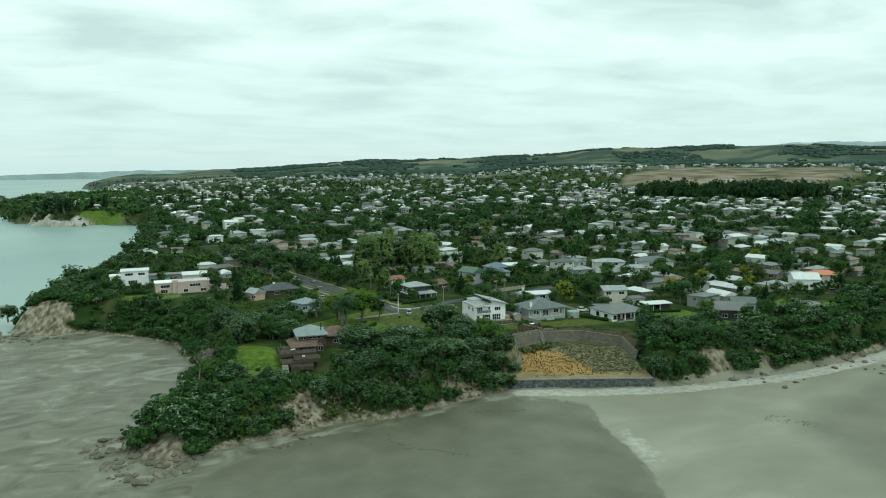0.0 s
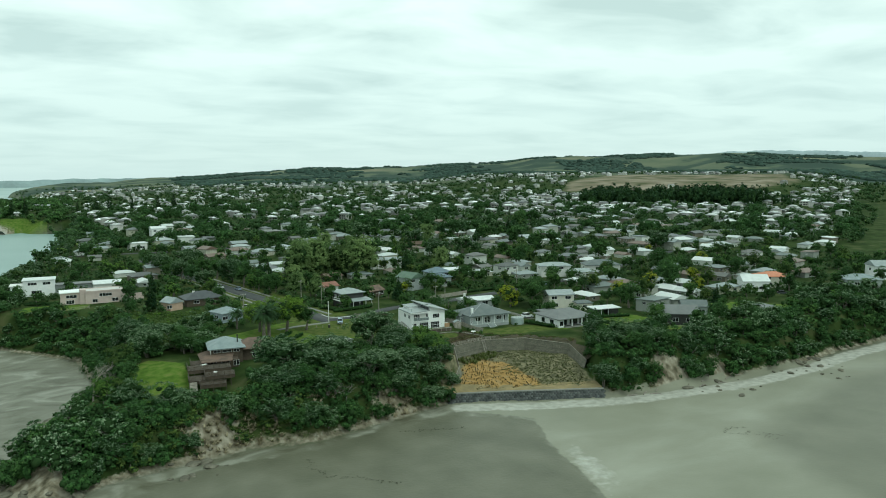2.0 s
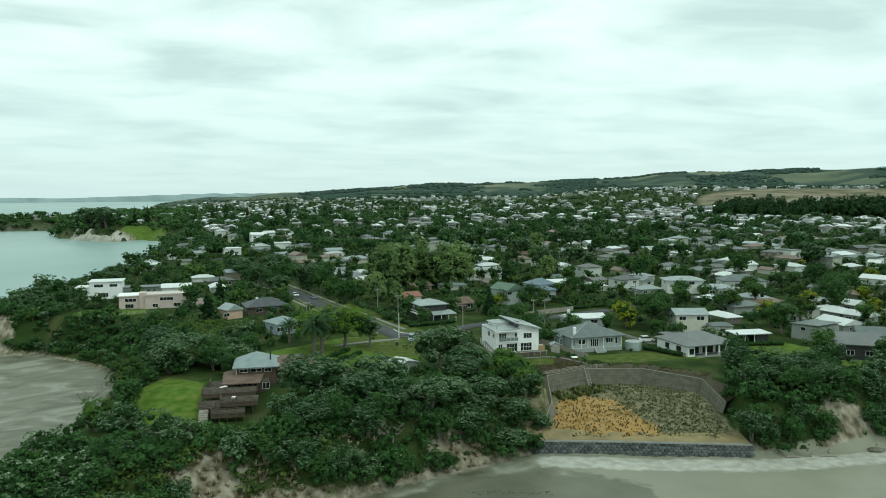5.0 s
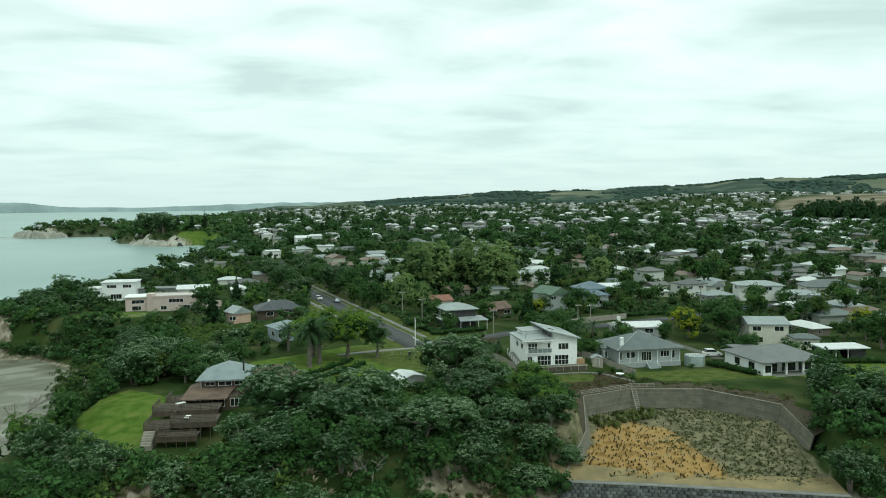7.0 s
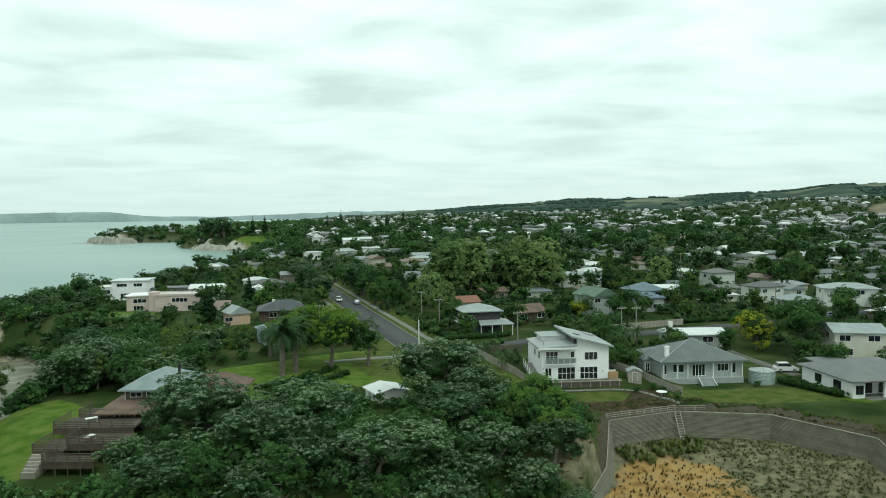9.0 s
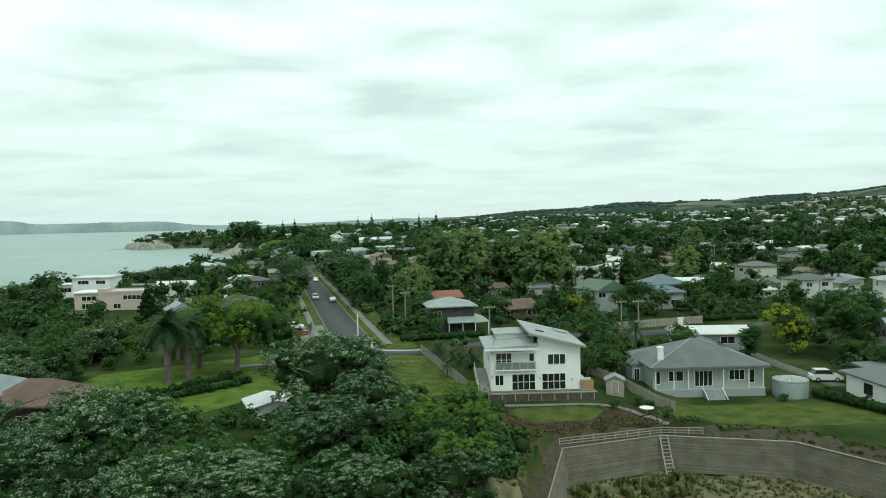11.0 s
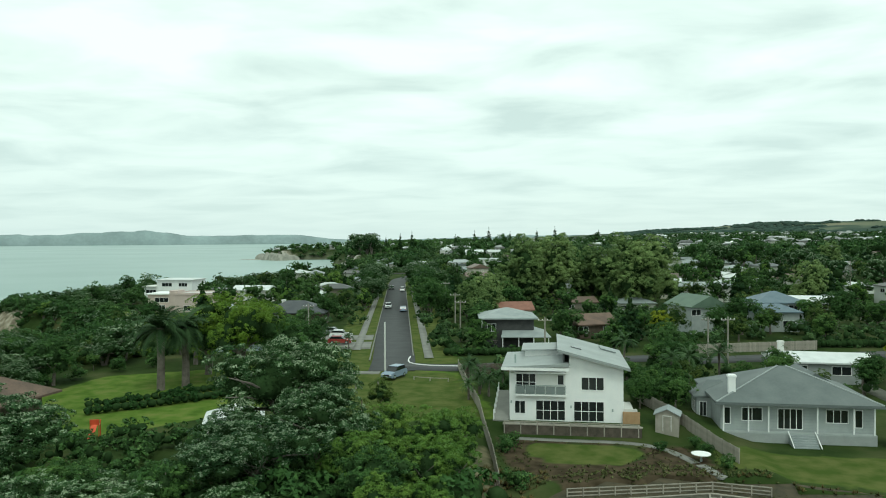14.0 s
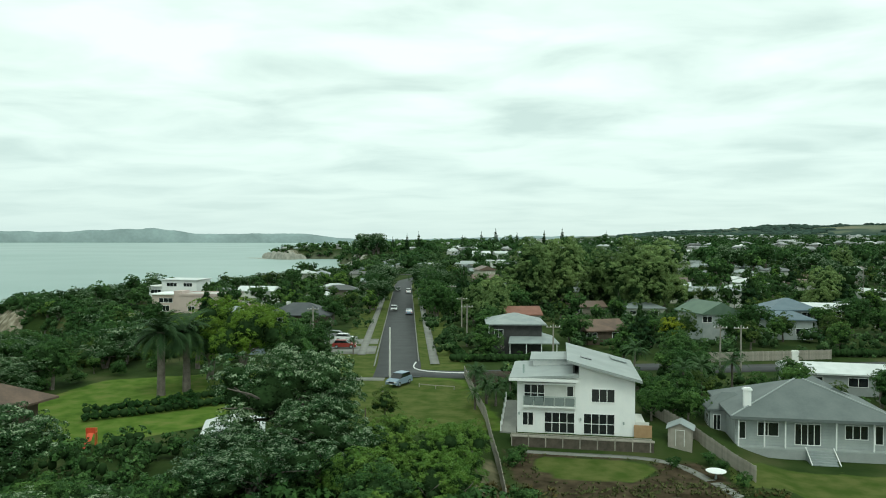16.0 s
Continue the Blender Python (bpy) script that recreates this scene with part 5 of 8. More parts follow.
    for x, y in zip(X[keep], Y[keep]):
        s = rng.uniform(7, 15)
        v, f = cores(rng, [(x, y, ground_z(x, y) + 1.5, s, s * 0.55)], 1.0, 7, 4)
        V.append(v)
        F.append(f + o)
        o += len(v)
        if len(V) >= 7000:
            break
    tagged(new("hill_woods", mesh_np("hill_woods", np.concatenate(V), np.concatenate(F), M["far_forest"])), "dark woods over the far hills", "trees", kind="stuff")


def coast_bush():
    """The dark band of trees that hangs over the cliffs."""
    rng, pr = np.random.RandomState(17), random.Random(17)
    pts = COAST[2:31]
    n = 0
    taken = []
    for (x0, y0), (x1, y1) in zip(pts, pts[1:]):
        ln = math.hypot(x1 - x0, y1 - y0)
        nx, ny = (y1 - y0) / ln, -(x1 - x0) / ln
        if not inside(COAST, np.array([(x0 + x1) / 2 + nx]), np.array([(y0 + y1) / 2 + ny]))[0]:
            nx, ny = -nx, -ny
        deep = 40 if x1 < -100 and y1 < 110 and y1 > -20 else 26
        dense = 1.15 if y1 < 300 else 3.0
        for _ in range(int(ln * deep / 26 / dense * 2.2)):
            t, off = rng.rand(), 2.0 + deep * rng.rand() ** 1.15
            x, y = x0 + (x1 - x0) * t + nx * off, y0 + (y1 - y0) * t + ny * off
            d = shore(x, y)
            if d < 2.0 or not clear(x, y, 2) or open_ground(x, y, 1.5):
                continue
            if any((x - a) ** 2 + (y - b) ** 2 < c * c for a, b, c in BARE) or (-75 < x < -12 and d > 15) or inside(HILLSIDE, x, y) or (y > 330 and rng.rand() < 0.4):
                continue
            if any((x - a) ** 2 + (y - b) ** 2 < 3.1 ** 2 for a, b in taken):
                continue
            taken.append((x, y))
            key = rng.choice(["cliff", "broad", "bush", "mid", "scrub"], p=[0.50, 0.26, 0.12, 0.09, 0.03])
            cap = 1.0 if d > 4 else 0.8
            if -116 < x < -84 and 34 < y < 104:
                cap *= 0.62
            if y > 215 or (x < -116 and y > 20):
                cap *= 0.65
            if -31 < x < -10 and y < 0 and key != "scrub":
                key, cap = "bush", 0.9
            if (y > 30 or x > 60 or x < -105) and key + "_far" in TREES:
                key = key + "_far"
            plant(key, x, y, rng.uniform(0.6, 1.0) * cap, squash=rng.uniform(0.75, 1.05), rng=pr)
            n += 1
    spots = []
    for _ in range(16000):
        k = rng.randint(len(pts) - 8)
        t, off = rng.rand(), rng.uniform(0.8, 20)
        (x0, y0), (x1, y1) = pts[k], pts[k + 1]
        ln = math.hypot(x1 - x0, y1 - y0)
        if rng.rand() > ln / 60:
            continue
        side = rng.choice([-1, 1])
        x, y = x0 + (x1 - x0) * t + side * off * (y1 - y0) / ln, y0 + (y1 - y0) * t - side * off * (x1 - x0) / ln
        d = shore(x, y)
        if not 0.8 < d < 20 or open_ground(x, y, 0.6) or not clear(x, y, 0.5) or any((x - a) ** 2 + (y - b) ** 2 < c * c for a, b, c in BARE):
            continue
        spots.append((x, y))
        if len(spots) >= 1100:
            break
    crowd(rng, spots, "cliff_scrub", "dark scrub that clothes the coastal cliffs", "leaf_dark", 1.2, 2.6, 13, 26, 3, leaf=0.10)
    return n



# ---- the white house and its garden ----


def rail(name, pts, h, material, label, post_gap=1.8, rails=(0.35, 0.75), boards=False, category="fence", gap=0.16, width=0.13, z=None):
    """A fence along points: posts, rails and, if it is close-boarded, boards, all parts of its own."""
    x0, y0 = pts[0]
    base = ground_z(x0, y0) if z is None else z
    e = empty(name, x0, y0, base)
    post_me = bpy.data.meshes.new("post")
    bm = boxes((-0.05, 0.05, -0.05, 0.05, -0.4, h))
    bm.to_mesh(post_me)
    bm.free()
    post_me.materials.append(M[material])
    board_me = bpy.data.meshes.new("board")
    bm = boxes((-width / 2, width / 2, -0.012, 0.012, 0.03, h - 0.05))
    bm.to_mesh(board_me)
    bm.free()
    board_me.materials.append(M[material])
    for (ax, ay), (bx, by) in zip(pts, pts[1:]):
        ln = math.hypot(bx - ax, by - ay)
        ang = math.degrees(math.atan2(by - ay, bx - ax))
        za, zb = (ground_z(ax, ay), ground_z(bx, by)) if z is None else (z, z)
        n = max(1, round(ln / post_gap))
        for k in range(n + 1):
            t = k / n
            share("post", post_me, e, pose(ax + (bx - ax) * t - x0, ay + (by - ay) * t - y0, za + (zb - za) * t - base, 0, 0, ang))
        for f in rails:
            bm = bmesh.new()
            v = box(bm, 0, ln, 0.05, 0.09, h * f - 0.045, h * f + 0.045)
            for q in v:
                q.co.z += (zb - za) * q.co.x / ln
            o = part("rail", bm, M[material], e)
            o.matrix_basis = pose(ax - x0, ay - y0, za - base, 0, 0, ang)
        if boards:
            m = int(ln / gap)
            for k in range(m):
                t = (k + 0.5) / m
                share("board", board_me, e, pose(ax + (bx - ax) * t - x0, ay + (by - ay) * t - y0, za + (zb - za) * t - base, 0, 0, ang) @ pose(0, -0.03, 0.012 * (k % 3)))
    return tagged(e, label, category)


def white_house():
    e = empty("house", -6.1, 0.0, 0.0, 0.5)
    part("wall", prism([(-6.1, -1.2), (6.1, -1.2), (6.1, 5.75), (0.35, 7.3), (0.35, 6.05), (-6.1, 5.65)], 0.0, 11.5), M["white"], e)
    low = part("roof", slab([(-6.9, -0.9, 5.95), (0.3, -0.9, 6.4), (0.3, 9.5, 6.4), (-6.9, 9.5, 5.95)], 0.3), M["zincroof"], e, "grey low-pitched steel roof")
    part("roof", slab([(-0.9, -0.9, 7.95), (6.75, -0.9, 6.0), (6.75, 12.3, 6.0), (-0.9, 12.3, 7.95)], 0.3), M["zincroof"], e, "grey raised steel roof sloping away")
    part("fascia", boxes((-6.95, 0.32, -0.98, -0.9, 5.6, 5.9)), M["white"], e)
    part("clerestory", boxes((-0.25, -0.12, 0.2, 11.4, 6.35, 7.35)), M["glass"], e)
    part("upper_storey", boxes((-4.6, 0.1, 5.8, 10.6, 5.9, 6.75)), M["white"], e)
    part("upper_roof", slab([(-5.0, 5.4, 6.9), (0.0, 5.4, 7.05), (0.0, 11.0, 7.05), (-5.0, 11.0, 6.9)], 0.16), M["zincroof"], e)
    part("flue", boxes((-5.6, -5.4, 1.2, 1.4, 5.9, 7.0)), M["steel"], e)
    part("skylight", slab([(0.6, 3.4, 7.66), (1.8, 3.4, 7.36), (1.8, 4.2, 7.36), (0.6, 4.2, 7.66)], 0.08), M["glass"], e)
    part("roof_vent", slab([(4.2, 8.2, 6.8), (6.0, 8.2, 6.35), (6.0, 11.0, 6.35), (4.2, 11.0, 6.8)], 0.08), M["lightroof"], e)
    # off-white sheet on the wall paints in the balcony's shade, behind a glass rail
    part("balcony_back", boxes((-5.4, -0.05, -0.035, -0.01, 2.95, 5.2)), M["offwhite"], e, "off-white sheet that paints shade into the balcony back")
    part("balcony_soffit", boxes((-5.5, 0.05, -0.5, 0.0, 5.2, 5.36)), M["white"], e)
    part("balcony_floor", boxes((-5.5, 0.05, -0.5, 0.0, 2.78, 2.94)), M["white"], e)
    part("balcony_rail", boxes(*[(-5.45 + k * 1.08, -5.40 + k * 1.08, -0.5, -0.45, 2.94, 3.95) for k in range(6)], (-5.45, 0.0, -0.5, -0.45, 3.9, 3.97)), M["steel"], e, "slim steel balcony rail")
    for k in range(5):
        part("rail_glass", boxes((-5.36 + k * 1.08, -4.42 + k * 1.08, -0.485, -0.47, 3.0, 3.85)), M["tintglass"], e)
    for x, z, w, hh, p, b in ((-4.3, 4.2, 2.2, 1.9, 3, 1), (-0.55, 4.5, 0.75, 1.15, 1, 0), (2.85, 4.15, 2.45, 1.45, 3, 0), (-4.95, 1.45, 1.2, 1.45, 2, 0), (-1.65, 1.15, 3.2, 2.2, 4, 1), (2.45, 1.15, 3.25, 2.2, 4, 1)):
        window(e, x, z, w, hh, -0.03 if z > 2.9 and x < 0 else 0.0, 0, p, "white", b)
    for x, z in ((-5.9, 2.0), (0.55, 1.6), (4.95, 1.35)):
        part("wall_lamp", boxes((x - 0.08, x + 0.08, -0.12, 0.0, z - 0.14, z + 0.14)), M["steel"], e)
    for y in (2.0, 5.5):
        window(e, y, 4.2, 1.4, 1.3, -6.1, 90, 2)
        window(e, -y, 4.2, 1.4, 1.3, -6.1, 270, 2)
    part("side_deck", boxes((6.1, 7.6, 0.6, 8.0, 0.35, 0.55), (6.1, 7.6, 0.5, 0.62, -0.6, 1.4)), M["offwhite"], e)
    part("timber_screen", boxes((6.0, 7.8, -0.25, -0.1, -0.9, 1.25)), M["tanwood"], e, "new tan timber screen")
    part("ramp", slab([(-7.9, -0.6, 0.1), (-6.2, -0.6, 0.1), (-6.2, 8.0, 1.6), (-7.9, 8.0, 1.6)], 0.4), M["concrete"], e, "sloping concrete side ramp")
    for k in range(6):
        part("ramp_post", boxes((-7.85, -7.75, -0.5 + 1.6 * k, -0.4 + 1.6 * k, 0.1 + 0.28 * k, 1.2 + 0.28 * k)), M["white"], e)
    return tagged(e, "white two-storey modern house with split pale steel roofs", "house")


M["tintglass"] = mat("smoky_rail_glass", (0.16, 0.19, 0.185), (0.20, 0.23, 0.225), 1.0, 0.1, spec=0.6)
M["tanwood"] = mat("new_tan_timber", (0.30, 0.19, 0.095), (0.40, 0.26, 0.14), 1.5, 0.8)
white_house()
plinth = empty("garden_wall", -5.5, -1.7, -1.0)
part("wall", boxes((-7.2, 7.2, -0.25, 0.25, -0.8, 0.95)), M["deck"], plinth)
part("terrace_floor", boxes((-7.2, 7.2, 0.25, 1.66, 0.55, 0.9)), M["concrete"], plinth, "pale paved terrace")
part("capping", boxes((-7.3, 7.3, -0.32, 0.32, 0.96, 1.04)), M["palewood"], plinth)
for k in range(9):
    part("post", boxes((-7.2 + 1.75 * k, -7.08 + 1.75 * k, -0.3, -0.18, 0, 1.35)), M["palewood"], plinth)
part("rail", boxes((-7.2, 7.0, -0.28, -0.2, 1.27, 1.36)), M["palewood"], plinth)
tagged(plinth, "low brown retaining wall with a rail below the white house", "garden wall")

rail("fence", [(-21.9, 30), (-18.6, 15), (-16.0, 4), (-14.6, -4), (-13.0, -12), (-11.9, -19)], 1.55, "palewood", "silvered close-boarded timber fence beside the reserve", boards=True)
rail("fence", [(-20.6, 25.5), (-15.5, 26.2), (-10.5, 26.6)], 1.7, "brownfence", "brown close-boarded fence behind the white house", boards=True)
rail("fence", [(2.6, 11), (5.6, 1.0), (8.8, -6.0), (9.6, -9.5)], 1.5, "palewood", "silvered timber fence between the two gardens", boards=True)
rail("fence", [(15.5, 50.6), (26, 53.6), (38, 57)], 1.7, "palewood", "long grey timber fence along the side street", boards=True, gap=0.3, width=0.28)
rail("fence", [(-6.2, -18.2), (0.5, -16.4), (6.2, -14.8), (10.8, -15.6)], 0.95, "palewood", "timber post and rail fence above the retaining wall", 1.5, (0.3, 0.62, 0.95), z=-2.12)
rail("fence", [(-11.9, -19), (-12.0, -24), (-12.4, -30)], 1.3, "brownfence", "brown timber fence down the bank beside the slope", boards=True, gap=0.3, width=0.28)
rail("fence", [(-27.0, 21.0), (-24.6, 20.4), (-22.0, 20.2)], 0.5, "palewood", "low timber barrier on the grass reserve", 2.4, (0.85,))
rail("fence", [(-30, 4), (-25, -14), (-20, -31)], 0.9, "brownfence", "worn timber rail down the bank", 1.6, (0.8,))
rail("fence", [(-130, 94), (-118, 93), (-109, 96)], 1.2, "palewood", "pale timber fence above the terraced lawn", 1.8, (0.3, 0.6, 0.9))
rail("fence", [(62, -17), (72, -30), (80, -36)], 0.9, "palewood", "pale post and rail fence on the lawn edge", 2.0, (0.5, 0.95))


def garden_shed(x, y):
    e = empty("garden_shed", x, y, ground_z(x, y) - 0.2, -12, 0.84)
    part("wall", prism([(-1.4, -0.9), (1.4, -0.9), (1.4, 1.9), (0, 2.55), (-1.4, 1.9)], -1.2, 1.4), M["palewood"], e)
    for s in (-1, 1):
        part("roof", slab([(0, -1.4, 2.68), (s * 1.65, -1.4, 1.9), (s * 1.65, 1.6, 1.9), (0, 1.6, 2.68)][::s], 0.07), M["lightroof"], e)
    part("door", boxes((-0.45, 0.45, -1.24, -1.2, -0.1, 1.75)), M["palewood"], e)
    part("door_frame", boxes((-0.53, -0.45, -1.25, -1.2, -0.1, 1.83), (0.45, 0.53, -1.25, -1.2, -0.1, 1.83), (-0.45, 0.45, -1.25, -1.2, 1.75, 1.83)), M["offwhite"], e)
    tagged(e, "small weathered timber garden shed with a pale roof", "shed")


garden_shed(4.5, -0.5)


def round_table(x, y):
    e = empty("garden_table", x, y, ground_z(x, y))
    bm = bmesh.new()
    tube(bm, [(0, 0, 0.70), (0, 0, 0.76)], [0.9, 0.9], 20)
    part("tabletop", bm, M["white"], e)
    bm = bmesh.new()
    tube(bm, [(0, 0, 0), (0, 0, 0.70)], [0.12, 0.09], 8)
    part("pedestal", bm, M["steel"], e)
    tagged(e, "round white garden table on a pedestal", "table")


round_table(6.4, -8.6)
for k in range(7):
    st = obj("stepping_stone", boxes((-0.5, 0.5, -0.3, 0.3, -0.1, 0.05)), M["concrete"])
    x, y = 6.2 + 0.28 * k, -10.2 - 0.75 * k
    st.matrix_basis = pose(x, y, ground_z(x, y) + 0.03, 0, 0, 20 + 6 * k)
    tagged(st, "pale stone step in the planted bank", "stone", "garden steps")

# ---- the grey bungalow ----


def bungalow():
    e = empty("house", 17.7, 0.9, -1.8, 0)
    w, d, h = 15.2, 11.0, 4.4
    part("wall", boxes((-w / 2, w / 2, 0.0, d, 1.3, h - 0.2), (-9.2, -w / 2, 4.6, 7.8, 0.0, h - 0.6)), M["greywall"], e)
    part("base", boxes((-w / 2, w / 2, -0.03, d, -0.6, 1.3)), M["greybase"], e, "darker grey boarded base")
    for k in range(8):
        part("weatherboard", boxes((-w / 2 - 0.01, w / 2 + 0.01, -0.022, 0.0, 1.34 + 0.31 * k, 1.36 + 0.31 * k)), M["greybase"], e)
    bm = hip_roof(w, d + 0.4, h, 2.9, 0.65, 0.8)
    r = part("roof", bm, M["greyroof"], e, "grey corrugated hipped roof")
    r.matrix_basis = pose(0, d / 2 - 0.2, 0)
    for sx, tx in ((-1, -0.4), (1, 0.4)):
        bm = bmesh.new()
        tube(bm, [(sx * (w / 2 + 0.6), -0.98, h + 0.03), (tx, d / 2 - 0.2, h + 2.93)], [0.09, 0.09], 5)
        part("hip_capping", bm, M["zincroof"], e)
    wing = part("wing_roof", hip_roof(4.6, 3.2, h - 0.5, 1.5, 0.3), M["greyroof"], e)
    wing.matrix_basis = pose(-7.0, 6.2, 0)
    part("rear_roof", prism([(0.4, h - 0.1), (7.6, h - 0.1), (4.0, h + 1.9)], 6.5, 13.5), M["greyroof"], e)
    part("rear_wing", boxes((0.9, 7.1, d, 13.0, -0.5, h - 0.12)), M["greywall"], e)
    part("fascia", boxes((-w / 2 - 0.68, w / 2 + 0.68, -1.08, -1.0, h - 0.30, h - 0.16)), M["greyroof"], e)
    for x in (-7.4, -4.9, -2.9, 1.9, 5.4, 7.4):
        part("verandah_post", boxes((x - 0.06, x + 0.06, -0.72, -0.6, 1.3, h - 0.22)), M["white"], e)
    part("verandah_floor", boxes((-w / 2, w / 2, -0.8, -0.03, 1.16, 1.3)), M["greywall"], e)
    part("verandah_skirt", boxes((-w / 2, w / 2, -0.8, -0.72, -0.5, 1.16)), M["greybase"], e)
    for x, z, ww, hh, p in ((-4.4, 3.0, 2.1, 1.45, 2), (-0.6, 2.6, 2.5, 2.2, 4), (4.0, 3.0, 2.2, 1.45, 3), (6.1, 2.8, 0.8, 1.9, 1), (-6.9, 2.8, 0.7, 1.8, 1)):
        window(e, x, z, ww, hh, 0.0, 0, p)
    window(e, -8.5, 2.4, 0.8, 1.7, 4.6, 0, 2)
    window(e, -6.2, 2.4, 1.4, 1.3, -9.2, 270, 2)
    part("chimney", boxes((-6.6, -5.9, 0.6, 1.2, h - 0.2, 7.0), (-6.7, -5.8, 0.5, 1.3, 6.75, 6.9)), M["white"], e, "white rendered chimney")
    for k in range(7):
        part("step", boxes((0.3 - 1.25, 0.3 + 1.25, -0.8 - 0.3 * (k + 1), -0.8 - 0.3 * k, -0.3, 1.14 - 0.17 * k)), M["lightroof"], e, "pale timber step")
    for sx in (-1, 1):
        part("handrail", slab([(0.3 + sx * 1.32 - 0.04, -0.8, 1.55), (0.3 + sx * 1.32 + 0.04, -0.8, 1.55), (0.3 + sx * 1.32 + 0.04, -2.9, 0.4), (0.3 + sx * 1.32 - 0.04, -2.9, 0.4)], 0.1), M["white"], e)
    tagged(e, "pale grey weatherboard bungalow with hipped roof and verandah", "house")


M["greybase"] = mat("grey_base_boards", (0.27, 0.29, 0.285), (0.33, 0.35, 0.34), 1.2, 0.8)
bungalow()


def water_tank(x, y, z, r, h):
    e = empty("water_tank", x, y, z)
    bm = bmesh.new()
    tube(bm, [(0, 0, h * k / 20) for k in range(21)], [r * (1 + 0.014 * (k % 2)) for k in range(21)], 32)
    part("shell", bm, M["steel"], e)
    bm = bmesh.new()
    tube(bm, [(0, 0, h), (0, 0, h + 0.42)], [r * 1.03, 0.2], 32)
    part("lid", bm, M["lightroof"], e, "pale conical ribbed lid")
    for k in range(12):
        a = 2 * math.pi * k / 12
        bm = bmesh.new()
        tube(bm, [(r * 1.02 * math.cos(a), r * 1.02 * math.sin(a), h + 0.03), (0.2 * math.cos(a), 0.2 * math.sin(a), h + 0.45)], [0.04, 0.03], 4)
        part("rib", bm, M["offwhite"], e)
    tagged(e, "round grey-green corrugated steel water tank", "water tank")


water_tank(28.6, -0.2, -1.8, 2.25, 2.5)


def white_bungalow():
    e = empty("house", 44.6, -6.0, -1.7, 2)
    w, d, h = 15.0, 14.0, 3.1
    part("wall", boxes((-w / 2, w / 2, -d / 2 + 2.6, d / 2, -0.6, h - 0.2), (-w / 2, -w / 2 + 2.2, -d / 2, -d / 2 + 2.6, -0.6, h - 0.2)), M["white"], e)
    part("roof", hip_roof(w, d, h, 2.3, 0.75, 5.0), M["slateroof"], e, "dark grey hipped roof")
    part("patio", boxes((-w / 2 + 2.2, w / 2 + 1.5, -d / 2 - 1.6, -d / 2 + 2.6, -0.5, 0.12)), M["concrete"], e, "pale concrete patio")
    for x in (-1.6, 2.6, 6.9):
        part("porch_column", boxes((x - 0.2, x + 0.2, -d / 2, -d / 2 + 0.4, 0.12, h - 0.22)), M["white"], e)
    for x, ww, p in ((-3.6, 3.0, 3), (0.8, 3.4, 4), (5.0, 3.2, 4)):
        window(e, x, 1.35, ww, 2.2, -d / 2 + 2.6, 0, p, "darkwall")
    window(e, -6.3, 1.5, 1.4, 1.5, -d / 2, 0, 2, "darkwall")
    for x, ww in ((3.0, 2.0), (-2.2, 1.8)):
        window(e, x, 1.6, ww, 1.5, -w / 2, 270, 2, "darkwall")
    part("garage_wing", boxes((-3.5, 2.0, d / 2, d / 2 + 4.0, -0.6, 2.9)), M["brownwall"], e)
    part("garage_roof", flat_roof(6.0, 5.0, 2.85, 0.3, 0.2), M["slateroof"], e).matrix_basis = pose(-0.8, d / 2 + 1.9, 0)
    tagged(e, "white single-storey house with a dark grey hipped roof", "house")


white_bungalow()


def carport(x, y, z):
    e = empty("carport", x, y, z, -6)
    part("wall", boxes((-5, 5, 2.2, 2.5, -0.6, 2.4), (-5, -4.8, -2.2, 2.2, -0.6, 2.4), (4.8, 5, -2.2, 2.2, -0.6, 2.4), (1.2, 4.8, -2.2, -2.0, -0.6, 2.4)), M["darkwall"], e)
    part("roof", flat_roof(10.4, 5.2, 2.42, 0.5, 0.15), M["whiteroof"], e, "flat white roof")
    for sx in (-2.4, 0.6):
        part("post", boxes((sx - 0.09, sx + 0.09, -2.3, -2.1, -0.4, 2.4)), M["white"], e)
    tagged(e, "dark open carport with a flat white roof", "carport")


carport(66.5, -0.5, -1.4)

# ---- the timber house on the point ----


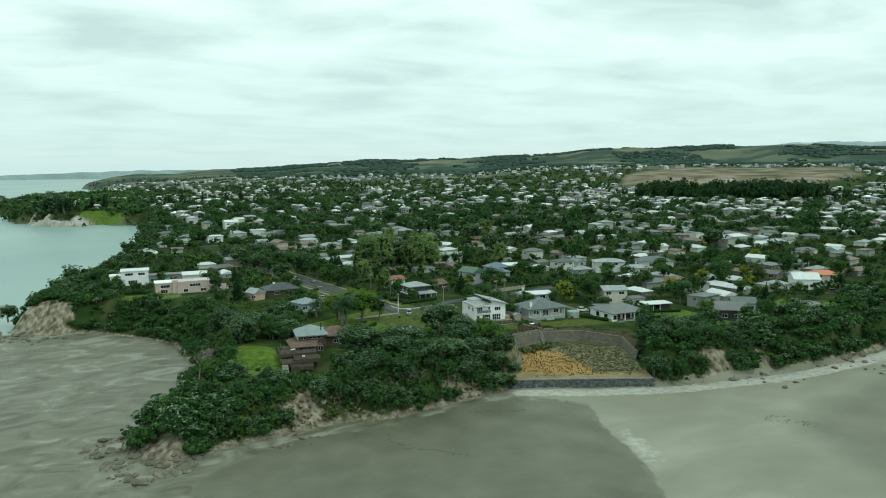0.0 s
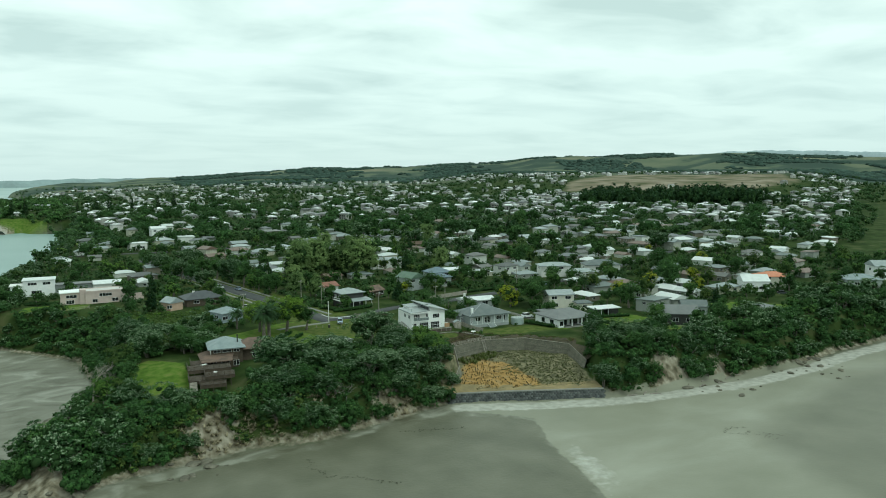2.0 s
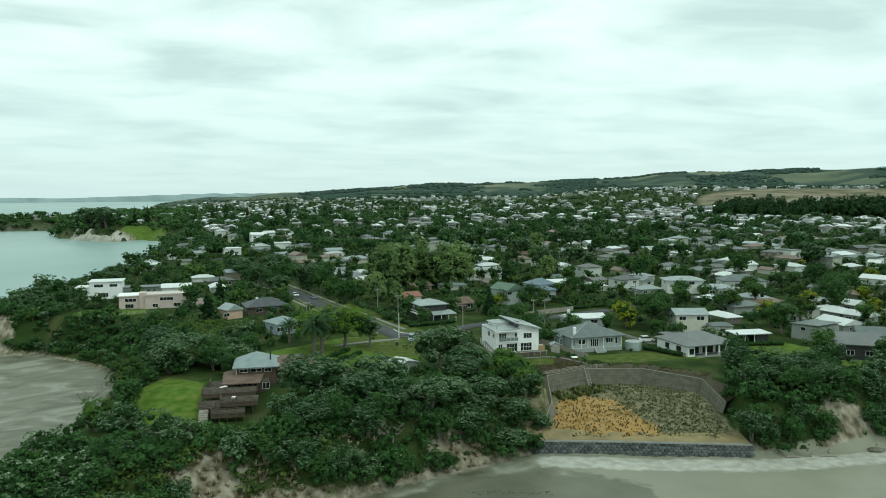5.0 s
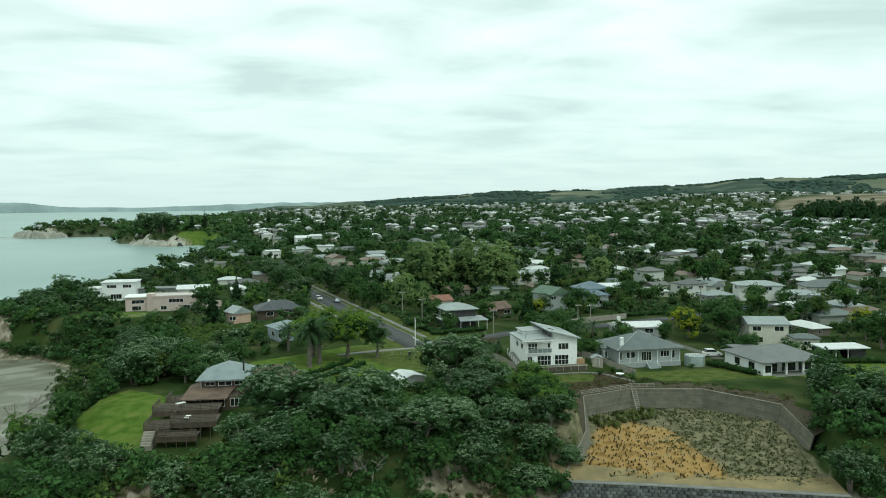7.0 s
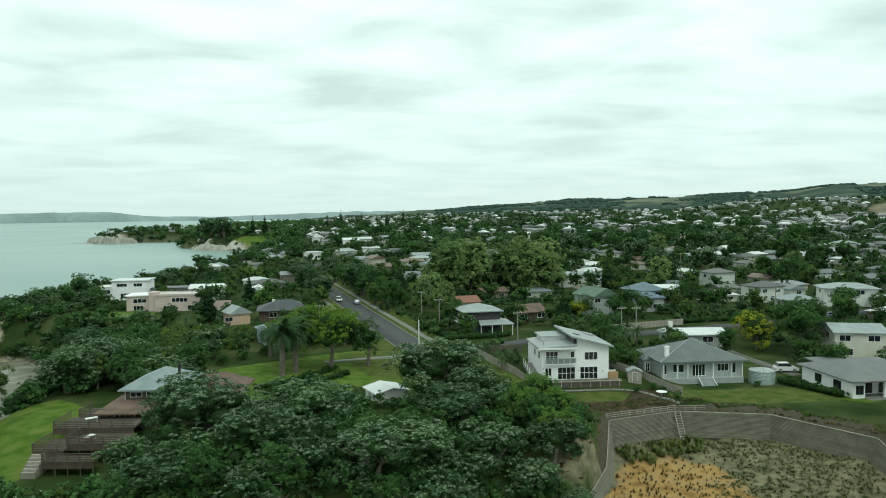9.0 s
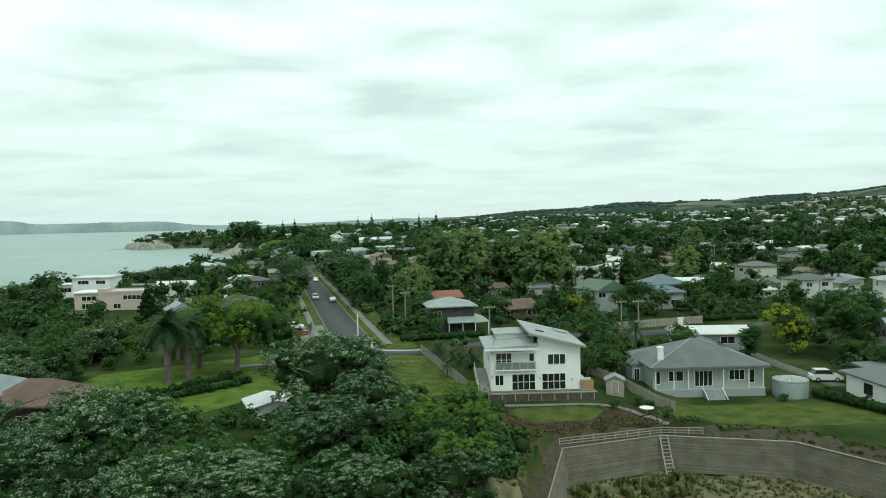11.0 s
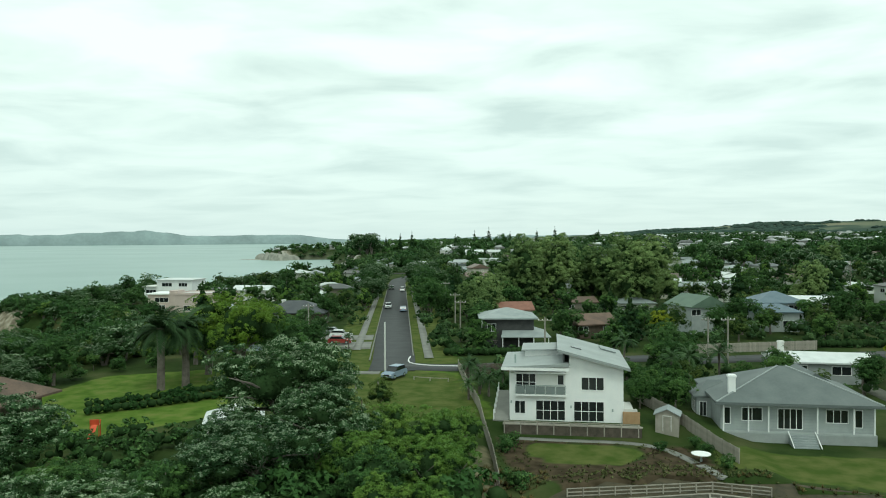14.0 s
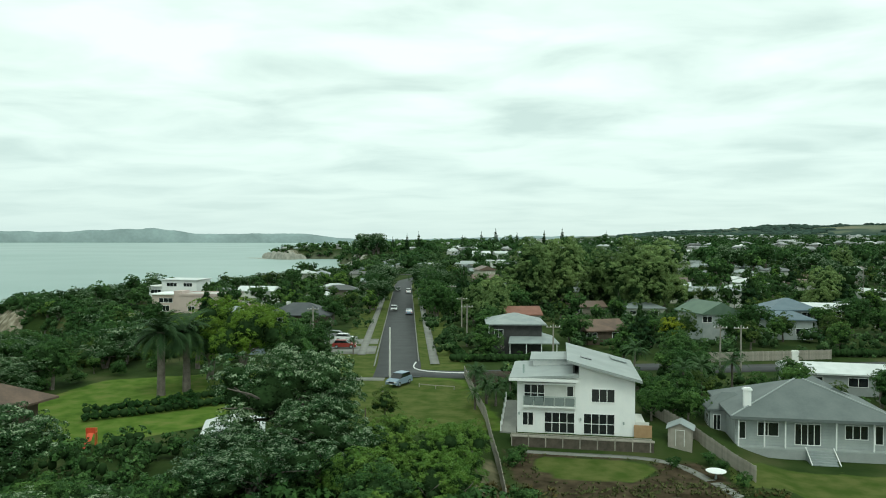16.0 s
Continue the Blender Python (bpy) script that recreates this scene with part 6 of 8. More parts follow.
def deck_house():
    e = empty("house", -71.5, -11.5, -1.0, -4)
    part("wall", boxes((-7.0, 1.5, -4.5, 4.5, -0.8, 5.0), (1.5, 8.5, -3.0, 4.0, -0.6, 3.9)), M["brownwall"], e)
    part("gable_wall", boxes((-7.05, -6.95, -4.6, 4.6, 3.4, 5.0)), M["offwhite"], e)
    r = part("roof", hip_roof(8.5, 9.0, 5.3, 2.3, 0.8, 1.6), M["bluegreyroof"], e, "grey-blue shingle roof with rusty patches")
    r.matrix_basis = pose(-2.75, 0, 0)
    r = part("rear_roof", hip_roof(8.6, 8.0, 4.4, 2.2, 0.7, 3.0), M["rustroof"], e, "rusty brown shingle roof")
    r.matrix_basis = pose(5.0, 0.6, 0)
    part("lower_roof", slab([(-8.6, -4.5, 3.7), (-1.0, -4.5, 3.7), (-1.8, -9.0, 2.8), (-9.8, -9.0, 2.8)], 0.2), M["rustroof"], e, "rusty brown lean-to roof")
    part("side_roof", slab([(-7.0, -4.5, 3.7), (-7.0, 2.0, 3.7), (-10.2, 2.0, 2.8), (-9.8, -9.0, 2.8)], 0.2), M["rustroof"], e)
    part("sun_room", boxes((-8.4, 0.0, -7.6, -4.5, 0.2, 2.75)), M["brownwall"], e)
    for x, ww in ((-6.6, 1.6), (-3.4, 2.2), (-0.6, 1.5)):
        window(e, x, 1.7, ww, 1.5, -7.6, 0, 2, "offwhite")
    for x, ww in ((-5.4, 1.8), (-2.7, 2.4), (-0.2, 1.6)):
        window(e, x, 4.45, ww, 0.8, -4.5, 0, 2, "offwhite")
    window(e, 3.0, 4.3, 1.8, 0.9, -7.0, 270, 2, "offwhite")
    window(e, 5.0, 2.4, 1.6, 1.2, -3.0, 0, 2, "offwhite")
    part("flue", boxes((0.2, 0.5, -2.4, -2.1, 6.0, 8.4)), M["rubber"], e)
    # stepped decks, each with posts, rails and a boarded skirt
    for x0, x1, y0, y1, z in ((-13.5, -2.5, -13.0, -7.6, 2.0), (-12.5, -8.4, -7.6, -3.0, 2.1), (-9.5, -2.0, -17.5, -13.0, 1.2), (-13.5, -9.5, -18.5, -13.0, 0.6), (-11.0, -4.5, -21.0, -18.5, 0.0)):
        deck = part("deck", boxes((x0, x1, y0, y1, z - 0.25, z - 0.03)), M["brownwall"], e, "weathered brown timber deck")
        for k in range(int((y1 - y0) / 0.3)):
            part("plank", boxes((x0, x1, y0 + 0.3 * k, y0 + 0.3 * k + 0.27, z - 0.03, z)), M["deck"], deck)
        for k in range(int((x1 - x0) / 1.6) + 1):
            part("deck_post", boxes((x0 + 1.6 * k, x0 + 0.1 + 1.6 * k, y0, y0 + 0.1, -3.2, z + 1.0)), M["deck"], e)
        for r in (0.25, 0.5, 0.75, 0.98):
            part("deck_rail", boxes((x0 - 0.02, x1, y0 - 0.02, y0 + 0.08, z + r - 0.05, z + r + 0.04)), M["brownwall" if r < 0.9 else "deck"], e)
            part("deck_rail", boxes((x0 - 0.02, x0 + 0.08, y0 + 0.08, y1, z + r - 0.05, z + r + 0.04)), M["brownwall" if r < 0.9 else "deck"], e)
        part("deck_skirt", boxes((x0, x1, y0 + 0.05, y0 + 0.12, z - 0.95, z - 0.25)), M["brownwall"], e)
    for k in range(6):
        part("step", boxes((-13.4, -11.6, -19.0 - 0.5 * k, -18.6 - 0.5 * k, -3.0, 0.3 - 0.3 * k)), M["palewood"], e, "pale timber step down to the lawn")
    tagged(e, "brown timber house on the point with stepped decks", "house")


M["bluegreyroof"] = mat("grey_blue_shingles", (0.17, 0.21, 0.215), (0.25, 0.29, 0.29), 0.5, 0.7, bump=0.25)
deck_house()
for x, y, rot, z in ((-81.5, -21.5, 30, 1.02), (-79.5, -27.5, 80, 0.22)):
    t = empty("deck_table", x, y, z, rot)
    part("tabletop", boxes((-0.8, 0.8, -0.4, 0.4, 0.68, 0.74)), M["offwhite"], t)
    for sx in (-1, 1):
        for sy in (-1, 1):
            part("leg", boxes((sx * 0.7 - 0.04, sx * 0.7 + 0.04, sy * 0.32 - 0.04, sy * 0.32 + 0.04, 0, 0.68)), M["palewood"], t)
    tagged(t, "pale outdoor table on the timber deck", "table")


def spa_pool(x, y):
    e = empty("spa_pool", x, y, ground_z(x, y), 10)
    part("tub", boxes((-1.5, 1.5, -1.1, 1.1, -0.2, 0.75)), M["darkwall"], e)
    part("cover", boxes((-1.58, 1.58, -1.18, 1.18, 0.76, 0.9)), M["slateroof"], e, "grey folding cover")
    tagged(e, "dark square spa pool with a grey cover", "spa pool")


spa_pool(-88.4, -36.0)


def shed_on_lawn():
    e = empty("shed", -39.9, -9.2, -0.7, 22)
    part("wall", prism([(-2.6, -0.6), (2.6, -0.6), (2.6, 2.3), (0, 2.85), (-2.6, 2.3)], -2.7, 2.7), M["offwhite"], e)
    for s in (-1, 1):
        part("roof", slab([(0, -3.0, 3.06), (s * 3.0, -3.0, 2.38), (s * 3.0, 3.0, 2.38), (0, 3.0, 3.06)][::s], 0.13), M["whiteroof"], e, "white low-pitched steel roof")
    window(e, 1.1, 1.45, 1.2, 1.0, -2.6, 270, 2, "white")
    d = part("door", boxes((-0.45, 0.45, -0.04, 0.0, -0.5, 1.6)), M["greywall"], e)
    d.matrix_basis = pose(0, 0, 0, 0, 0, 270) @ pose(-0.9, -2.6, 0.4)
    part("gutter", boxes((-3.08, -2.98, -2.95, 2.95, 2.2, 2.3)), M["offwhite"], e)
    tagged(e, "off-white shed with a white steel roof among trees", "shed")


shed_on_lawn()
slide = empty("play_slide", -53.2, -13.0, ground_z(-53.2, -13), 20)
part("chute", slab([(-0.35, 0.2, 1.7), (0.35, 0.2, 1.7), (0.35, -2.2, 0.3), (-0.35, -2.2, 0.3)], 0.12), M["orange"], slide)
part("tower", boxes((-0.6, -0.5, 0.2, 0.3, 0, 2.2), (0.5, 0.6, 0.2, 0.3, 0, 2.2), (-0.6, -0.5, 1.0, 1.1, 0, 2.2), (0.5, 0.6, 1.0, 1.1, 0, 2.2), (-0.6, 0.6, 0.2, 1.1, 1.6, 1.7), (-0.6, 0.6, 0.2, 0.26, 1.7, 2.4)), M["orange"], slide)
slide.scale = (0.75, 0.75, 0.75)
tagged(slide, "orange-red play slide on the lawn", "slide")

# ---- other houses that can be told apart ----
two = [("f", -3, 4.4, 2.2, 1.3), ("f", 2.6, 4.4, 2.4, 1.3), ("f", -2.6, 1.5, 2.4, 1.5), ("l", 0, 4.4, 2, 1.3), ("r", 0, 4.4, 2, 1.3)]
one = [("f", -3.2, 1.7, 2.2, 1.3), ("f", 2.4, 1.7, 2.6, 1.3), ("l", 0, 1.7, 2, 1.3), ("r", 0, 1.7, 2, 1.3)]


def dark_house():
    e = house(-16.2, 54.5, 8, 9.0, 8.5, 5.7, "dark timber two-storey house with pale hipped steel roof", "darkwall", "lightroof", "hip", 1.5, 0.75, windows=[("f", -3.0, 4.0, 1.6, 1.4), ("l", 1.5, 4.0, 1.8, 1.4), ("l", -2, 4.0, 1.6, 1.4)])
    p = part("porch_roof", slab([(-1.5, -7.2, 2.7), (7.2, -7.2, 2.7), (6.0, -3.8, 3.6), (-1.0, -3.8, 3.6)], 0.16), M["lightroof"], e, "pale lean-to porch roof")
    part("porch_roof", slab([(4.5, -4.2, 3.5), (7.2, -7.2, 2.7), (7.2, 3.0, 2.7), (4.5, 3.0, 3.5)], 0.16), M["lightroof"], e)
    for x in (-1.2, 1.6, 4.2, 6.8):
        part("porch_post", boxes((x - 0.07, x + 0.07, -7.0, -6.86, 0, 2.6)), M["white"], e)
    part("balcony", boxes((-5.6, -4.5, -4.25, 3.0, 2.6, 2.75), (-5.6, -5.5, -4.25, 3.0, 3.55, 3.65)), M["offwhite"], e)


dark_house()


def pink_house():
    e = house(-103.5, 111.5, 3, 14.0, 9.0, 5.0, "long pale pink house with flat roofs and parapets", "pink", "palegrey_flat", "flat", 0, 0.12, tilt=0.05, windows=[("f", 0.5, 3.5, 4.8, 1.3, 4), ("f", -3.5, 1.2, 2.0, 1.4), ("f", 4.0, 1.2, 2.4, 1.4)])
    part("parapet", boxes((-7.2, 7.2, -4.7, -4.5, 4.75, 5.35), (-7.2, 7.2, 4.5, 4.7, 4.75, 5.35), (-7.2, -7.0, -4.5, 4.5, 4.75, 5.35), (7.0, 7.2, -4.5, 4.5, 4.75, 5.35)), M["pink"], e)
    part("west_block", boxes((-16.0, -7.0, -2.0, 6.0, -1, 4.7)), M["pink"], e)
    part("west_roof", boxes((-16.4, -6.8, -2.5, 6.4, 4.7, 5.0)), M["white"], e)
    part("tower", boxes((-9.0, -6.6, -3.5, 1.0, -1, 5.9)), M["pink"], e)
    window(e, -12.0, 3.2, 4.0, 1.3, -2.0, 0, 3)
    window(e, -12.5, 1.0, 3.0, 1.6, -2.0, 0, 3)
    part("terrace_wall", boxes((7.0, 15.0, -5.0, -4.7, -1.0, 1.5)), M["pink"], e)
    part("terrace_wall", boxes((7.0, 15.0, 2.0, 2.3, -1.0, 2.2)), M["pink"], e)
    part("balustrade", boxes((7.0, 15.0, -5.0, -4.8, 2.0, 2.15), *[(7.1 + 0.8 * k, 7.25 + 0.8 * k, -5.0, -4.8, 1.5, 2.0) for k in range(10)]), M["pink"], e)


M["palegrey_flat"] = mat("pale_grey_flat_roof", (0.44, 0.42, 0.40), (0.54, 0.51, 0.48), 0.5, 0.8)
pink_house()
wl = house(-128.5, 144.0, 0, 12, 9, 7.0, "white flat-roofed two-storey house above the sea", "white", "whiteroof", "flat", 0, 0.5, tilt=0.1, windows=[("f", -2.5, 5.4, 3.5, 1.2, 3), ("f", 3.0, 5.4, 3.0, 1.2, 3), ("f", -1, 1.6, 4.0, 1.8, 4)])
part("west_wing", boxes((-11, -6, -3.5, 4.0, -1, 4.6)), M["white"], wl)
part("west_wing_roof", boxes((-11.5, -5.9, -4.1, 4.5, 4.6, 4.85)), M["offwhite"], wl)
window(wl, -8.6, 3.0, 3.6, 1.4, -3.5, 0, 3)
part("east_wing", boxes((6, 21, 0, 6.0, -1, 3.6)), M["greywall"], wl)
part("east_wing_roof", boxes((5.9, 21.5, -0.8, 6.6, 3.6, 3.85)), M["slateroof"], wl)
house(-101.5, 139.5, 4, 11, 8, 4.2, "pale house with a light shallow roof behind the pink house", "offwhite", "whiteroof", "gable", 1.2, 0.5, windows=one)
M["peach"] = mat("peach_render", (0.42, 0.29, 0.21), (0.50, 0.36, 0.27), 0.8, 0.8)
house(-80.0, 78, 30, 5.5, 6, 3.2, "small peach-walled house with a pale gabled roof", "peach", "lightroof", "gable", 1.8, 0.4, windows=one[:1])
M["charcoalroof"] = mat("charcoal_roof", (0.040, 0.045, 0.050), (0.068, 0.073, 0.078), 0.6, 0.6)
house(-68.0, 86, 8, 14, 10, 3.0, "low house with a broad charcoal roof", "brownwall", "charcoalroof", "hip", 2.4, 0.7, windows=one, chimney=(-3, 0, 5.6))
M["bluewall"] = mat("blue_grey_boards", (0.25, 0.30, 0.34), (0.32, 0.37, 0.41), 1.0, 0.7)
house(-64.5, 46.5, 24, 8, 8, 3.4, "blue-grey house with hipped roof above the park", "bluewall", "bluegreyroof", "hip", 1.7, 0.6, windows=one)
house(40.5, 92.5, 6, 10, 9, 5.6, "house with a slate blue hipped roof", "greywall", "blueroof", "hip", 2.2, 0.6, windows=two)
lo = house(38.0, 84.5, 6, 9, 6, 4.2, "low wing with a slate blue roof", "greywall", "blueroof", "hip", 1.5, 0.6, windows=one[:2])
house(48.5, 97, -4, 11, 8, 5.2, "dark-walled house with a broad low white roof", "brownwall", "whiteroof", "gable", 1.3, 0.6, windows=two)
house(22, 81.5, 24, 8, 9, 5.6, "timber house with a dull green gabled roof", "greywall", "greenroof", "gable", 2.2, 0.6, windows=two[:2])
house(31.0, 35.5, -4, 13, 7, 2.9, "low dark grey house with a white roof and chimney", "greybase", "whiteroof", "gable", 1.0, 0.45, windows=one, chimney=(-5, 0, 5.4))
house(60.5, 21.0, -16, 10, 9, 5.6, "cream two-storey house with a pale shallow roof", "cream", "lightroof", "gable", 1.4, 0.5, windows=two)
house(66.0, 12.0, -16, 6, 5, 2.9, "cream outbuilding with a grey roof", "cream", "greyroof", "hip", 0.9, 0.4, windows=[("f", 0, 1.6, 1.8, 1.1)])
house(-79.5, 310, 12, 11, 8, 4.6, "house with a flat white roof at the bend of the street", "offwhite", "whiteroof", "flat", 0, 0.5, tilt=0.1, windows=one)
house(-60, 392, 8, 11, 9, 6.2, "white two-storey house above the street", "white", "whiteroof", "gable", 1.6, 0.4, windows=two)
house(-16.5, 82, 14, 7, 6.5, 4.4, "house with a terracotta red hipped roof", "offwhite", "redroof", "gable", 1.5, 0.5, windows=one)
house(-0.5, 71, 24, 8, 7, 2.8, "brown-roofed bungalow half hidden by trees", "brownwall", "rustroof", "gable", 1.8, 0.5, windows=one)
house(40, 155, -6, 20, 8, 4.6, "long low house with a pale roof", "offwhite", "lightroof", "gable", 1.2, 0.5, windows=one)
house(26, 166, -6, 12, 8, 4.8, "house with a white roof among trees", "cream", "whiteroof", "gable", 1.6, 0.5, windows=one)
house(103, 87, -18, 15, 9, 5.6, "two-storey house with broad pale hipped roof", "offwhite", "lightroof", "hip", 1.4, 0.8, windows=two)
house(112, 76, -18, 13, 8, 3.2, "single-storey wing with a pale roof", "offwhite", "lightroof", "hip", 1.4, 0.6, windows=one)
house(136, 92, -20, 18, 11, 3.4, "large house with a grey hipped roof", "offwhite", "greyroof", "hip", 2.4, 0.6, windows=one)
house(80.5, -25.5, -34, 11, 8, 4.0, "dark barn-like house with a steep grey roof", "darkwall", "slateroof", "gable", 2.6, 0.4, windows=[("f", -2, 1.8, 2.0, 1.4), ("f", 2.5, 1.8, 2.0, 1.4)])
house(96, -16, -34, 9, 7, 3.4, "grey gabled house beside the barn", "greywall", "greyroof", "gable", 2.0, 0.4, windows=one[:2])
house(153, 7, -28, 11, 8, 4.6, "white house with a steep white gabled roof", "white", "whiteroof", "gable", 2.6, 0.4, windows=one)
M["orangeroof"] = mat("orange_tile_roof", (0.42, 0.16, 0.085), (0.52, 0.22, 0.13), 0.8, 0.7)
house(170, 12, -28, 13, 9, 5.0, "house with an orange tiled hipped roof", "cream", "orangeroof", "hip", 1.8, 0.5, windows=two)
house(205, -6, -30, 15, 10, 3.6, "house with a blue-grey hipped roof", "greywall", "bluegreyroof", "hip", 2.0, 0.6, windows=one)
house(238, 4, -30, 14, 10, 6.4, "large white two-storey house with grey roof", "white", "lightroof", "gable", 2.4, 0.5, windows=two)

# ---- cars ----


def car(x, y, rot, name, label, tall=1.5, paint=0):
    """A car with its nose along -y before it is turned."""
    e = empty(name, x, y, max(ground_z(x, y), -5) + 0.12, rot)
    w = 0.88
    hood, roof = 0.95 if tall > 1.55 else 0.85, tall
    side = [(-2.15, 0.32), (2.15, 0.32), (2.15, 0.75), (1.95, hood + 0.1), (1.2, hood + 0.12), (-0.95, hood + 0.06), (-2.0, hood - 0.12), (-2.2, 0.62)]
    bm = prism(side, -w, w)
    bmesh.ops.rotate(bm, cent=(0, 0, 0), matrix=Matrix.Rotation(math.pi / 2, 3, "Z"), verts=bm.verts)
    bmesh.ops.bevel(bm, geom=list(bm.edges), offset=0.06, segments=2, affect="EDGES")
    part("body", bm, PAINTS[paint], e, smooth=False)
    cab = [(-1.05, hood + 0.02), (1.9, hood + 0.02), (1.55, roof - 0.06), (-0.35, roof - 0.06)]
    bm = prism(cab, -w + 0.1, w - 0.1)
    bmesh.ops.rotate(bm, cent=(0, 0, 0), matrix=Matrix.Rotation(math.pi / 2, 3, "Z"), verts=bm.verts)
    part("glazing", bm, M["glass"], e, "dark tinted car windows")
    bm = boxes((-w + 0.14, w - 0.14, -0.38, 1.58, roof - 0.07, roof))
    bmesh.ops.bevel(bm, geom=list(bm.edges), offset=0.03, segments=1, affect="EDGES")
    part("roof_panel", bm, PAINTS[paint], e)
    for sx in (-1, 1):
        for sy in (-1.35, 1.35):
            bm = bmesh.new()
            tube(bm, [(sx * (w - 0.2), sy, 0.33), (sx * (w + 0.01), sy, 0.33)], [0.33, 0.33], 14)
            wh = part("wheel", bm, M["rubber"], e)
            bm = bmesh.new()
            tube(bm, [(sx * (w + 0.0), sy, 0.33), (sx * (w + 0.025), sy, 0.33)], [0.2, 0.2], 10)
            part("rim", bm, M["steel"], wh)
        part("headlight", boxes((sx * 0.62 - 0.17, sx * 0.62 + 0.17, -2.2, -2.1, 0.62, 0.76)), M["white"], e)
        part("tail_light", boxes((sx * 0.72 - 0.1, sx * 0.72 + 0.1, 2.1, 2.17, 0.65, 0.85)), M["orange"], e)
    part("grille", boxes((-0.42, 0.42, -2.235, -2.15, 0.5, 0.72)), M["rubber"], e)
    part("number_plate", boxes((-0.25, 0.25, -2.25, -2.2, 0.36, 0.48)), M["white"], e)
    tagged(e, label, "car")


PAINTS = [mat("silver_blue_car_paint", (0.20, 0.26, 0.34), (0.24, 0.30, 0.38), 2, 0.3), mat("white_car_paint", (0.70, 0.71, 0.71), (0.75, 0.75, 0.75), 2, 0.3), mat("red_car_paint", (0.22, 0.03, 0.025), (0.27, 0.045, 0.035), 2, 0.3),
          mat("dark_car_paint", (0.05, 0.055, 0.065), (0.08, 0.085, 0.095), 2, 0.3), mat("grey_car_paint", (0.24, 0.25, 0.26), (0.30, 0.31, 0.32), 2, 0.3)]
car(-30.0, 21.8, -18, "parked_car", "silver-blue people carrier parked at the street end", 1.68, 0)
car(*along(92, -2.0), 12, "parked_car", "white hatchback parked by the kerb", 1.5, 1)
car(*along(82, 2.2), 192, "parked_car", "silver hatchback parked by the kerb", 1.5, 0)
car(*along(22, -10), 100, "parked_car", "dark red hatchback on the driveway", 1.5, 2)
car(*along(31, -10.5), 96, "parked_car", "white estate car on the driveway", 1.5, 1)
car(*along(36, -12.5), 96, "parked_car", "grey saloon car on the driveway", 1.45, 4)
car(*along(168, -1.8), 12, "parked_car", "dark car parked up the street", 1.5, 3)
car(*along(158, 2.2), 192, "parked_car", "white van-like car parked up the street", 1.7, 1)
car(37.6, 7.5, 84, "parked_car", "white four-wheel-drive car beside the water tank", 1.75, 1)
car(83, 62, 70, "parked_car", "silver car on the side street", 1.5, 0)
car(156, -6, 40, "parked_car", "dark car on the lawn drive", 1.5, 3)

# ---- poles, posts and hedges ----


def power_pole(x, y, h, arm=True, material="pole", turn=12):
    e = empty("power_pole", x, y, ground_z(x, y), turn)
    bm = bmesh.new()
    tube(bm, [(0, 0, -0.4), (0, 0, h)], [0.16, 0.11], 8)
    part("shaft", bm, M[material], e)
    if arm:
        part("crossarm", boxes((-1.1, 1.1, -0.06, 0.06, h - 0.55, h - 0.42)), M["pole"], e)
        for k in (-1.0, -0.4, 0.4, 1.0):
            part("insulator", boxes((k - 0.05, k + 0.05, -0.05, 0.05, h - 0.42, h - 0.24)), M["white"], e)
    tagged(e, "plain pole of pale weathered timber with a crossarm" if arm else "slim white pole beside the street", "pole")


power_pole(-32.6, 27.0, 7.4, False, "offwhite")
for x, y, h in ((-9, 39.5, 7), (17.2, 44, 7.5), (19.4, 40, 8.2), (-25.5, 60, 8), (-29, 78, 8), (-36, 110, 8.5), (-46, 150, 8.5), (66, 62, 8.5), (83, 165, 11), (-56, 60, 7)):
    power_pole(x, y, h)
for x, y in ((-33.4, 13.6), (-37.5, 17.5), (-39.5, 18.2), (-31.2, 17)):
    b = obj("bollard", boxes((-0.09, 0.09, -0.09, 0.09, -0.2, 0.8)), M["pole"])
    b.matrix_basis = pose(x, y, ground_z(x, y))
    tagged(b, "short timber bollard on the grass", "bollard", "bollards on the reserve")
bin_ = empty("litter_bin", -35.5, 16.8, ground_z(-35.5, 16.8))
part("drum", boxes((-0.3, 0.3, -0.3, 0.3, 0, 0.95)), M["rubber"], bin_)
part("lid", boxes((-0.34, 0.34, -0.34, 0.34, 0.96, 1.05)), M["slateroof"], bin_)
tagged(bin_, "dark square litter bin on the reserve", "bin")


def hedge(pts, width, h, seed, label="clipped dark green garden hedge", material="hedge"):
    rng = np.random.RandomState(seed)
    P = ribbon(pts, 0.9)
    x0, y0 = pts[0]
    lobes = [(x - x0, y - y0, ground_z(x, y) + h * 0.5, width * 0.6, h * 0.52) for x, y in P]
    e = empty("hedge", x0, y0, 0)
    o = new("leaves", crown_mesh(rng, lobes, material, len(P) * 11, 0.3, 14, 0.13, 0.86, 8, 5, name="leaves"))
    o.parent = e
    tagged(e, label, "hedge")


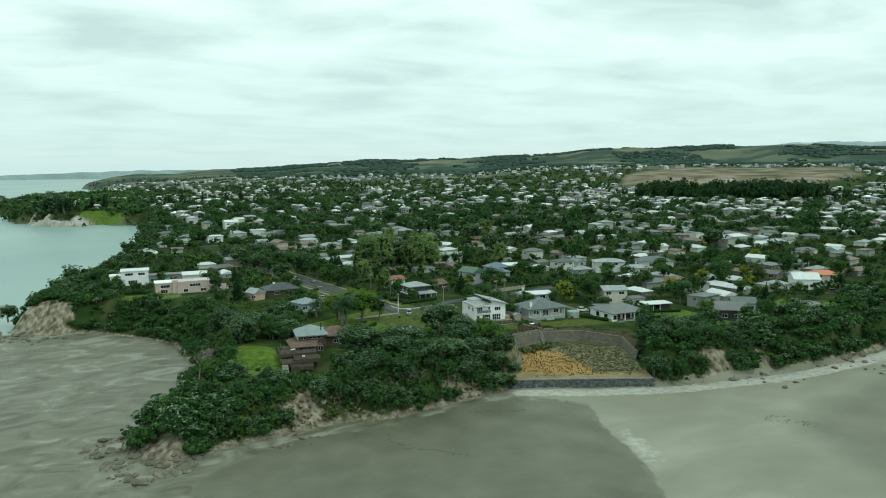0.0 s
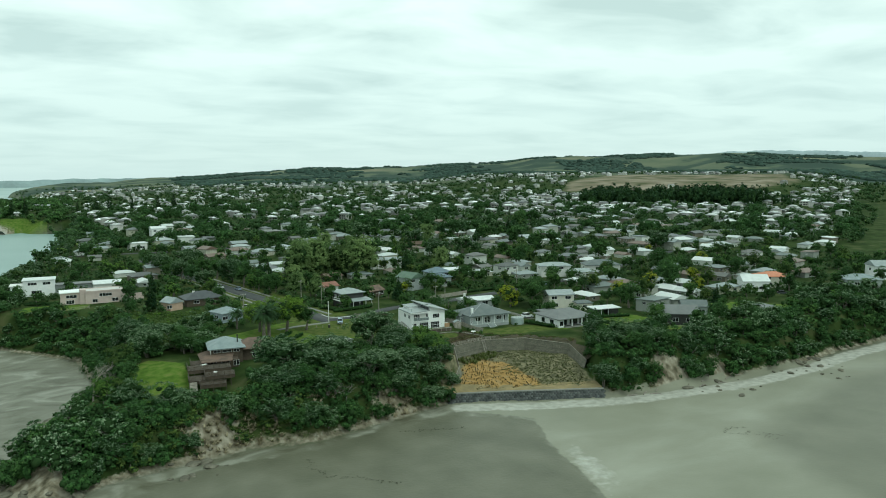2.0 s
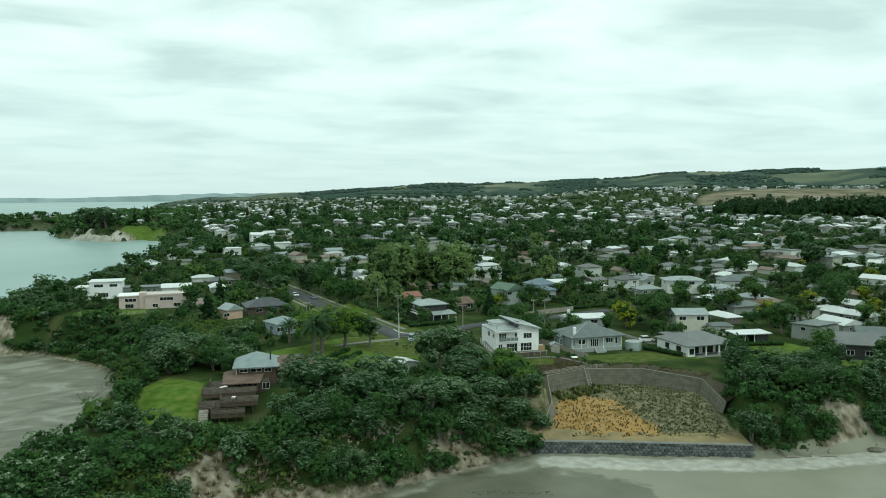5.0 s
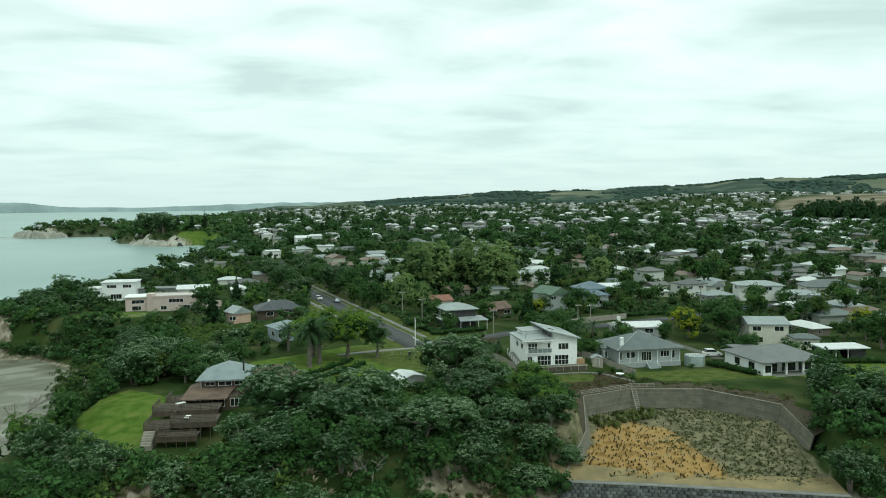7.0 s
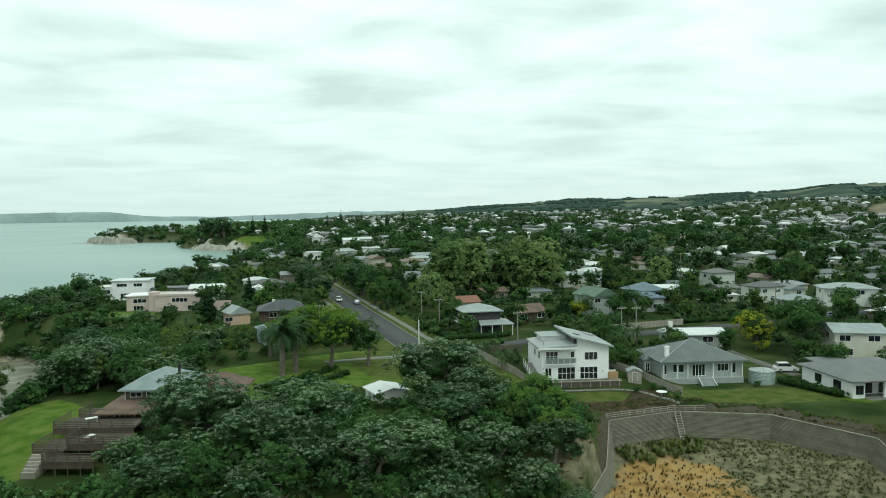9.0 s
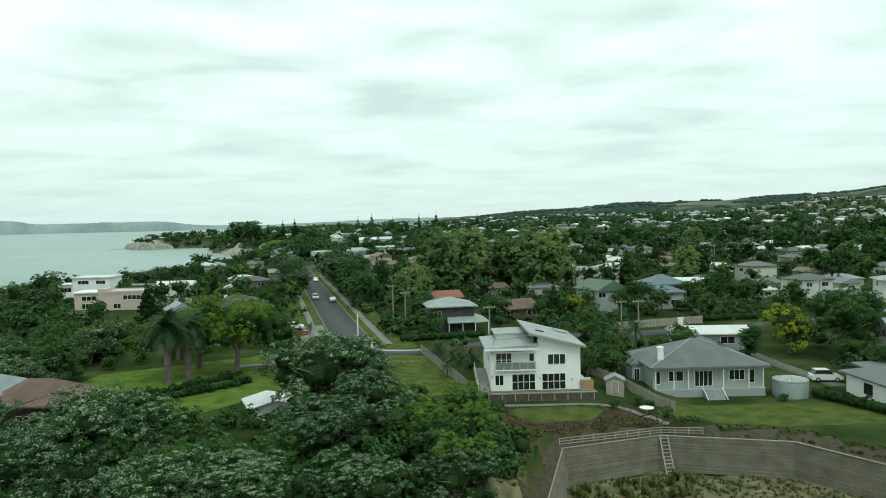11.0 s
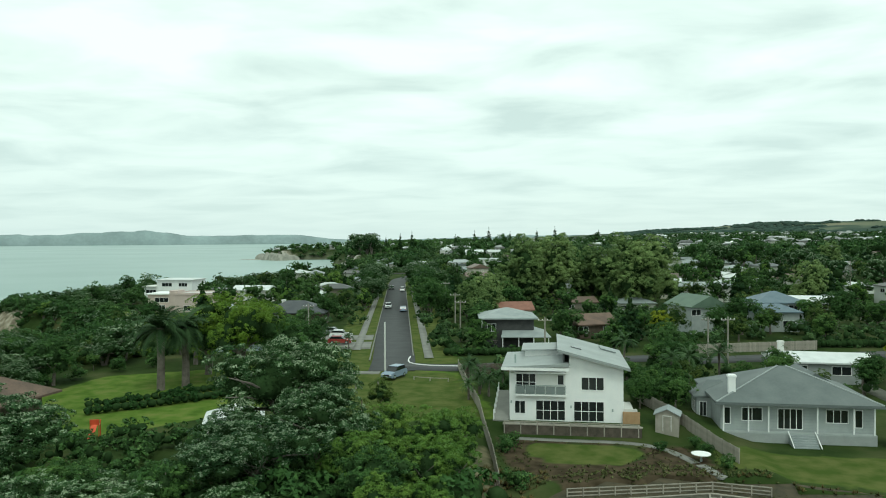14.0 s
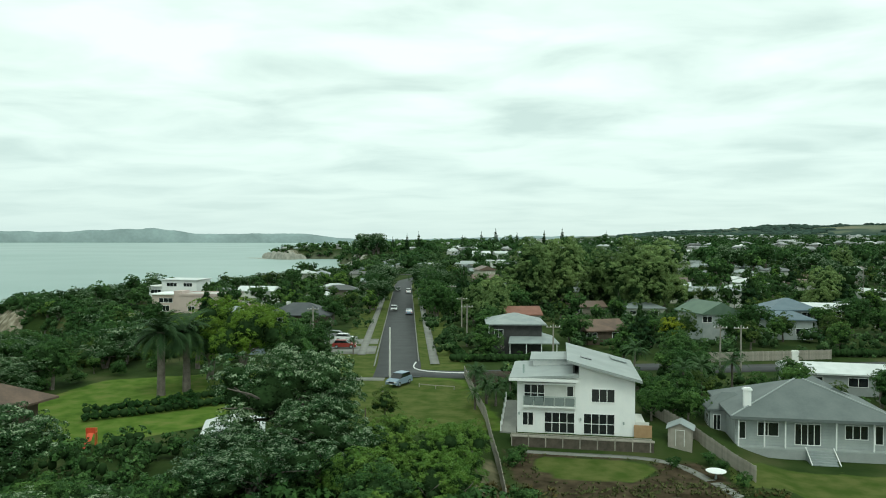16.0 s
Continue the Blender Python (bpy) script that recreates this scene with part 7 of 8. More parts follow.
hedge([(-25.5, 42.5), (-18, 44), (-10, 46)], 1.5, 1.4, 201, "clipped bright green garden hedge", "leaf_mid")
hedge([(31.5, -1.5), (33.5, -6), (36, -12)], 1.5, 1.4, 202)
hedge([(-60, -4), (-54, 1), (-47, 9)], 1.2, 1.0, 203)
hedge([(-62, -1), (-56, 5), (-50, 13)], 1.0, 0.9, 204)
hedge([(55, -4), (62, -6), (72, -8)], 1.4, 1.3, 205)
hedge([(38, 59.5), (50, 61), (62, 64)], 1.4, 1.5, 206)
hedge([(-132, 113), (-121, 112)], 1.4, 1.3, 207)
hedge([(100, -24), (120, -6), (136, 4)], 1.6, 1.5, 208)
hedge([(-24, 44), (-27, 52), (-29, 60)], 1.5, 1.5, 209)

# ---- trees that can be told apart ----
for n, (x, y, s, q) in enumerate([(-32.5, -15.5, 1.25, 0.9), (-30, -28, 1.05, 0.66), (-26.5, -21.5, 0.95, 0.85), (-63, -33, 1.4, 0.74), (-50, -32.5, 1.2, 0.78), (-54.5, -39, 1.0, 0.76), (-37, -38.5, 0.95, 0.6), (-42, -42, 1.0, 0.75),
                                  (-33, -41, 1.0, 0.72), (-55, -46, 0.85, 0.75), (-65, -45, 0.8, 0.7), (-26, -36, 0.85, 0.72), (-56.5, -25, 0.75, 0.75), (-24.5, -43, 0.7, 0.7)]):
    plant("poh", x, y, s, which=n, rot=47 * n, squash=q)
for n, (x, y, s) in enumerate([(-18.0, -21.0, 0.98), (-22.0, -18.0, 0.85), (-16.0, -16.0, 0.8), (-20.5, -27, 0.9), (-24.0, -25, 0.7), (-16.6, -27.0, 0.85), (-23.5, -10, 0.62), (-18.5, -33, 0.8), (-15.4, -21.5, 0.75), (-15.8, -10.5, 0.6)]):
    plant("light", x, y, s, which=n, rot=70 * n, squash=0.88)
for n, (x, y, s, key) in enumerate([(-18.5, -35.0, 0.72, "poh"), (-15.6, -31.5, 0.6, "light"), (-21.5, -38.5, 0.75, "poh"), (-16.6, -39.0, 0.5, "poh"), (-19.6, -30.5, 0.8, "broad"), (-15.2, -25.5, 0.75, "light")]):
    plant(key, x, y, s, which=n, rot=80 * n, squash=0.85)
plant("olive", -27.0, 1.5, 0.6, which=1, rot=15, squash=0.9)
for n, (x, y, s) in enumerate([(-19.5, -38.5, 0.62), (-40, -49, 0.6), (-49, -50, 0.65), (-66, -51, 0.6)]):
    plant("broad", x, y, s, which=n, rot=50 * n, squash=0.85)
plant("bigpark", -50.5, 15.5, 1.2, which=0, rot=20)
plant("bigpark", -58, 21, 1.0, which=0, rot=140)
plant("broad", -43.5, 17, 1.15, which=1, rot=250)
plant("phoenix", -59.0, 9.8, 1.35, which=0, rot=0)
plant("phoenix", -56.8, 12.3, 1.3, which=0, rot=80)
plant("phoenix", -64.0, 29, 0.9, which=0, rot=40)
for n, (x, y, s) in enumerate([(-17, 128, 1.2), (-8, 133, 1.3), (10, 130, 1.22), (20, 136, 1.28), (-12, 140, 1.15), (15, 127, 1.1), (3, 139, 1.05), (-28, 92, 0.62), (-22, 80, 0.6), (-24, 105, 0.7)]):
    plant("tall", x, y, s, which=n, rot=60 * n)
# street trees on both verges of the main road
for n, (u, off, key, s) in enumerate([(96, -9.5, "poh", 0.7), (112, -10, "broad", 0.95), (128, -9, "poh", 0.85), (146, -10, "mid", 1.1), (163, -9, "poh", 0.9), (182, -10, "broad", 1.1), (74, -16, "olive", 0.7), (58, -19, "broad", 0.7),
                                      (62, 10.5, "broad", 1.0), (76, 11, "mid", 1.15), (90, 10, "broad", 1.15), (106, 10.5, "poh", 0.95), (124, 10, "broad", 1.1), (145, 10, "mid", 1.1), (168, 10, "poh", 0.9)]):
    x, y = along(u, off * 0.84)
    plant(key, x, y, 1.3 * s, which=n, rot=53 * n)
plant("yellow", 43, 29, 1.4, which=0)
plant("broad", 50, 24, 1.5, which=0)
plant("broad", 54.5, 27, 1.45, which=1)
plant("broad", 34, 26, 0.75, which=2)
plant("bush", 22, 30.5, 0.9, which=2)
plant("yellow", 96, 28, 1.15, which=0, rot=90)
plant("yellow", 131, 17, 1.0, which=0, rot=200)
for n, (x, y, s) in enumerate([(30, 76, 1.0), (36, 78, 0.8), (45, 84, 1.05), (52, 87, 1.1), (16, 71, 0.9), (9, 66, 0.9), (24, 70, 0.8), (27, 66, 0.7), (4, 62, 0.75), (-5, 64, 0.8), (44, 74, 0.9), (57, 80, 1.0), (-82, 2, 0.75), (-86, 9, 0.7), (-80, 13, 0.5), (-77, -2, 0.6), (-90, 4, 0.85), (-77, 22, 0.4), (-80, -6, 0.7), (-95, 12, 0.8)]):
    plant(("broad", "olive", "mid")[n % 3], x, y, s, which=n, rot=40 * n)
for n, (x, y, s) in enumerate([(-84, 1, 0.95), (-90, 10, 1.0), (-97, 20, 1.05), (-99, 32, 0.95), (-87, 18, 0.75), (-94, 2, 1.0), (-101, 6, 0.9), (-78, 8, 0.6), (-75, 3, 0.55), (-103, 42, 0.85)]):
    plant("poh" if n % 3 else "broad", x, y, s, which=n, rot=61 * n, squash=0.85)
for n, (x, y) in enumerate([(-75, 15), (-72.5, 21), (-69, 26), (-65, 31), (-61, 35), (-76.5, 9)]):
    plant("bush", x, y, 0.75 + 0.1 * (n % 3), which=n, rot=40 * n)
for n, (x, y, s) in enumerate([(91, 70, 1.0), (98, 66, 0.9), (121, 68, 1.1), (128, 76, 0.95), (52, 12, 0.7), (33, 143, 1.0), (46, 141, 1.1), (30, 152, 0.9)]):
    plant(("broad", "mid", "olive")[n % 3], x, y, s, which=n, rot=35 * n)
plant("column", -34, 118, 1.3, which=0)
plant("column", -36, 126, 1.2, which=0)
for n, (x, y) in enumerate([(-205, 760), (-190, 770), (-175, 765), (-120, 740), (-100, 752), (-85, 765), (-60, 755), (-30, 760), (-10, 775), (40, 790)]):
    plant("norfolk", x, y, 1.0 + 0.12 * (n % 3), which=0, rot=33 * n)
for n, (x, y) in enumerate([(-226, 752), (-236, 760), (-218, 746), (-240, 772), (-228, 764), (-246, 765)]):
    plant("poh_far", x, y, 2.5, which=n, rot=70 * n)
for n, (x, y, s) in enumerate([(-462, 1014, 0.6), (-448, 1000, 0.7), (-436, 990, 0.75), (-420, 974, 0.8), (-404, 974, 0.85), (-392, 996, 1.0), (-420, 996, 1.0), (-376, 1000, 1.0), (-400, 1010, 1.2), (-360, 1004, 1.0)]):
    plant("poh_far", x, y, s, which=n, rot=52 * n, squash=0.7)
for n, (x, y, s) in enumerate([(-163, 152, 0.85), (-158, 176, 1.2), (-153, 208, 0.9)]):
    plant("poh_far", x, y, s, which=n, rot=52 * n)
for n, (x, y, s) in enumerate([(84, 6, 1.3), (98, 14, 1.5), (112, 2, 1.2), (120, 24, 1.6), (92, 40, 1.3), (108, 48, 1.4), (134, 38, 1.5), (146, 26, 1.2), (150, 56, 1.6), (174, 36, 1.4), (188, 20, 1.3), (78, 50, 1.2), (160, 74, 1.5), (204, 52, 1.4)]):
    if clear(x, y, 2):
        plant(("broad", "olive", "mid")[n % 3], x, y, s, which=n, rot=44 * n)
plant("yellow", 118, 34, 1.25, which=0, rot=140)
plant("yellow", 150, 40, 1.1, which=0, rot=20)
town_rng = np.random.RandomState(404)
for n in range(52):
    x, y = town_rng.uniform(0, 215), town_rng.uniform(118, 330)
    if near_road(x, y, 4) or not clear(x, y, 3) or math.hypot(x - 30, y - 92) < 40:
        continue
    key = ("broad_far", "tall", "broad_far", "poh_far", "mid_far", "column")[n % 6]
    plant(key, x, y, {"tall": 0.72, "broad_far": 1.55, "poh_far": 1.2, "mid_far": 1.6, "column": 1.1}[key] * town_rng.uniform(0.8, 1.2), which=n, rot=31 * n)
for x, y, s in ((8, 21, 1.0), (11, 25, 1.1), (3, 33, 1.1), (16, 30, 1.2), (-60, 70, 1.0), (-50, 52, 0.8), (-44, 47, 0.7), (88, 40, 1.2)):
    plant("palm", x, y, s)
for n, (x, y, s) in enumerate([(7, 29, 0.7), (12, 31, 0.8), (18, 24, 0.7), (6, 16, 0.5), (-1, 22, 0.6), (22, 22, 0.6), (-3, 29, 0.7), (10, 38, 0.9), (2, 40, 0.9), (24, 30, 0.7)]):
    plant("broad" if n % 2 else "mid", x, y, s)
yard = np.random.RandomState(55)
for n in range(46):
    x, y = ((yard.uniform(2.2, 8.2), yard.uniform(5, 26)), (yard.uniform(8, 30), yard.uniform(16, 27)), (yard.uniform(-20, -13.8), yard.uniform(9, 23)))[(0, 0, 1, 1, 2)[n % 5]]
    if near_road(x, y, 2) or abs(x - 17.7) < 8.6 and y < 15.5 or (3.4 < x < 6.4 and y < 4):
        continue
    key = ("bush", "mid", "bush", "olive", "treefern")[n % 5]
    plant(key, x, y, {"bush": 0.85, "mid": 0.55, "olive": 0.5, "treefern": 0.9}[key] * yard.uniform(0.8, 1.25), which=n, rot=29 * n)
plant("poh", 24, -55.5, 0.72, which=1, squash=1.0)
plant("broad", 80, -36, 0.9, which=2)
plant("mid", 68, -28, 1.1, which=1)
plant("mid", 71, -24, 1.2, which=2)
plant("broad", 90, -34, 1.0, which=1)
plant("olive", -101.5, -11, 1.3, which=0)
bare_tree(-108.5, -19, ground_z(-108.5, -19), 12.0, 5)
bare_tree(-105.5, -14, ground_z(-105.5, -14), 8.0, 8)
bare_tree(-50.5, -47, ground_z(-50.5, -47), 8.0, 15)
bare_tree(-20, 49, ground_z(-20, 49), 5.0, 11)
plant("poh", -179, 118, 0.75, z=-9.0, which=0)
for x, y, s in ((-15, 21, 0.7), (-13.5, 18, 0.6), (-14.2, 14, 0.5), (6.5, -4.5, 0.5), (7.2, -6.5, 0.45), (8.4, -10.5, 0.5), (3.2, -5.6, 0.4), (-11.4, -5.2, 0.5), (-12.2, -8, 0.6), (-13.4, -31, 0.6), (-15.6, -35.5, 0.55), (-18, -39.5, 0.5), (26.2, -3.2, 0.4)):
    plant("bush", x, y, s)


# ---- the planted slope, its walls and the shore ----


def retaining_wall():
    e = empty("retaining_wall", -6, -19, -1.5)
    run = [(-18.6, -42.6, -8.4, -9.3), (-10.2, -31.0, -5.0, -7.6), (-6, -19, -2.1, -6.2), (6, -15.2, -2.1, -5.9), (20, -18.6, -2.2, -6.2), (29.5, -30.5, -2.7, -6.9), (27.0, -43.0, -4.8, -8.0)]
    for (ax, ay, at, ab), (bx, by, bt, bb) in zip(run, run[1:]):
        ln = math.hypot(bx - ax, by - ay)
        n = 22
        bm = bmesh.new()
        tube(bm, [(ax + 6, ay + 19, at + 1.5 + 0.06), (bx + 6, by + 19, bt + 1.5 + 0.06)], [0.08, 0.08], 6)
        part("capping", bm, M["palewood"], e)
        dx, dy = (by - ay) / ln, -(bx - ax) / ln
        for k in range(n):
            f0, f1 = k / n, (k + 0.76) / n
            lean0, lean1 = 0.9 * f0, 0.9 * f1
            bm = bmesh.new()
            a = [(ax + 6 + dx * lean0, ay + 19 + dy * lean0, at + (ab - at) * f0 + 1.5), (bx + 6 + dx * lean0, by + 19 + dy * lean0, bt + (bb - bt) * f0 + 1.5),
                 (bx + 6 + dx * lean1, by + 19 + dy * lean1, bt + (bb - bt) * f1 + 1.5), (ax + 6 + dx * lean1, ay + 19 + dy * lean1, at + (ab - at) * f1 + 1.5)]
            v = [bm.verts.new(p) for p in a] + [bm.verts.new((p[0] - dx * 0.12, p[1] - dy * 0.12, p[2])) for p in a]
            for q in ((0, 1, 2, 3), (7, 6, 5, 4), (0, 4, 5, 1), (1, 5, 6, 2), (2, 6, 7, 3), (3, 7, 4, 0)):
                bm.faces.new([v[i] for i in q])
            part("board", bm, M["slat"], e)
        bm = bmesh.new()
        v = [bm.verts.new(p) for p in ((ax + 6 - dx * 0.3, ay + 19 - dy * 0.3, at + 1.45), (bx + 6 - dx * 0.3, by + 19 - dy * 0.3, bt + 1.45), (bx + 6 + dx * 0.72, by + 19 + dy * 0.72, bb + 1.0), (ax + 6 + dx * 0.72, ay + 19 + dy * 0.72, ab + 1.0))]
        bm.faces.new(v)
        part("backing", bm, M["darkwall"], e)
    tagged(e, "tall grey timber-slatted retaining wall round a slope", "retaining wall")
    ladder = empty("bank_steps", 6.3, -15.6, -2.1)
    for sx in (-0.45, 0.45):
        part("stringer", slab([(sx - 0.07, 0.2, 0.1), (sx + 0.07, 0.2, 0.1), (sx + 0.07, -3.2, -4.8), (sx - 0.07, -3.2, -4.8)], 0.16), M["palewood"], ladder)
    for k in range(14):
        part("tread", boxes((-0.42, 0.42, -0.05 - 0.235 * k, 0.12 - 0.235 * k, -0.22 - 0.345 * k, -0.17 - 0.345 * k)), M["palewood"], ladder)
    tagged(ladder, "steep timber steps down the retaining wall", "steps")


retaining_wall()


def terrace(name, edge, back, material, label):
    """A strip of level ground between a wall's edge and the land behind it."""
    V = [(x, y, z) for x, y, z in edge] + [(x, y, z) for x, y, z in back]
    n = len(edge)
    me = mesh_np(name, V, [(k, k + 1, n + k + 1, n + k) for k in range(n - 1)], M[material])
    tagged(new(name, me), label, "ground", kind="structure")


RIM = [(-18.6, -42.6, -8.4), (-10.2, -31.0, -5.0), (-6, -19, -2.1), (6, -15.2, -2.1), (20, -18.6, -2.2), (29.5, -30.5, -2.7), (27.0, -43.0, -4.8)]
BACK = [(-21.0, -41.6), (-13.4, -32.0), (-8.6, -16.2), (6, -11.6), (21.8, -15.6), (33.4, -30.1), (31.0, -45.0)]
terrace("ground_wall_top", [(x, y, z + 0.02) for x, y, z in RIM], [(x, y, ground_z(x, y) - 0.05) for x, y in BACK], "bed_soil", "planted earth strip behind the retaining wall")
terrace("ground_sea_wall_top", [(-20, -43.0, -8.95), (-4, -48.2, -8.95), (8, -52.8, -8.95), (22, -58.0, -8.95)], [(x, y, ground_z(x, y) - 0.03) for x, y in ((-19.5, -38.6), (-3, -43.6), (9.4, -48.2), (23, -53))], "bank_earth", "gravelly earth strip behind the sea wall")


def sea_wall():
    rng = np.random.RandomState(31)
    e = empty("sea_wall", -19, -43.6, -11.8)
    pts = ribbon([(-20, -43.2), (-4, -48.4), (8, -53), (22, -58.2)], 0.9)
    stones = []
    rows = 5
    V, F, o = [], [], 0
    for k in range(len(pts) - 1):
        (ax, ay), (bx, by) = pts[k], pts[k + 1]
        ln = math.hypot(bx - ax, by - ay)
        nx, ny = (by - ay) / ln, -(bx - ax) / ln
        for r in range(rows):
            z0, z1 = 0.56 * r, 0.56 * (r + 1) - 0.04
            j = rng.uniform(-0.10, 0.10)
            sh = (0.45 if r % 2 else 0.0) * ln
            out, t = 0.55 - 0.08 * r + j, 0.04
            c = [(ax + (bx - ax) * t + nx * out, ay + (by - ay) * t + ny * out), (bx - (bx - ax) * t + nx * out, by - (by - ay) * t + ny * out), (bx - nx * 0.3, by - ny * 0.3), (ax - nx * 0.3, ay - ny * 0.3)]
            ux, uy = (bx - ax) / ln * sh, (by - ay) / ln * sh
            v = np.array([(x + 19 + ux, y + 43.6 + uy, z + rng.uniform(-0.03, 0.03)) for z in (z0, z1) for x, y in c])
            V.append(v)
            F += [tuple(o + i for i in q) for q in ((0, 1, 5, 4), (4, 5, 6, 7), (1, 2, 6, 5), (3, 0, 4, 7))]
            o += 8
    face = new("stone_face", mesh_np("stone_face", np.concatenate(V), F, M["stone_island"]))
    face.parent = e
    top = strip("coping", [(-20, -43.0), (-4, -48.2), (8, -52.8), (22, -58.0)], 0.9, 0, "concrete", "pale concrete coping", category="coping")
    me = top.data
    co = np.empty(len(me.vertices) * 3, np.float32)
    me.vertices.foreach_get("co", co)
    co = co.reshape(-1, 3)
    half = len(co) // 2
    co[:half, 2], co[half:, 2] = 2.96, 2.75
    co[:, 0] += 19
    co[:, 1] += 43.6
    me.vertices.foreach_set("co", co.ravel())
    top.parent = e
    for key in ("kind", "category"):
        del top[key]
    tagged(e, "low dark stone sea wall with a pale coping", "sea wall")


M["stone_island"] = mat("dark_wall_stones", (0.05, 0.055, 0.055), (0.105, 0.11, 0.105), 0.9, 0.9, bump=0.6, island=0.4)
sea_wall()


def clumps(name, label, spots, rng, size, blades, material, spread=0.35, category="plants", floor=-99.0):
    """Tufts of grass or low plants as one mass."""
    V, F, T, o = [], [], [], 0
    for x, y in spots:
        z = max(ground_z(x, y), floor)
        s = size * rng.uniform(0.6, 1.4)
        for _ in range(blades):
            a, b = rng.uniform(0, 2 * math.pi), rng.uniform(0.1, 1.0)
            d = np.array([math.cos(a) * b * spread * s, math.sin(a) * b * spread * s, s * (1.1 - 0.5 * b)])
            side = np.array([-math.sin(a), math.cos(a), 0]) * s * 0.14
            p = np.array([x, y, z])
            V.append(np.array([p - side, p + side, p + d * 0.6 + side * 0.8, p + d + d * [0.5, 0.5, 0]]))
            F += [(o, o + 1, o + 2), (o, o + 2, o + 3)]
            o += 4
        T += [rng.uniform(0, 0.85)] * (4 * blades)
    tagged(new(name, mesh_np(name, np.concatenate(V), F, M[material], T)), label, category, kind="stuff")


def planting():
    rng = np.random.RandomState(77)
    P = np.stack([rng.uniform(-20, 31, 6000), rng.uniform(-58, -15, 6000)], 1)
    P = P[away(SLOPE, P[:, 0], P[:, 1]) > 1.2]
    gold = [(x, y) for x, y in P if x < 6 + 4 * math.sin(y * 0.4)]
    grey = [(x, y) for x, y in P if x >= 6 + 4 * math.sin(y * 0.4)]
    clumps("bank_tussocks", "dark young tussocks planted in golden straw", gold[:620], rng, 0.40, 10, "tussock", 0.5)
    clumps("bank_shrubs", "grey-green low plants covering the slope", grey[:1900], rng, 0.32, 9, "scrub", 1.1)
    green = P[away([(-6, -21), (8, -18), (8, -23), (-4, -27)], P[:, 0], P[:, 1]) > 0]
    clumps("bank_grass", "taller green grass clumps at the slope top", green[:110], rng, 1.0, 14, "green_tuft", 0.5)
    Q = np.stack([rng.uniform(6, 33, 1500), rng.uniform(-30, -12, 1500)], 1)
    s = away(SLOPE, Q[:, 0], Q[:, 1])
    band = [(x, y) for (x, y), d in zip(Q, s) if -3.4 < d < -0.5]
    clumps("wall_top_plants", "rusty brown and green plants above the wall", band[:700], rng, 0.30, 9, "tussock", 0.9, floor=-2.14)
    L = np.stack([rng.uniform(-6, 12, 900), rng.uniform(-19, -10, 900)], 1)
    off = away(SLOPE, L[:, 0], L[:, 1])
    strip_bed = L[(off > -5) & (off < -0.4)]
    clumps("wall_bed_plants", "low dark plants in the brown bed above the wall", strip_bed[:420], rng, 0.24, 10, "scrub", 1.0, floor=-2.1)
    G = np.stack([rng.uniform(-13, 9, 1500), rng.uniform(-18, -4, 1500)], 1)
    bed = G[~inside(LAWNS["white_house_lawn"], G[:, 0], G[:, 1]) & (away(SLOPE, G[:, 0], G[:, 1]) < -1)]
    clumps("garden_bed_plants", "small dark plants in the brown garden bed", bed[:430], rng, 0.22, 9, "scrub", 1.0)
    K = np.stack([rng.uniform(-100, -66, 5200), rng.uniform(10, 70, 5200)], 1)
    rows = K[away(HILLSIDE, K[:, 0], K[:, 1]) > 0.5]
    clumps("hillside_plants", "olive and straw-coloured low plants on the hillside", rows[:500], rng, 0.7, 12, "green_tuft", 0.9)
    crowd(rng, rows[800:1060], "hillside_shrubs", "rounded olive shrubs planted over the hillside", "leaf_olive", 0.8, 1.7, 16, 26, 3, squash=0.8, leaf=0.11)
    crowd(rng, rows[1060:1160], "hillside_bushes", "rounded yellow-green bushes on the hillside", "leaf_park", 0.7, 1.4, 14, 24, 3, squash=0.8, leaf=0.11)
    W = np.stack([rng.uniform(-24, -8, 1500), rng.uniform(-42, -4, 1500)], 1)
    off = away(SLOPE, W[:, 0], W[:, 1])
    side = [(x, y) for x, y in W[(off > -9) & (off < -0.4)] if shore(x, y) > 1 and y < -14]
    clumps("bank_side_scrub", "rough brown growth on the bank beside the fence", side[:420], rng, 0.36, 10, "tussock", 1.0)
    D = np.stack([rng.uniform(-104, -60, 2600), rng.uniform(-58, -36, 2600)], 1)
    point = [(x, y) for x, y in D[~open_many(D, 0.5)] if shore(x, y) > 1.5 and all((x - a) ** 2 + (y - b) ** 2 > (0.8 * c) ** 2 for a, b, c in BARE) and not (-88 < x < -72 and y > -40)]
    crowd(rng, point[:260], "point_scrub", "low tangled scrub on the point below the decks", "leaf_olive", 0.6, 1.5, 12, 24, 3, leaf=0.12)
    U = np.stack([rng.uniform(-66, -22, 1600), rng.uniform(-46, -13, 1600)], 1)
    floor_plants = [(x, y) for x, y in U[~open_many(U, 1.0)] if shore(x, y) > 2 and clear(x, y, 0.5)]
    crowd(rng, floor_plants[:330], "undergrowth", "dark undergrowth beneath the coastal trees", "leaf_dark", 0.6, 1.4, 9, 20, 3, leaf=0.12)
    B = np.stack([rng.uniform(-92, 40, 3000), rng.uniform(-66, -40, 3000)], 1)
    cliff = [(x, y) for x, y in B[away(SLOPE, B[:, 0], B[:, 1]) < -0.5] if 1.0 < shore(x, y) < 12]
    dry = [(x, y) for x, y in B if 0.5 < shore(x, y) < 13 and any((x - a) ** 2 + (y - b) ** 2 < c * c for a, b, c in ((-84, -49, 9), (-70, -46, 8), (-58, -46, 6), (-37, -45, 6)))]
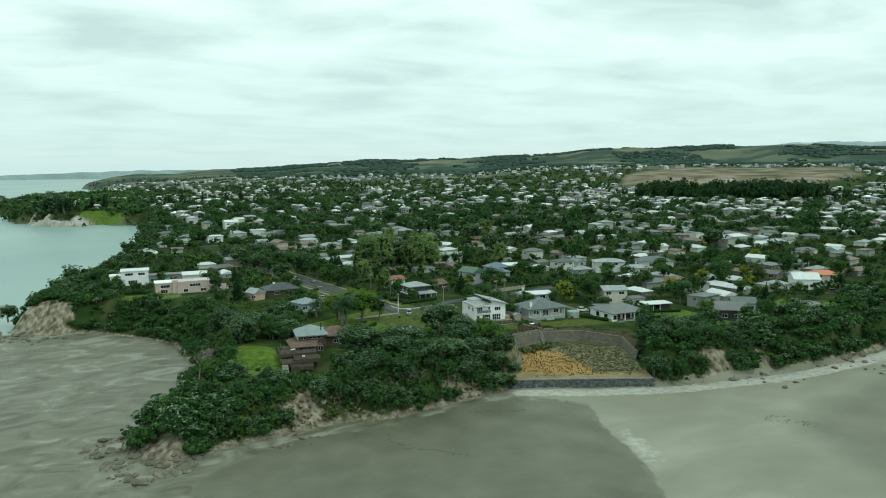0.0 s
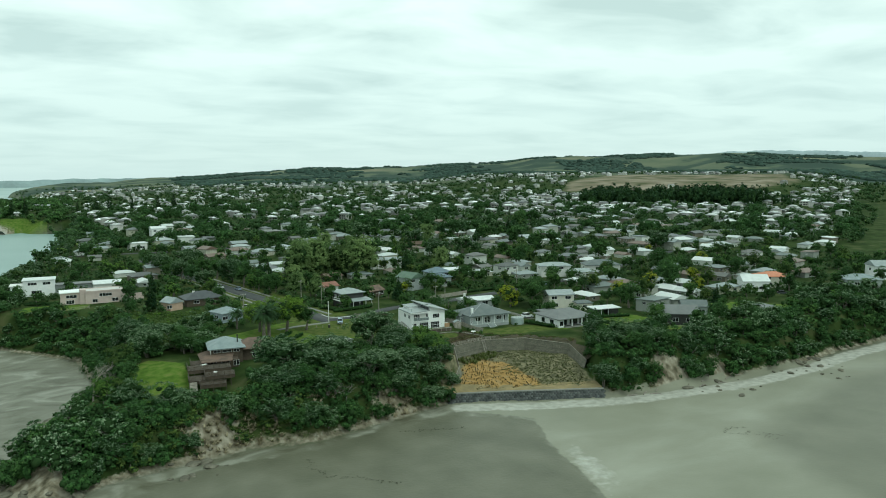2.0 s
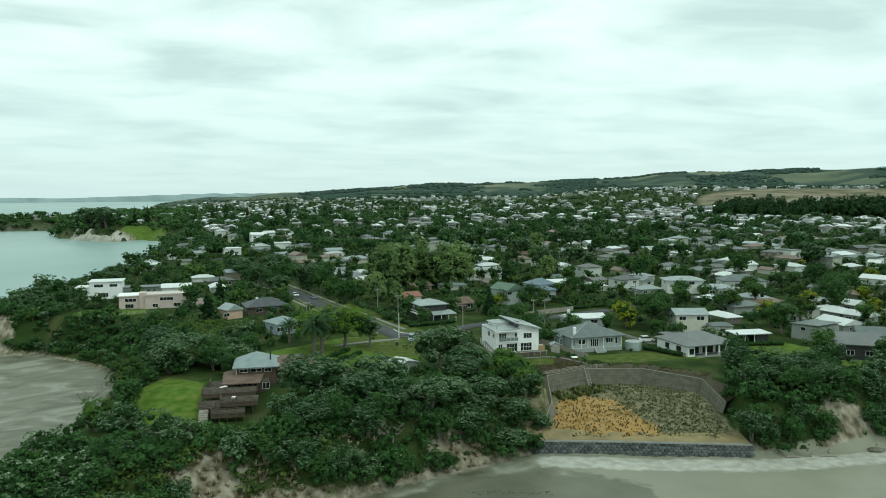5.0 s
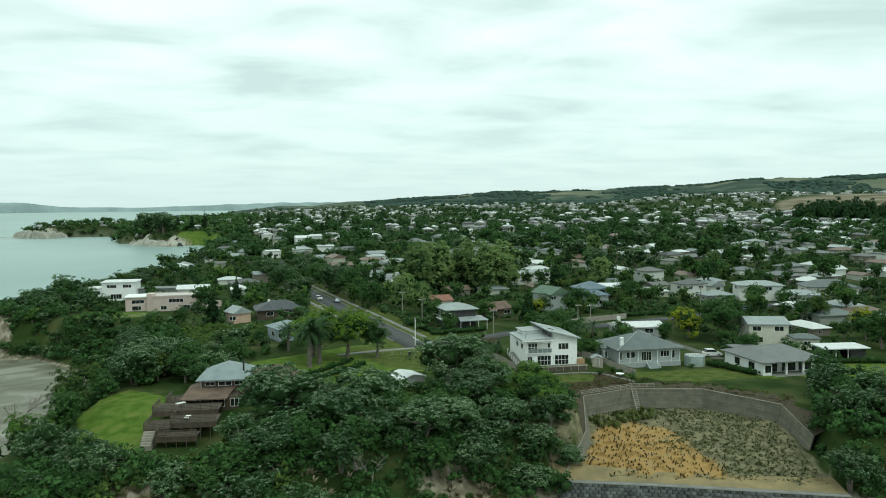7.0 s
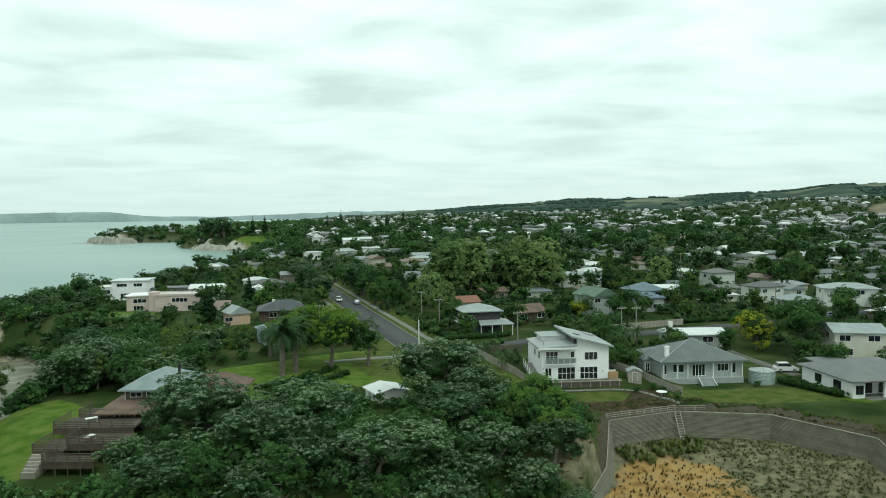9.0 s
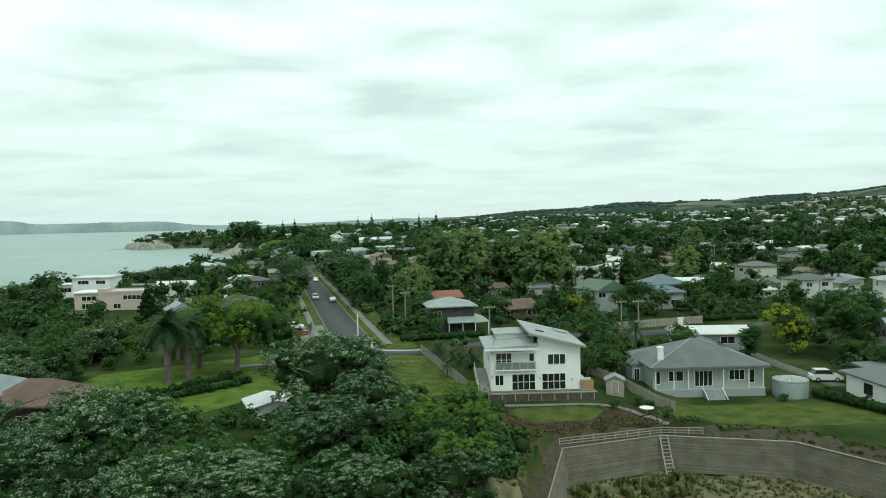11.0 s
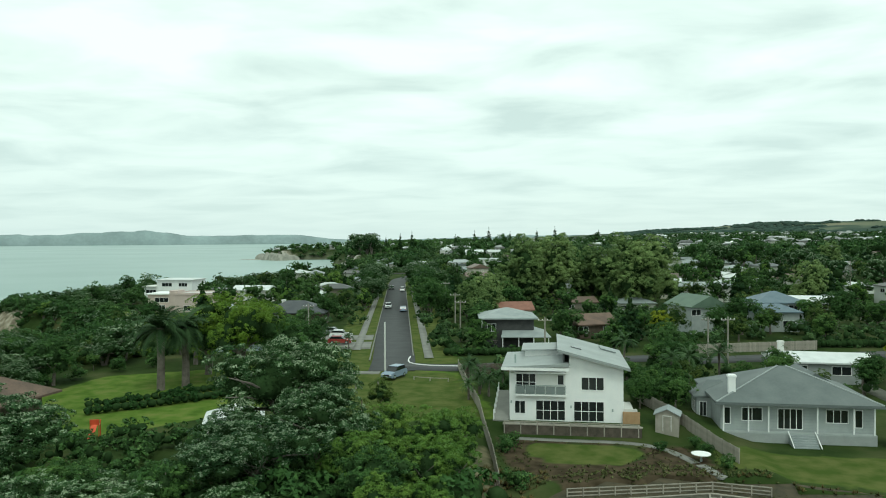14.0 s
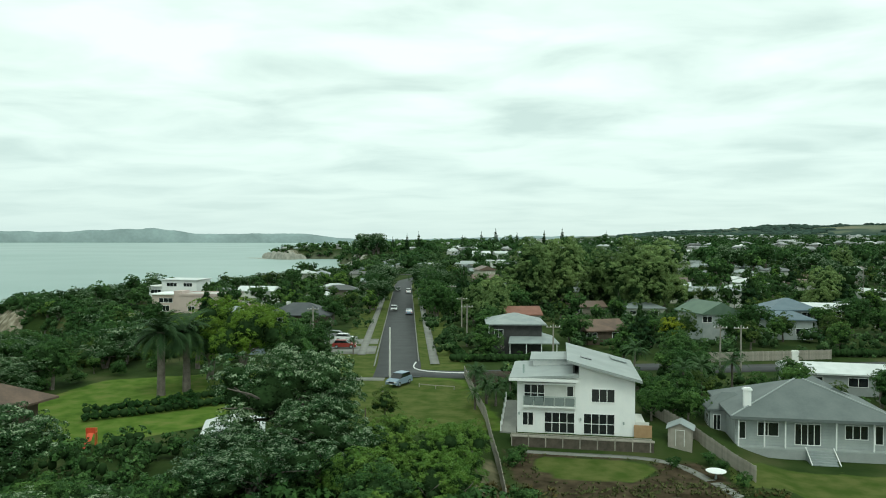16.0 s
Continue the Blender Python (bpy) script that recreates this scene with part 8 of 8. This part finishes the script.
    clumps("cliff_straw", "pale dry straw grass hanging on the cliff", dry[:420], rng, 0.95, 12, "straw", 0.9)
    clumps("cliff_grass", "rough dry grass hanging on the clay cliff", cliff[:380], rng, 0.6, 9, "scrub", 0.8)


planting()


def seaweed():
    """Thin dark lines of weed left on the flats."""
    rng = np.random.RandomState(58)
    lines = [[(-65, -65), (-66, -71), (-64, -77), (-58, -80), (-52, -87)], [(-40, -58), (-33, -60), (-25, -63)], [(36.5, -99), (39, -103)], [(38.5, -98), (41, -101.5)]]
    lines.append([(34.5 + 3.6 * math.cos(a), -94.5 + 2.4 * math.sin(a)) for a in np.linspace(0.4, 5.6, 9)])
    spots = [(x + rng.normal() * 0.5, y + rng.normal() * 0.5) for ln in lines for x, y in ribbon(ln, 0.4)]
    clumps("seaweed", "thin dark lines of seaweed on the wet sand", spots, rng, 0.16, 6, "weed", 2.0)


M["weed"] = leaf_mat("dark_wet_seaweed", (0.028, 0.026, 0.014), (0.060, 0.052, 0.030))
seaweed()


def boulders():
    rng = np.random.RandomState(91)
    forms = []
    for k in range(5):
        bm = bmesh.new()
        bmesh.ops.create_icosphere(bm, subdivisions=2, radius=1.0)
        for v in bm.verts:
            v.co *= 1 + 0.35 * noise.noise(v.co * 1.3 + Vector((k * 7, 0, 0)))
            v.co.z *= 0.7
        me = bpy.data.meshes.new("rock")
        bm.to_mesh(me)
        bm.free()
        me.materials.append(M["rock"])
        forms.append(me)
    sites = [(-220, 708, 22, 14), (-122, -63, 11, 110), (-130, -48, 8, 40), (-165, 92, 14, 46), (-176, 100, 10, 30), (60, -65, 12, 22), (100, -62, 14, 26), (-116, -14, 6, 16), (-88, -59, 8, 14), (-475, 1032, 18, 10)]
    for x, y, r, n in sites:
        for _ in range(n):
            a, q = rng.uniform(0, 2 * math.pi), r * math.sqrt(rng.rand())
            px, py = x + q * math.cos(a), y + q * math.sin(a)
            if shore(px, py) > 3.0:
                continue
            s = (0.25 + 1.1 * rng.rand() ** 2.2) * (3 if y > 900 else 1)
            o = new("rock", forms[rng.randint(5)])
            o.matrix_basis = pose(px, py, ground_z(px, py) + 0.08 * s, rng.uniform(-15, 15), rng.uniform(-15, 15), rng.uniform(0, 360)) @ Matrix.Diagonal((s * rng.uniform(0.8, 1.6), s, s * 0.8, 1))
            tagged(o, "pale weathered mudstone rock on the tidal flat", "rock", "shore rocks")
    for k in range(9):
        x, y = rng.uniform(30, 75), rng.uniform(-63, -60)
        o = obj("driftwood_log", bmesh.new(), M["palebark"])
        bm = bmesh.new()
        tube(bm, [(-1.6, 0, 0.1), (0, 0.15, 0.14), (1.6, 0, 0.2)], [0.16, 0.18, 0.1], 6)
        bm.to_mesh(o.data)
        bm.free()
        o.matrix_basis = pose(x, y, ground_z(x, y) + 0.05, 0, 0, rng.uniform(-40, 40))
        tagged(o, "bleached driftwood log on the sand", "log")


boulders()
rng_far = scatter_houses()
scatter_trees(rng_far)
coast_bush()
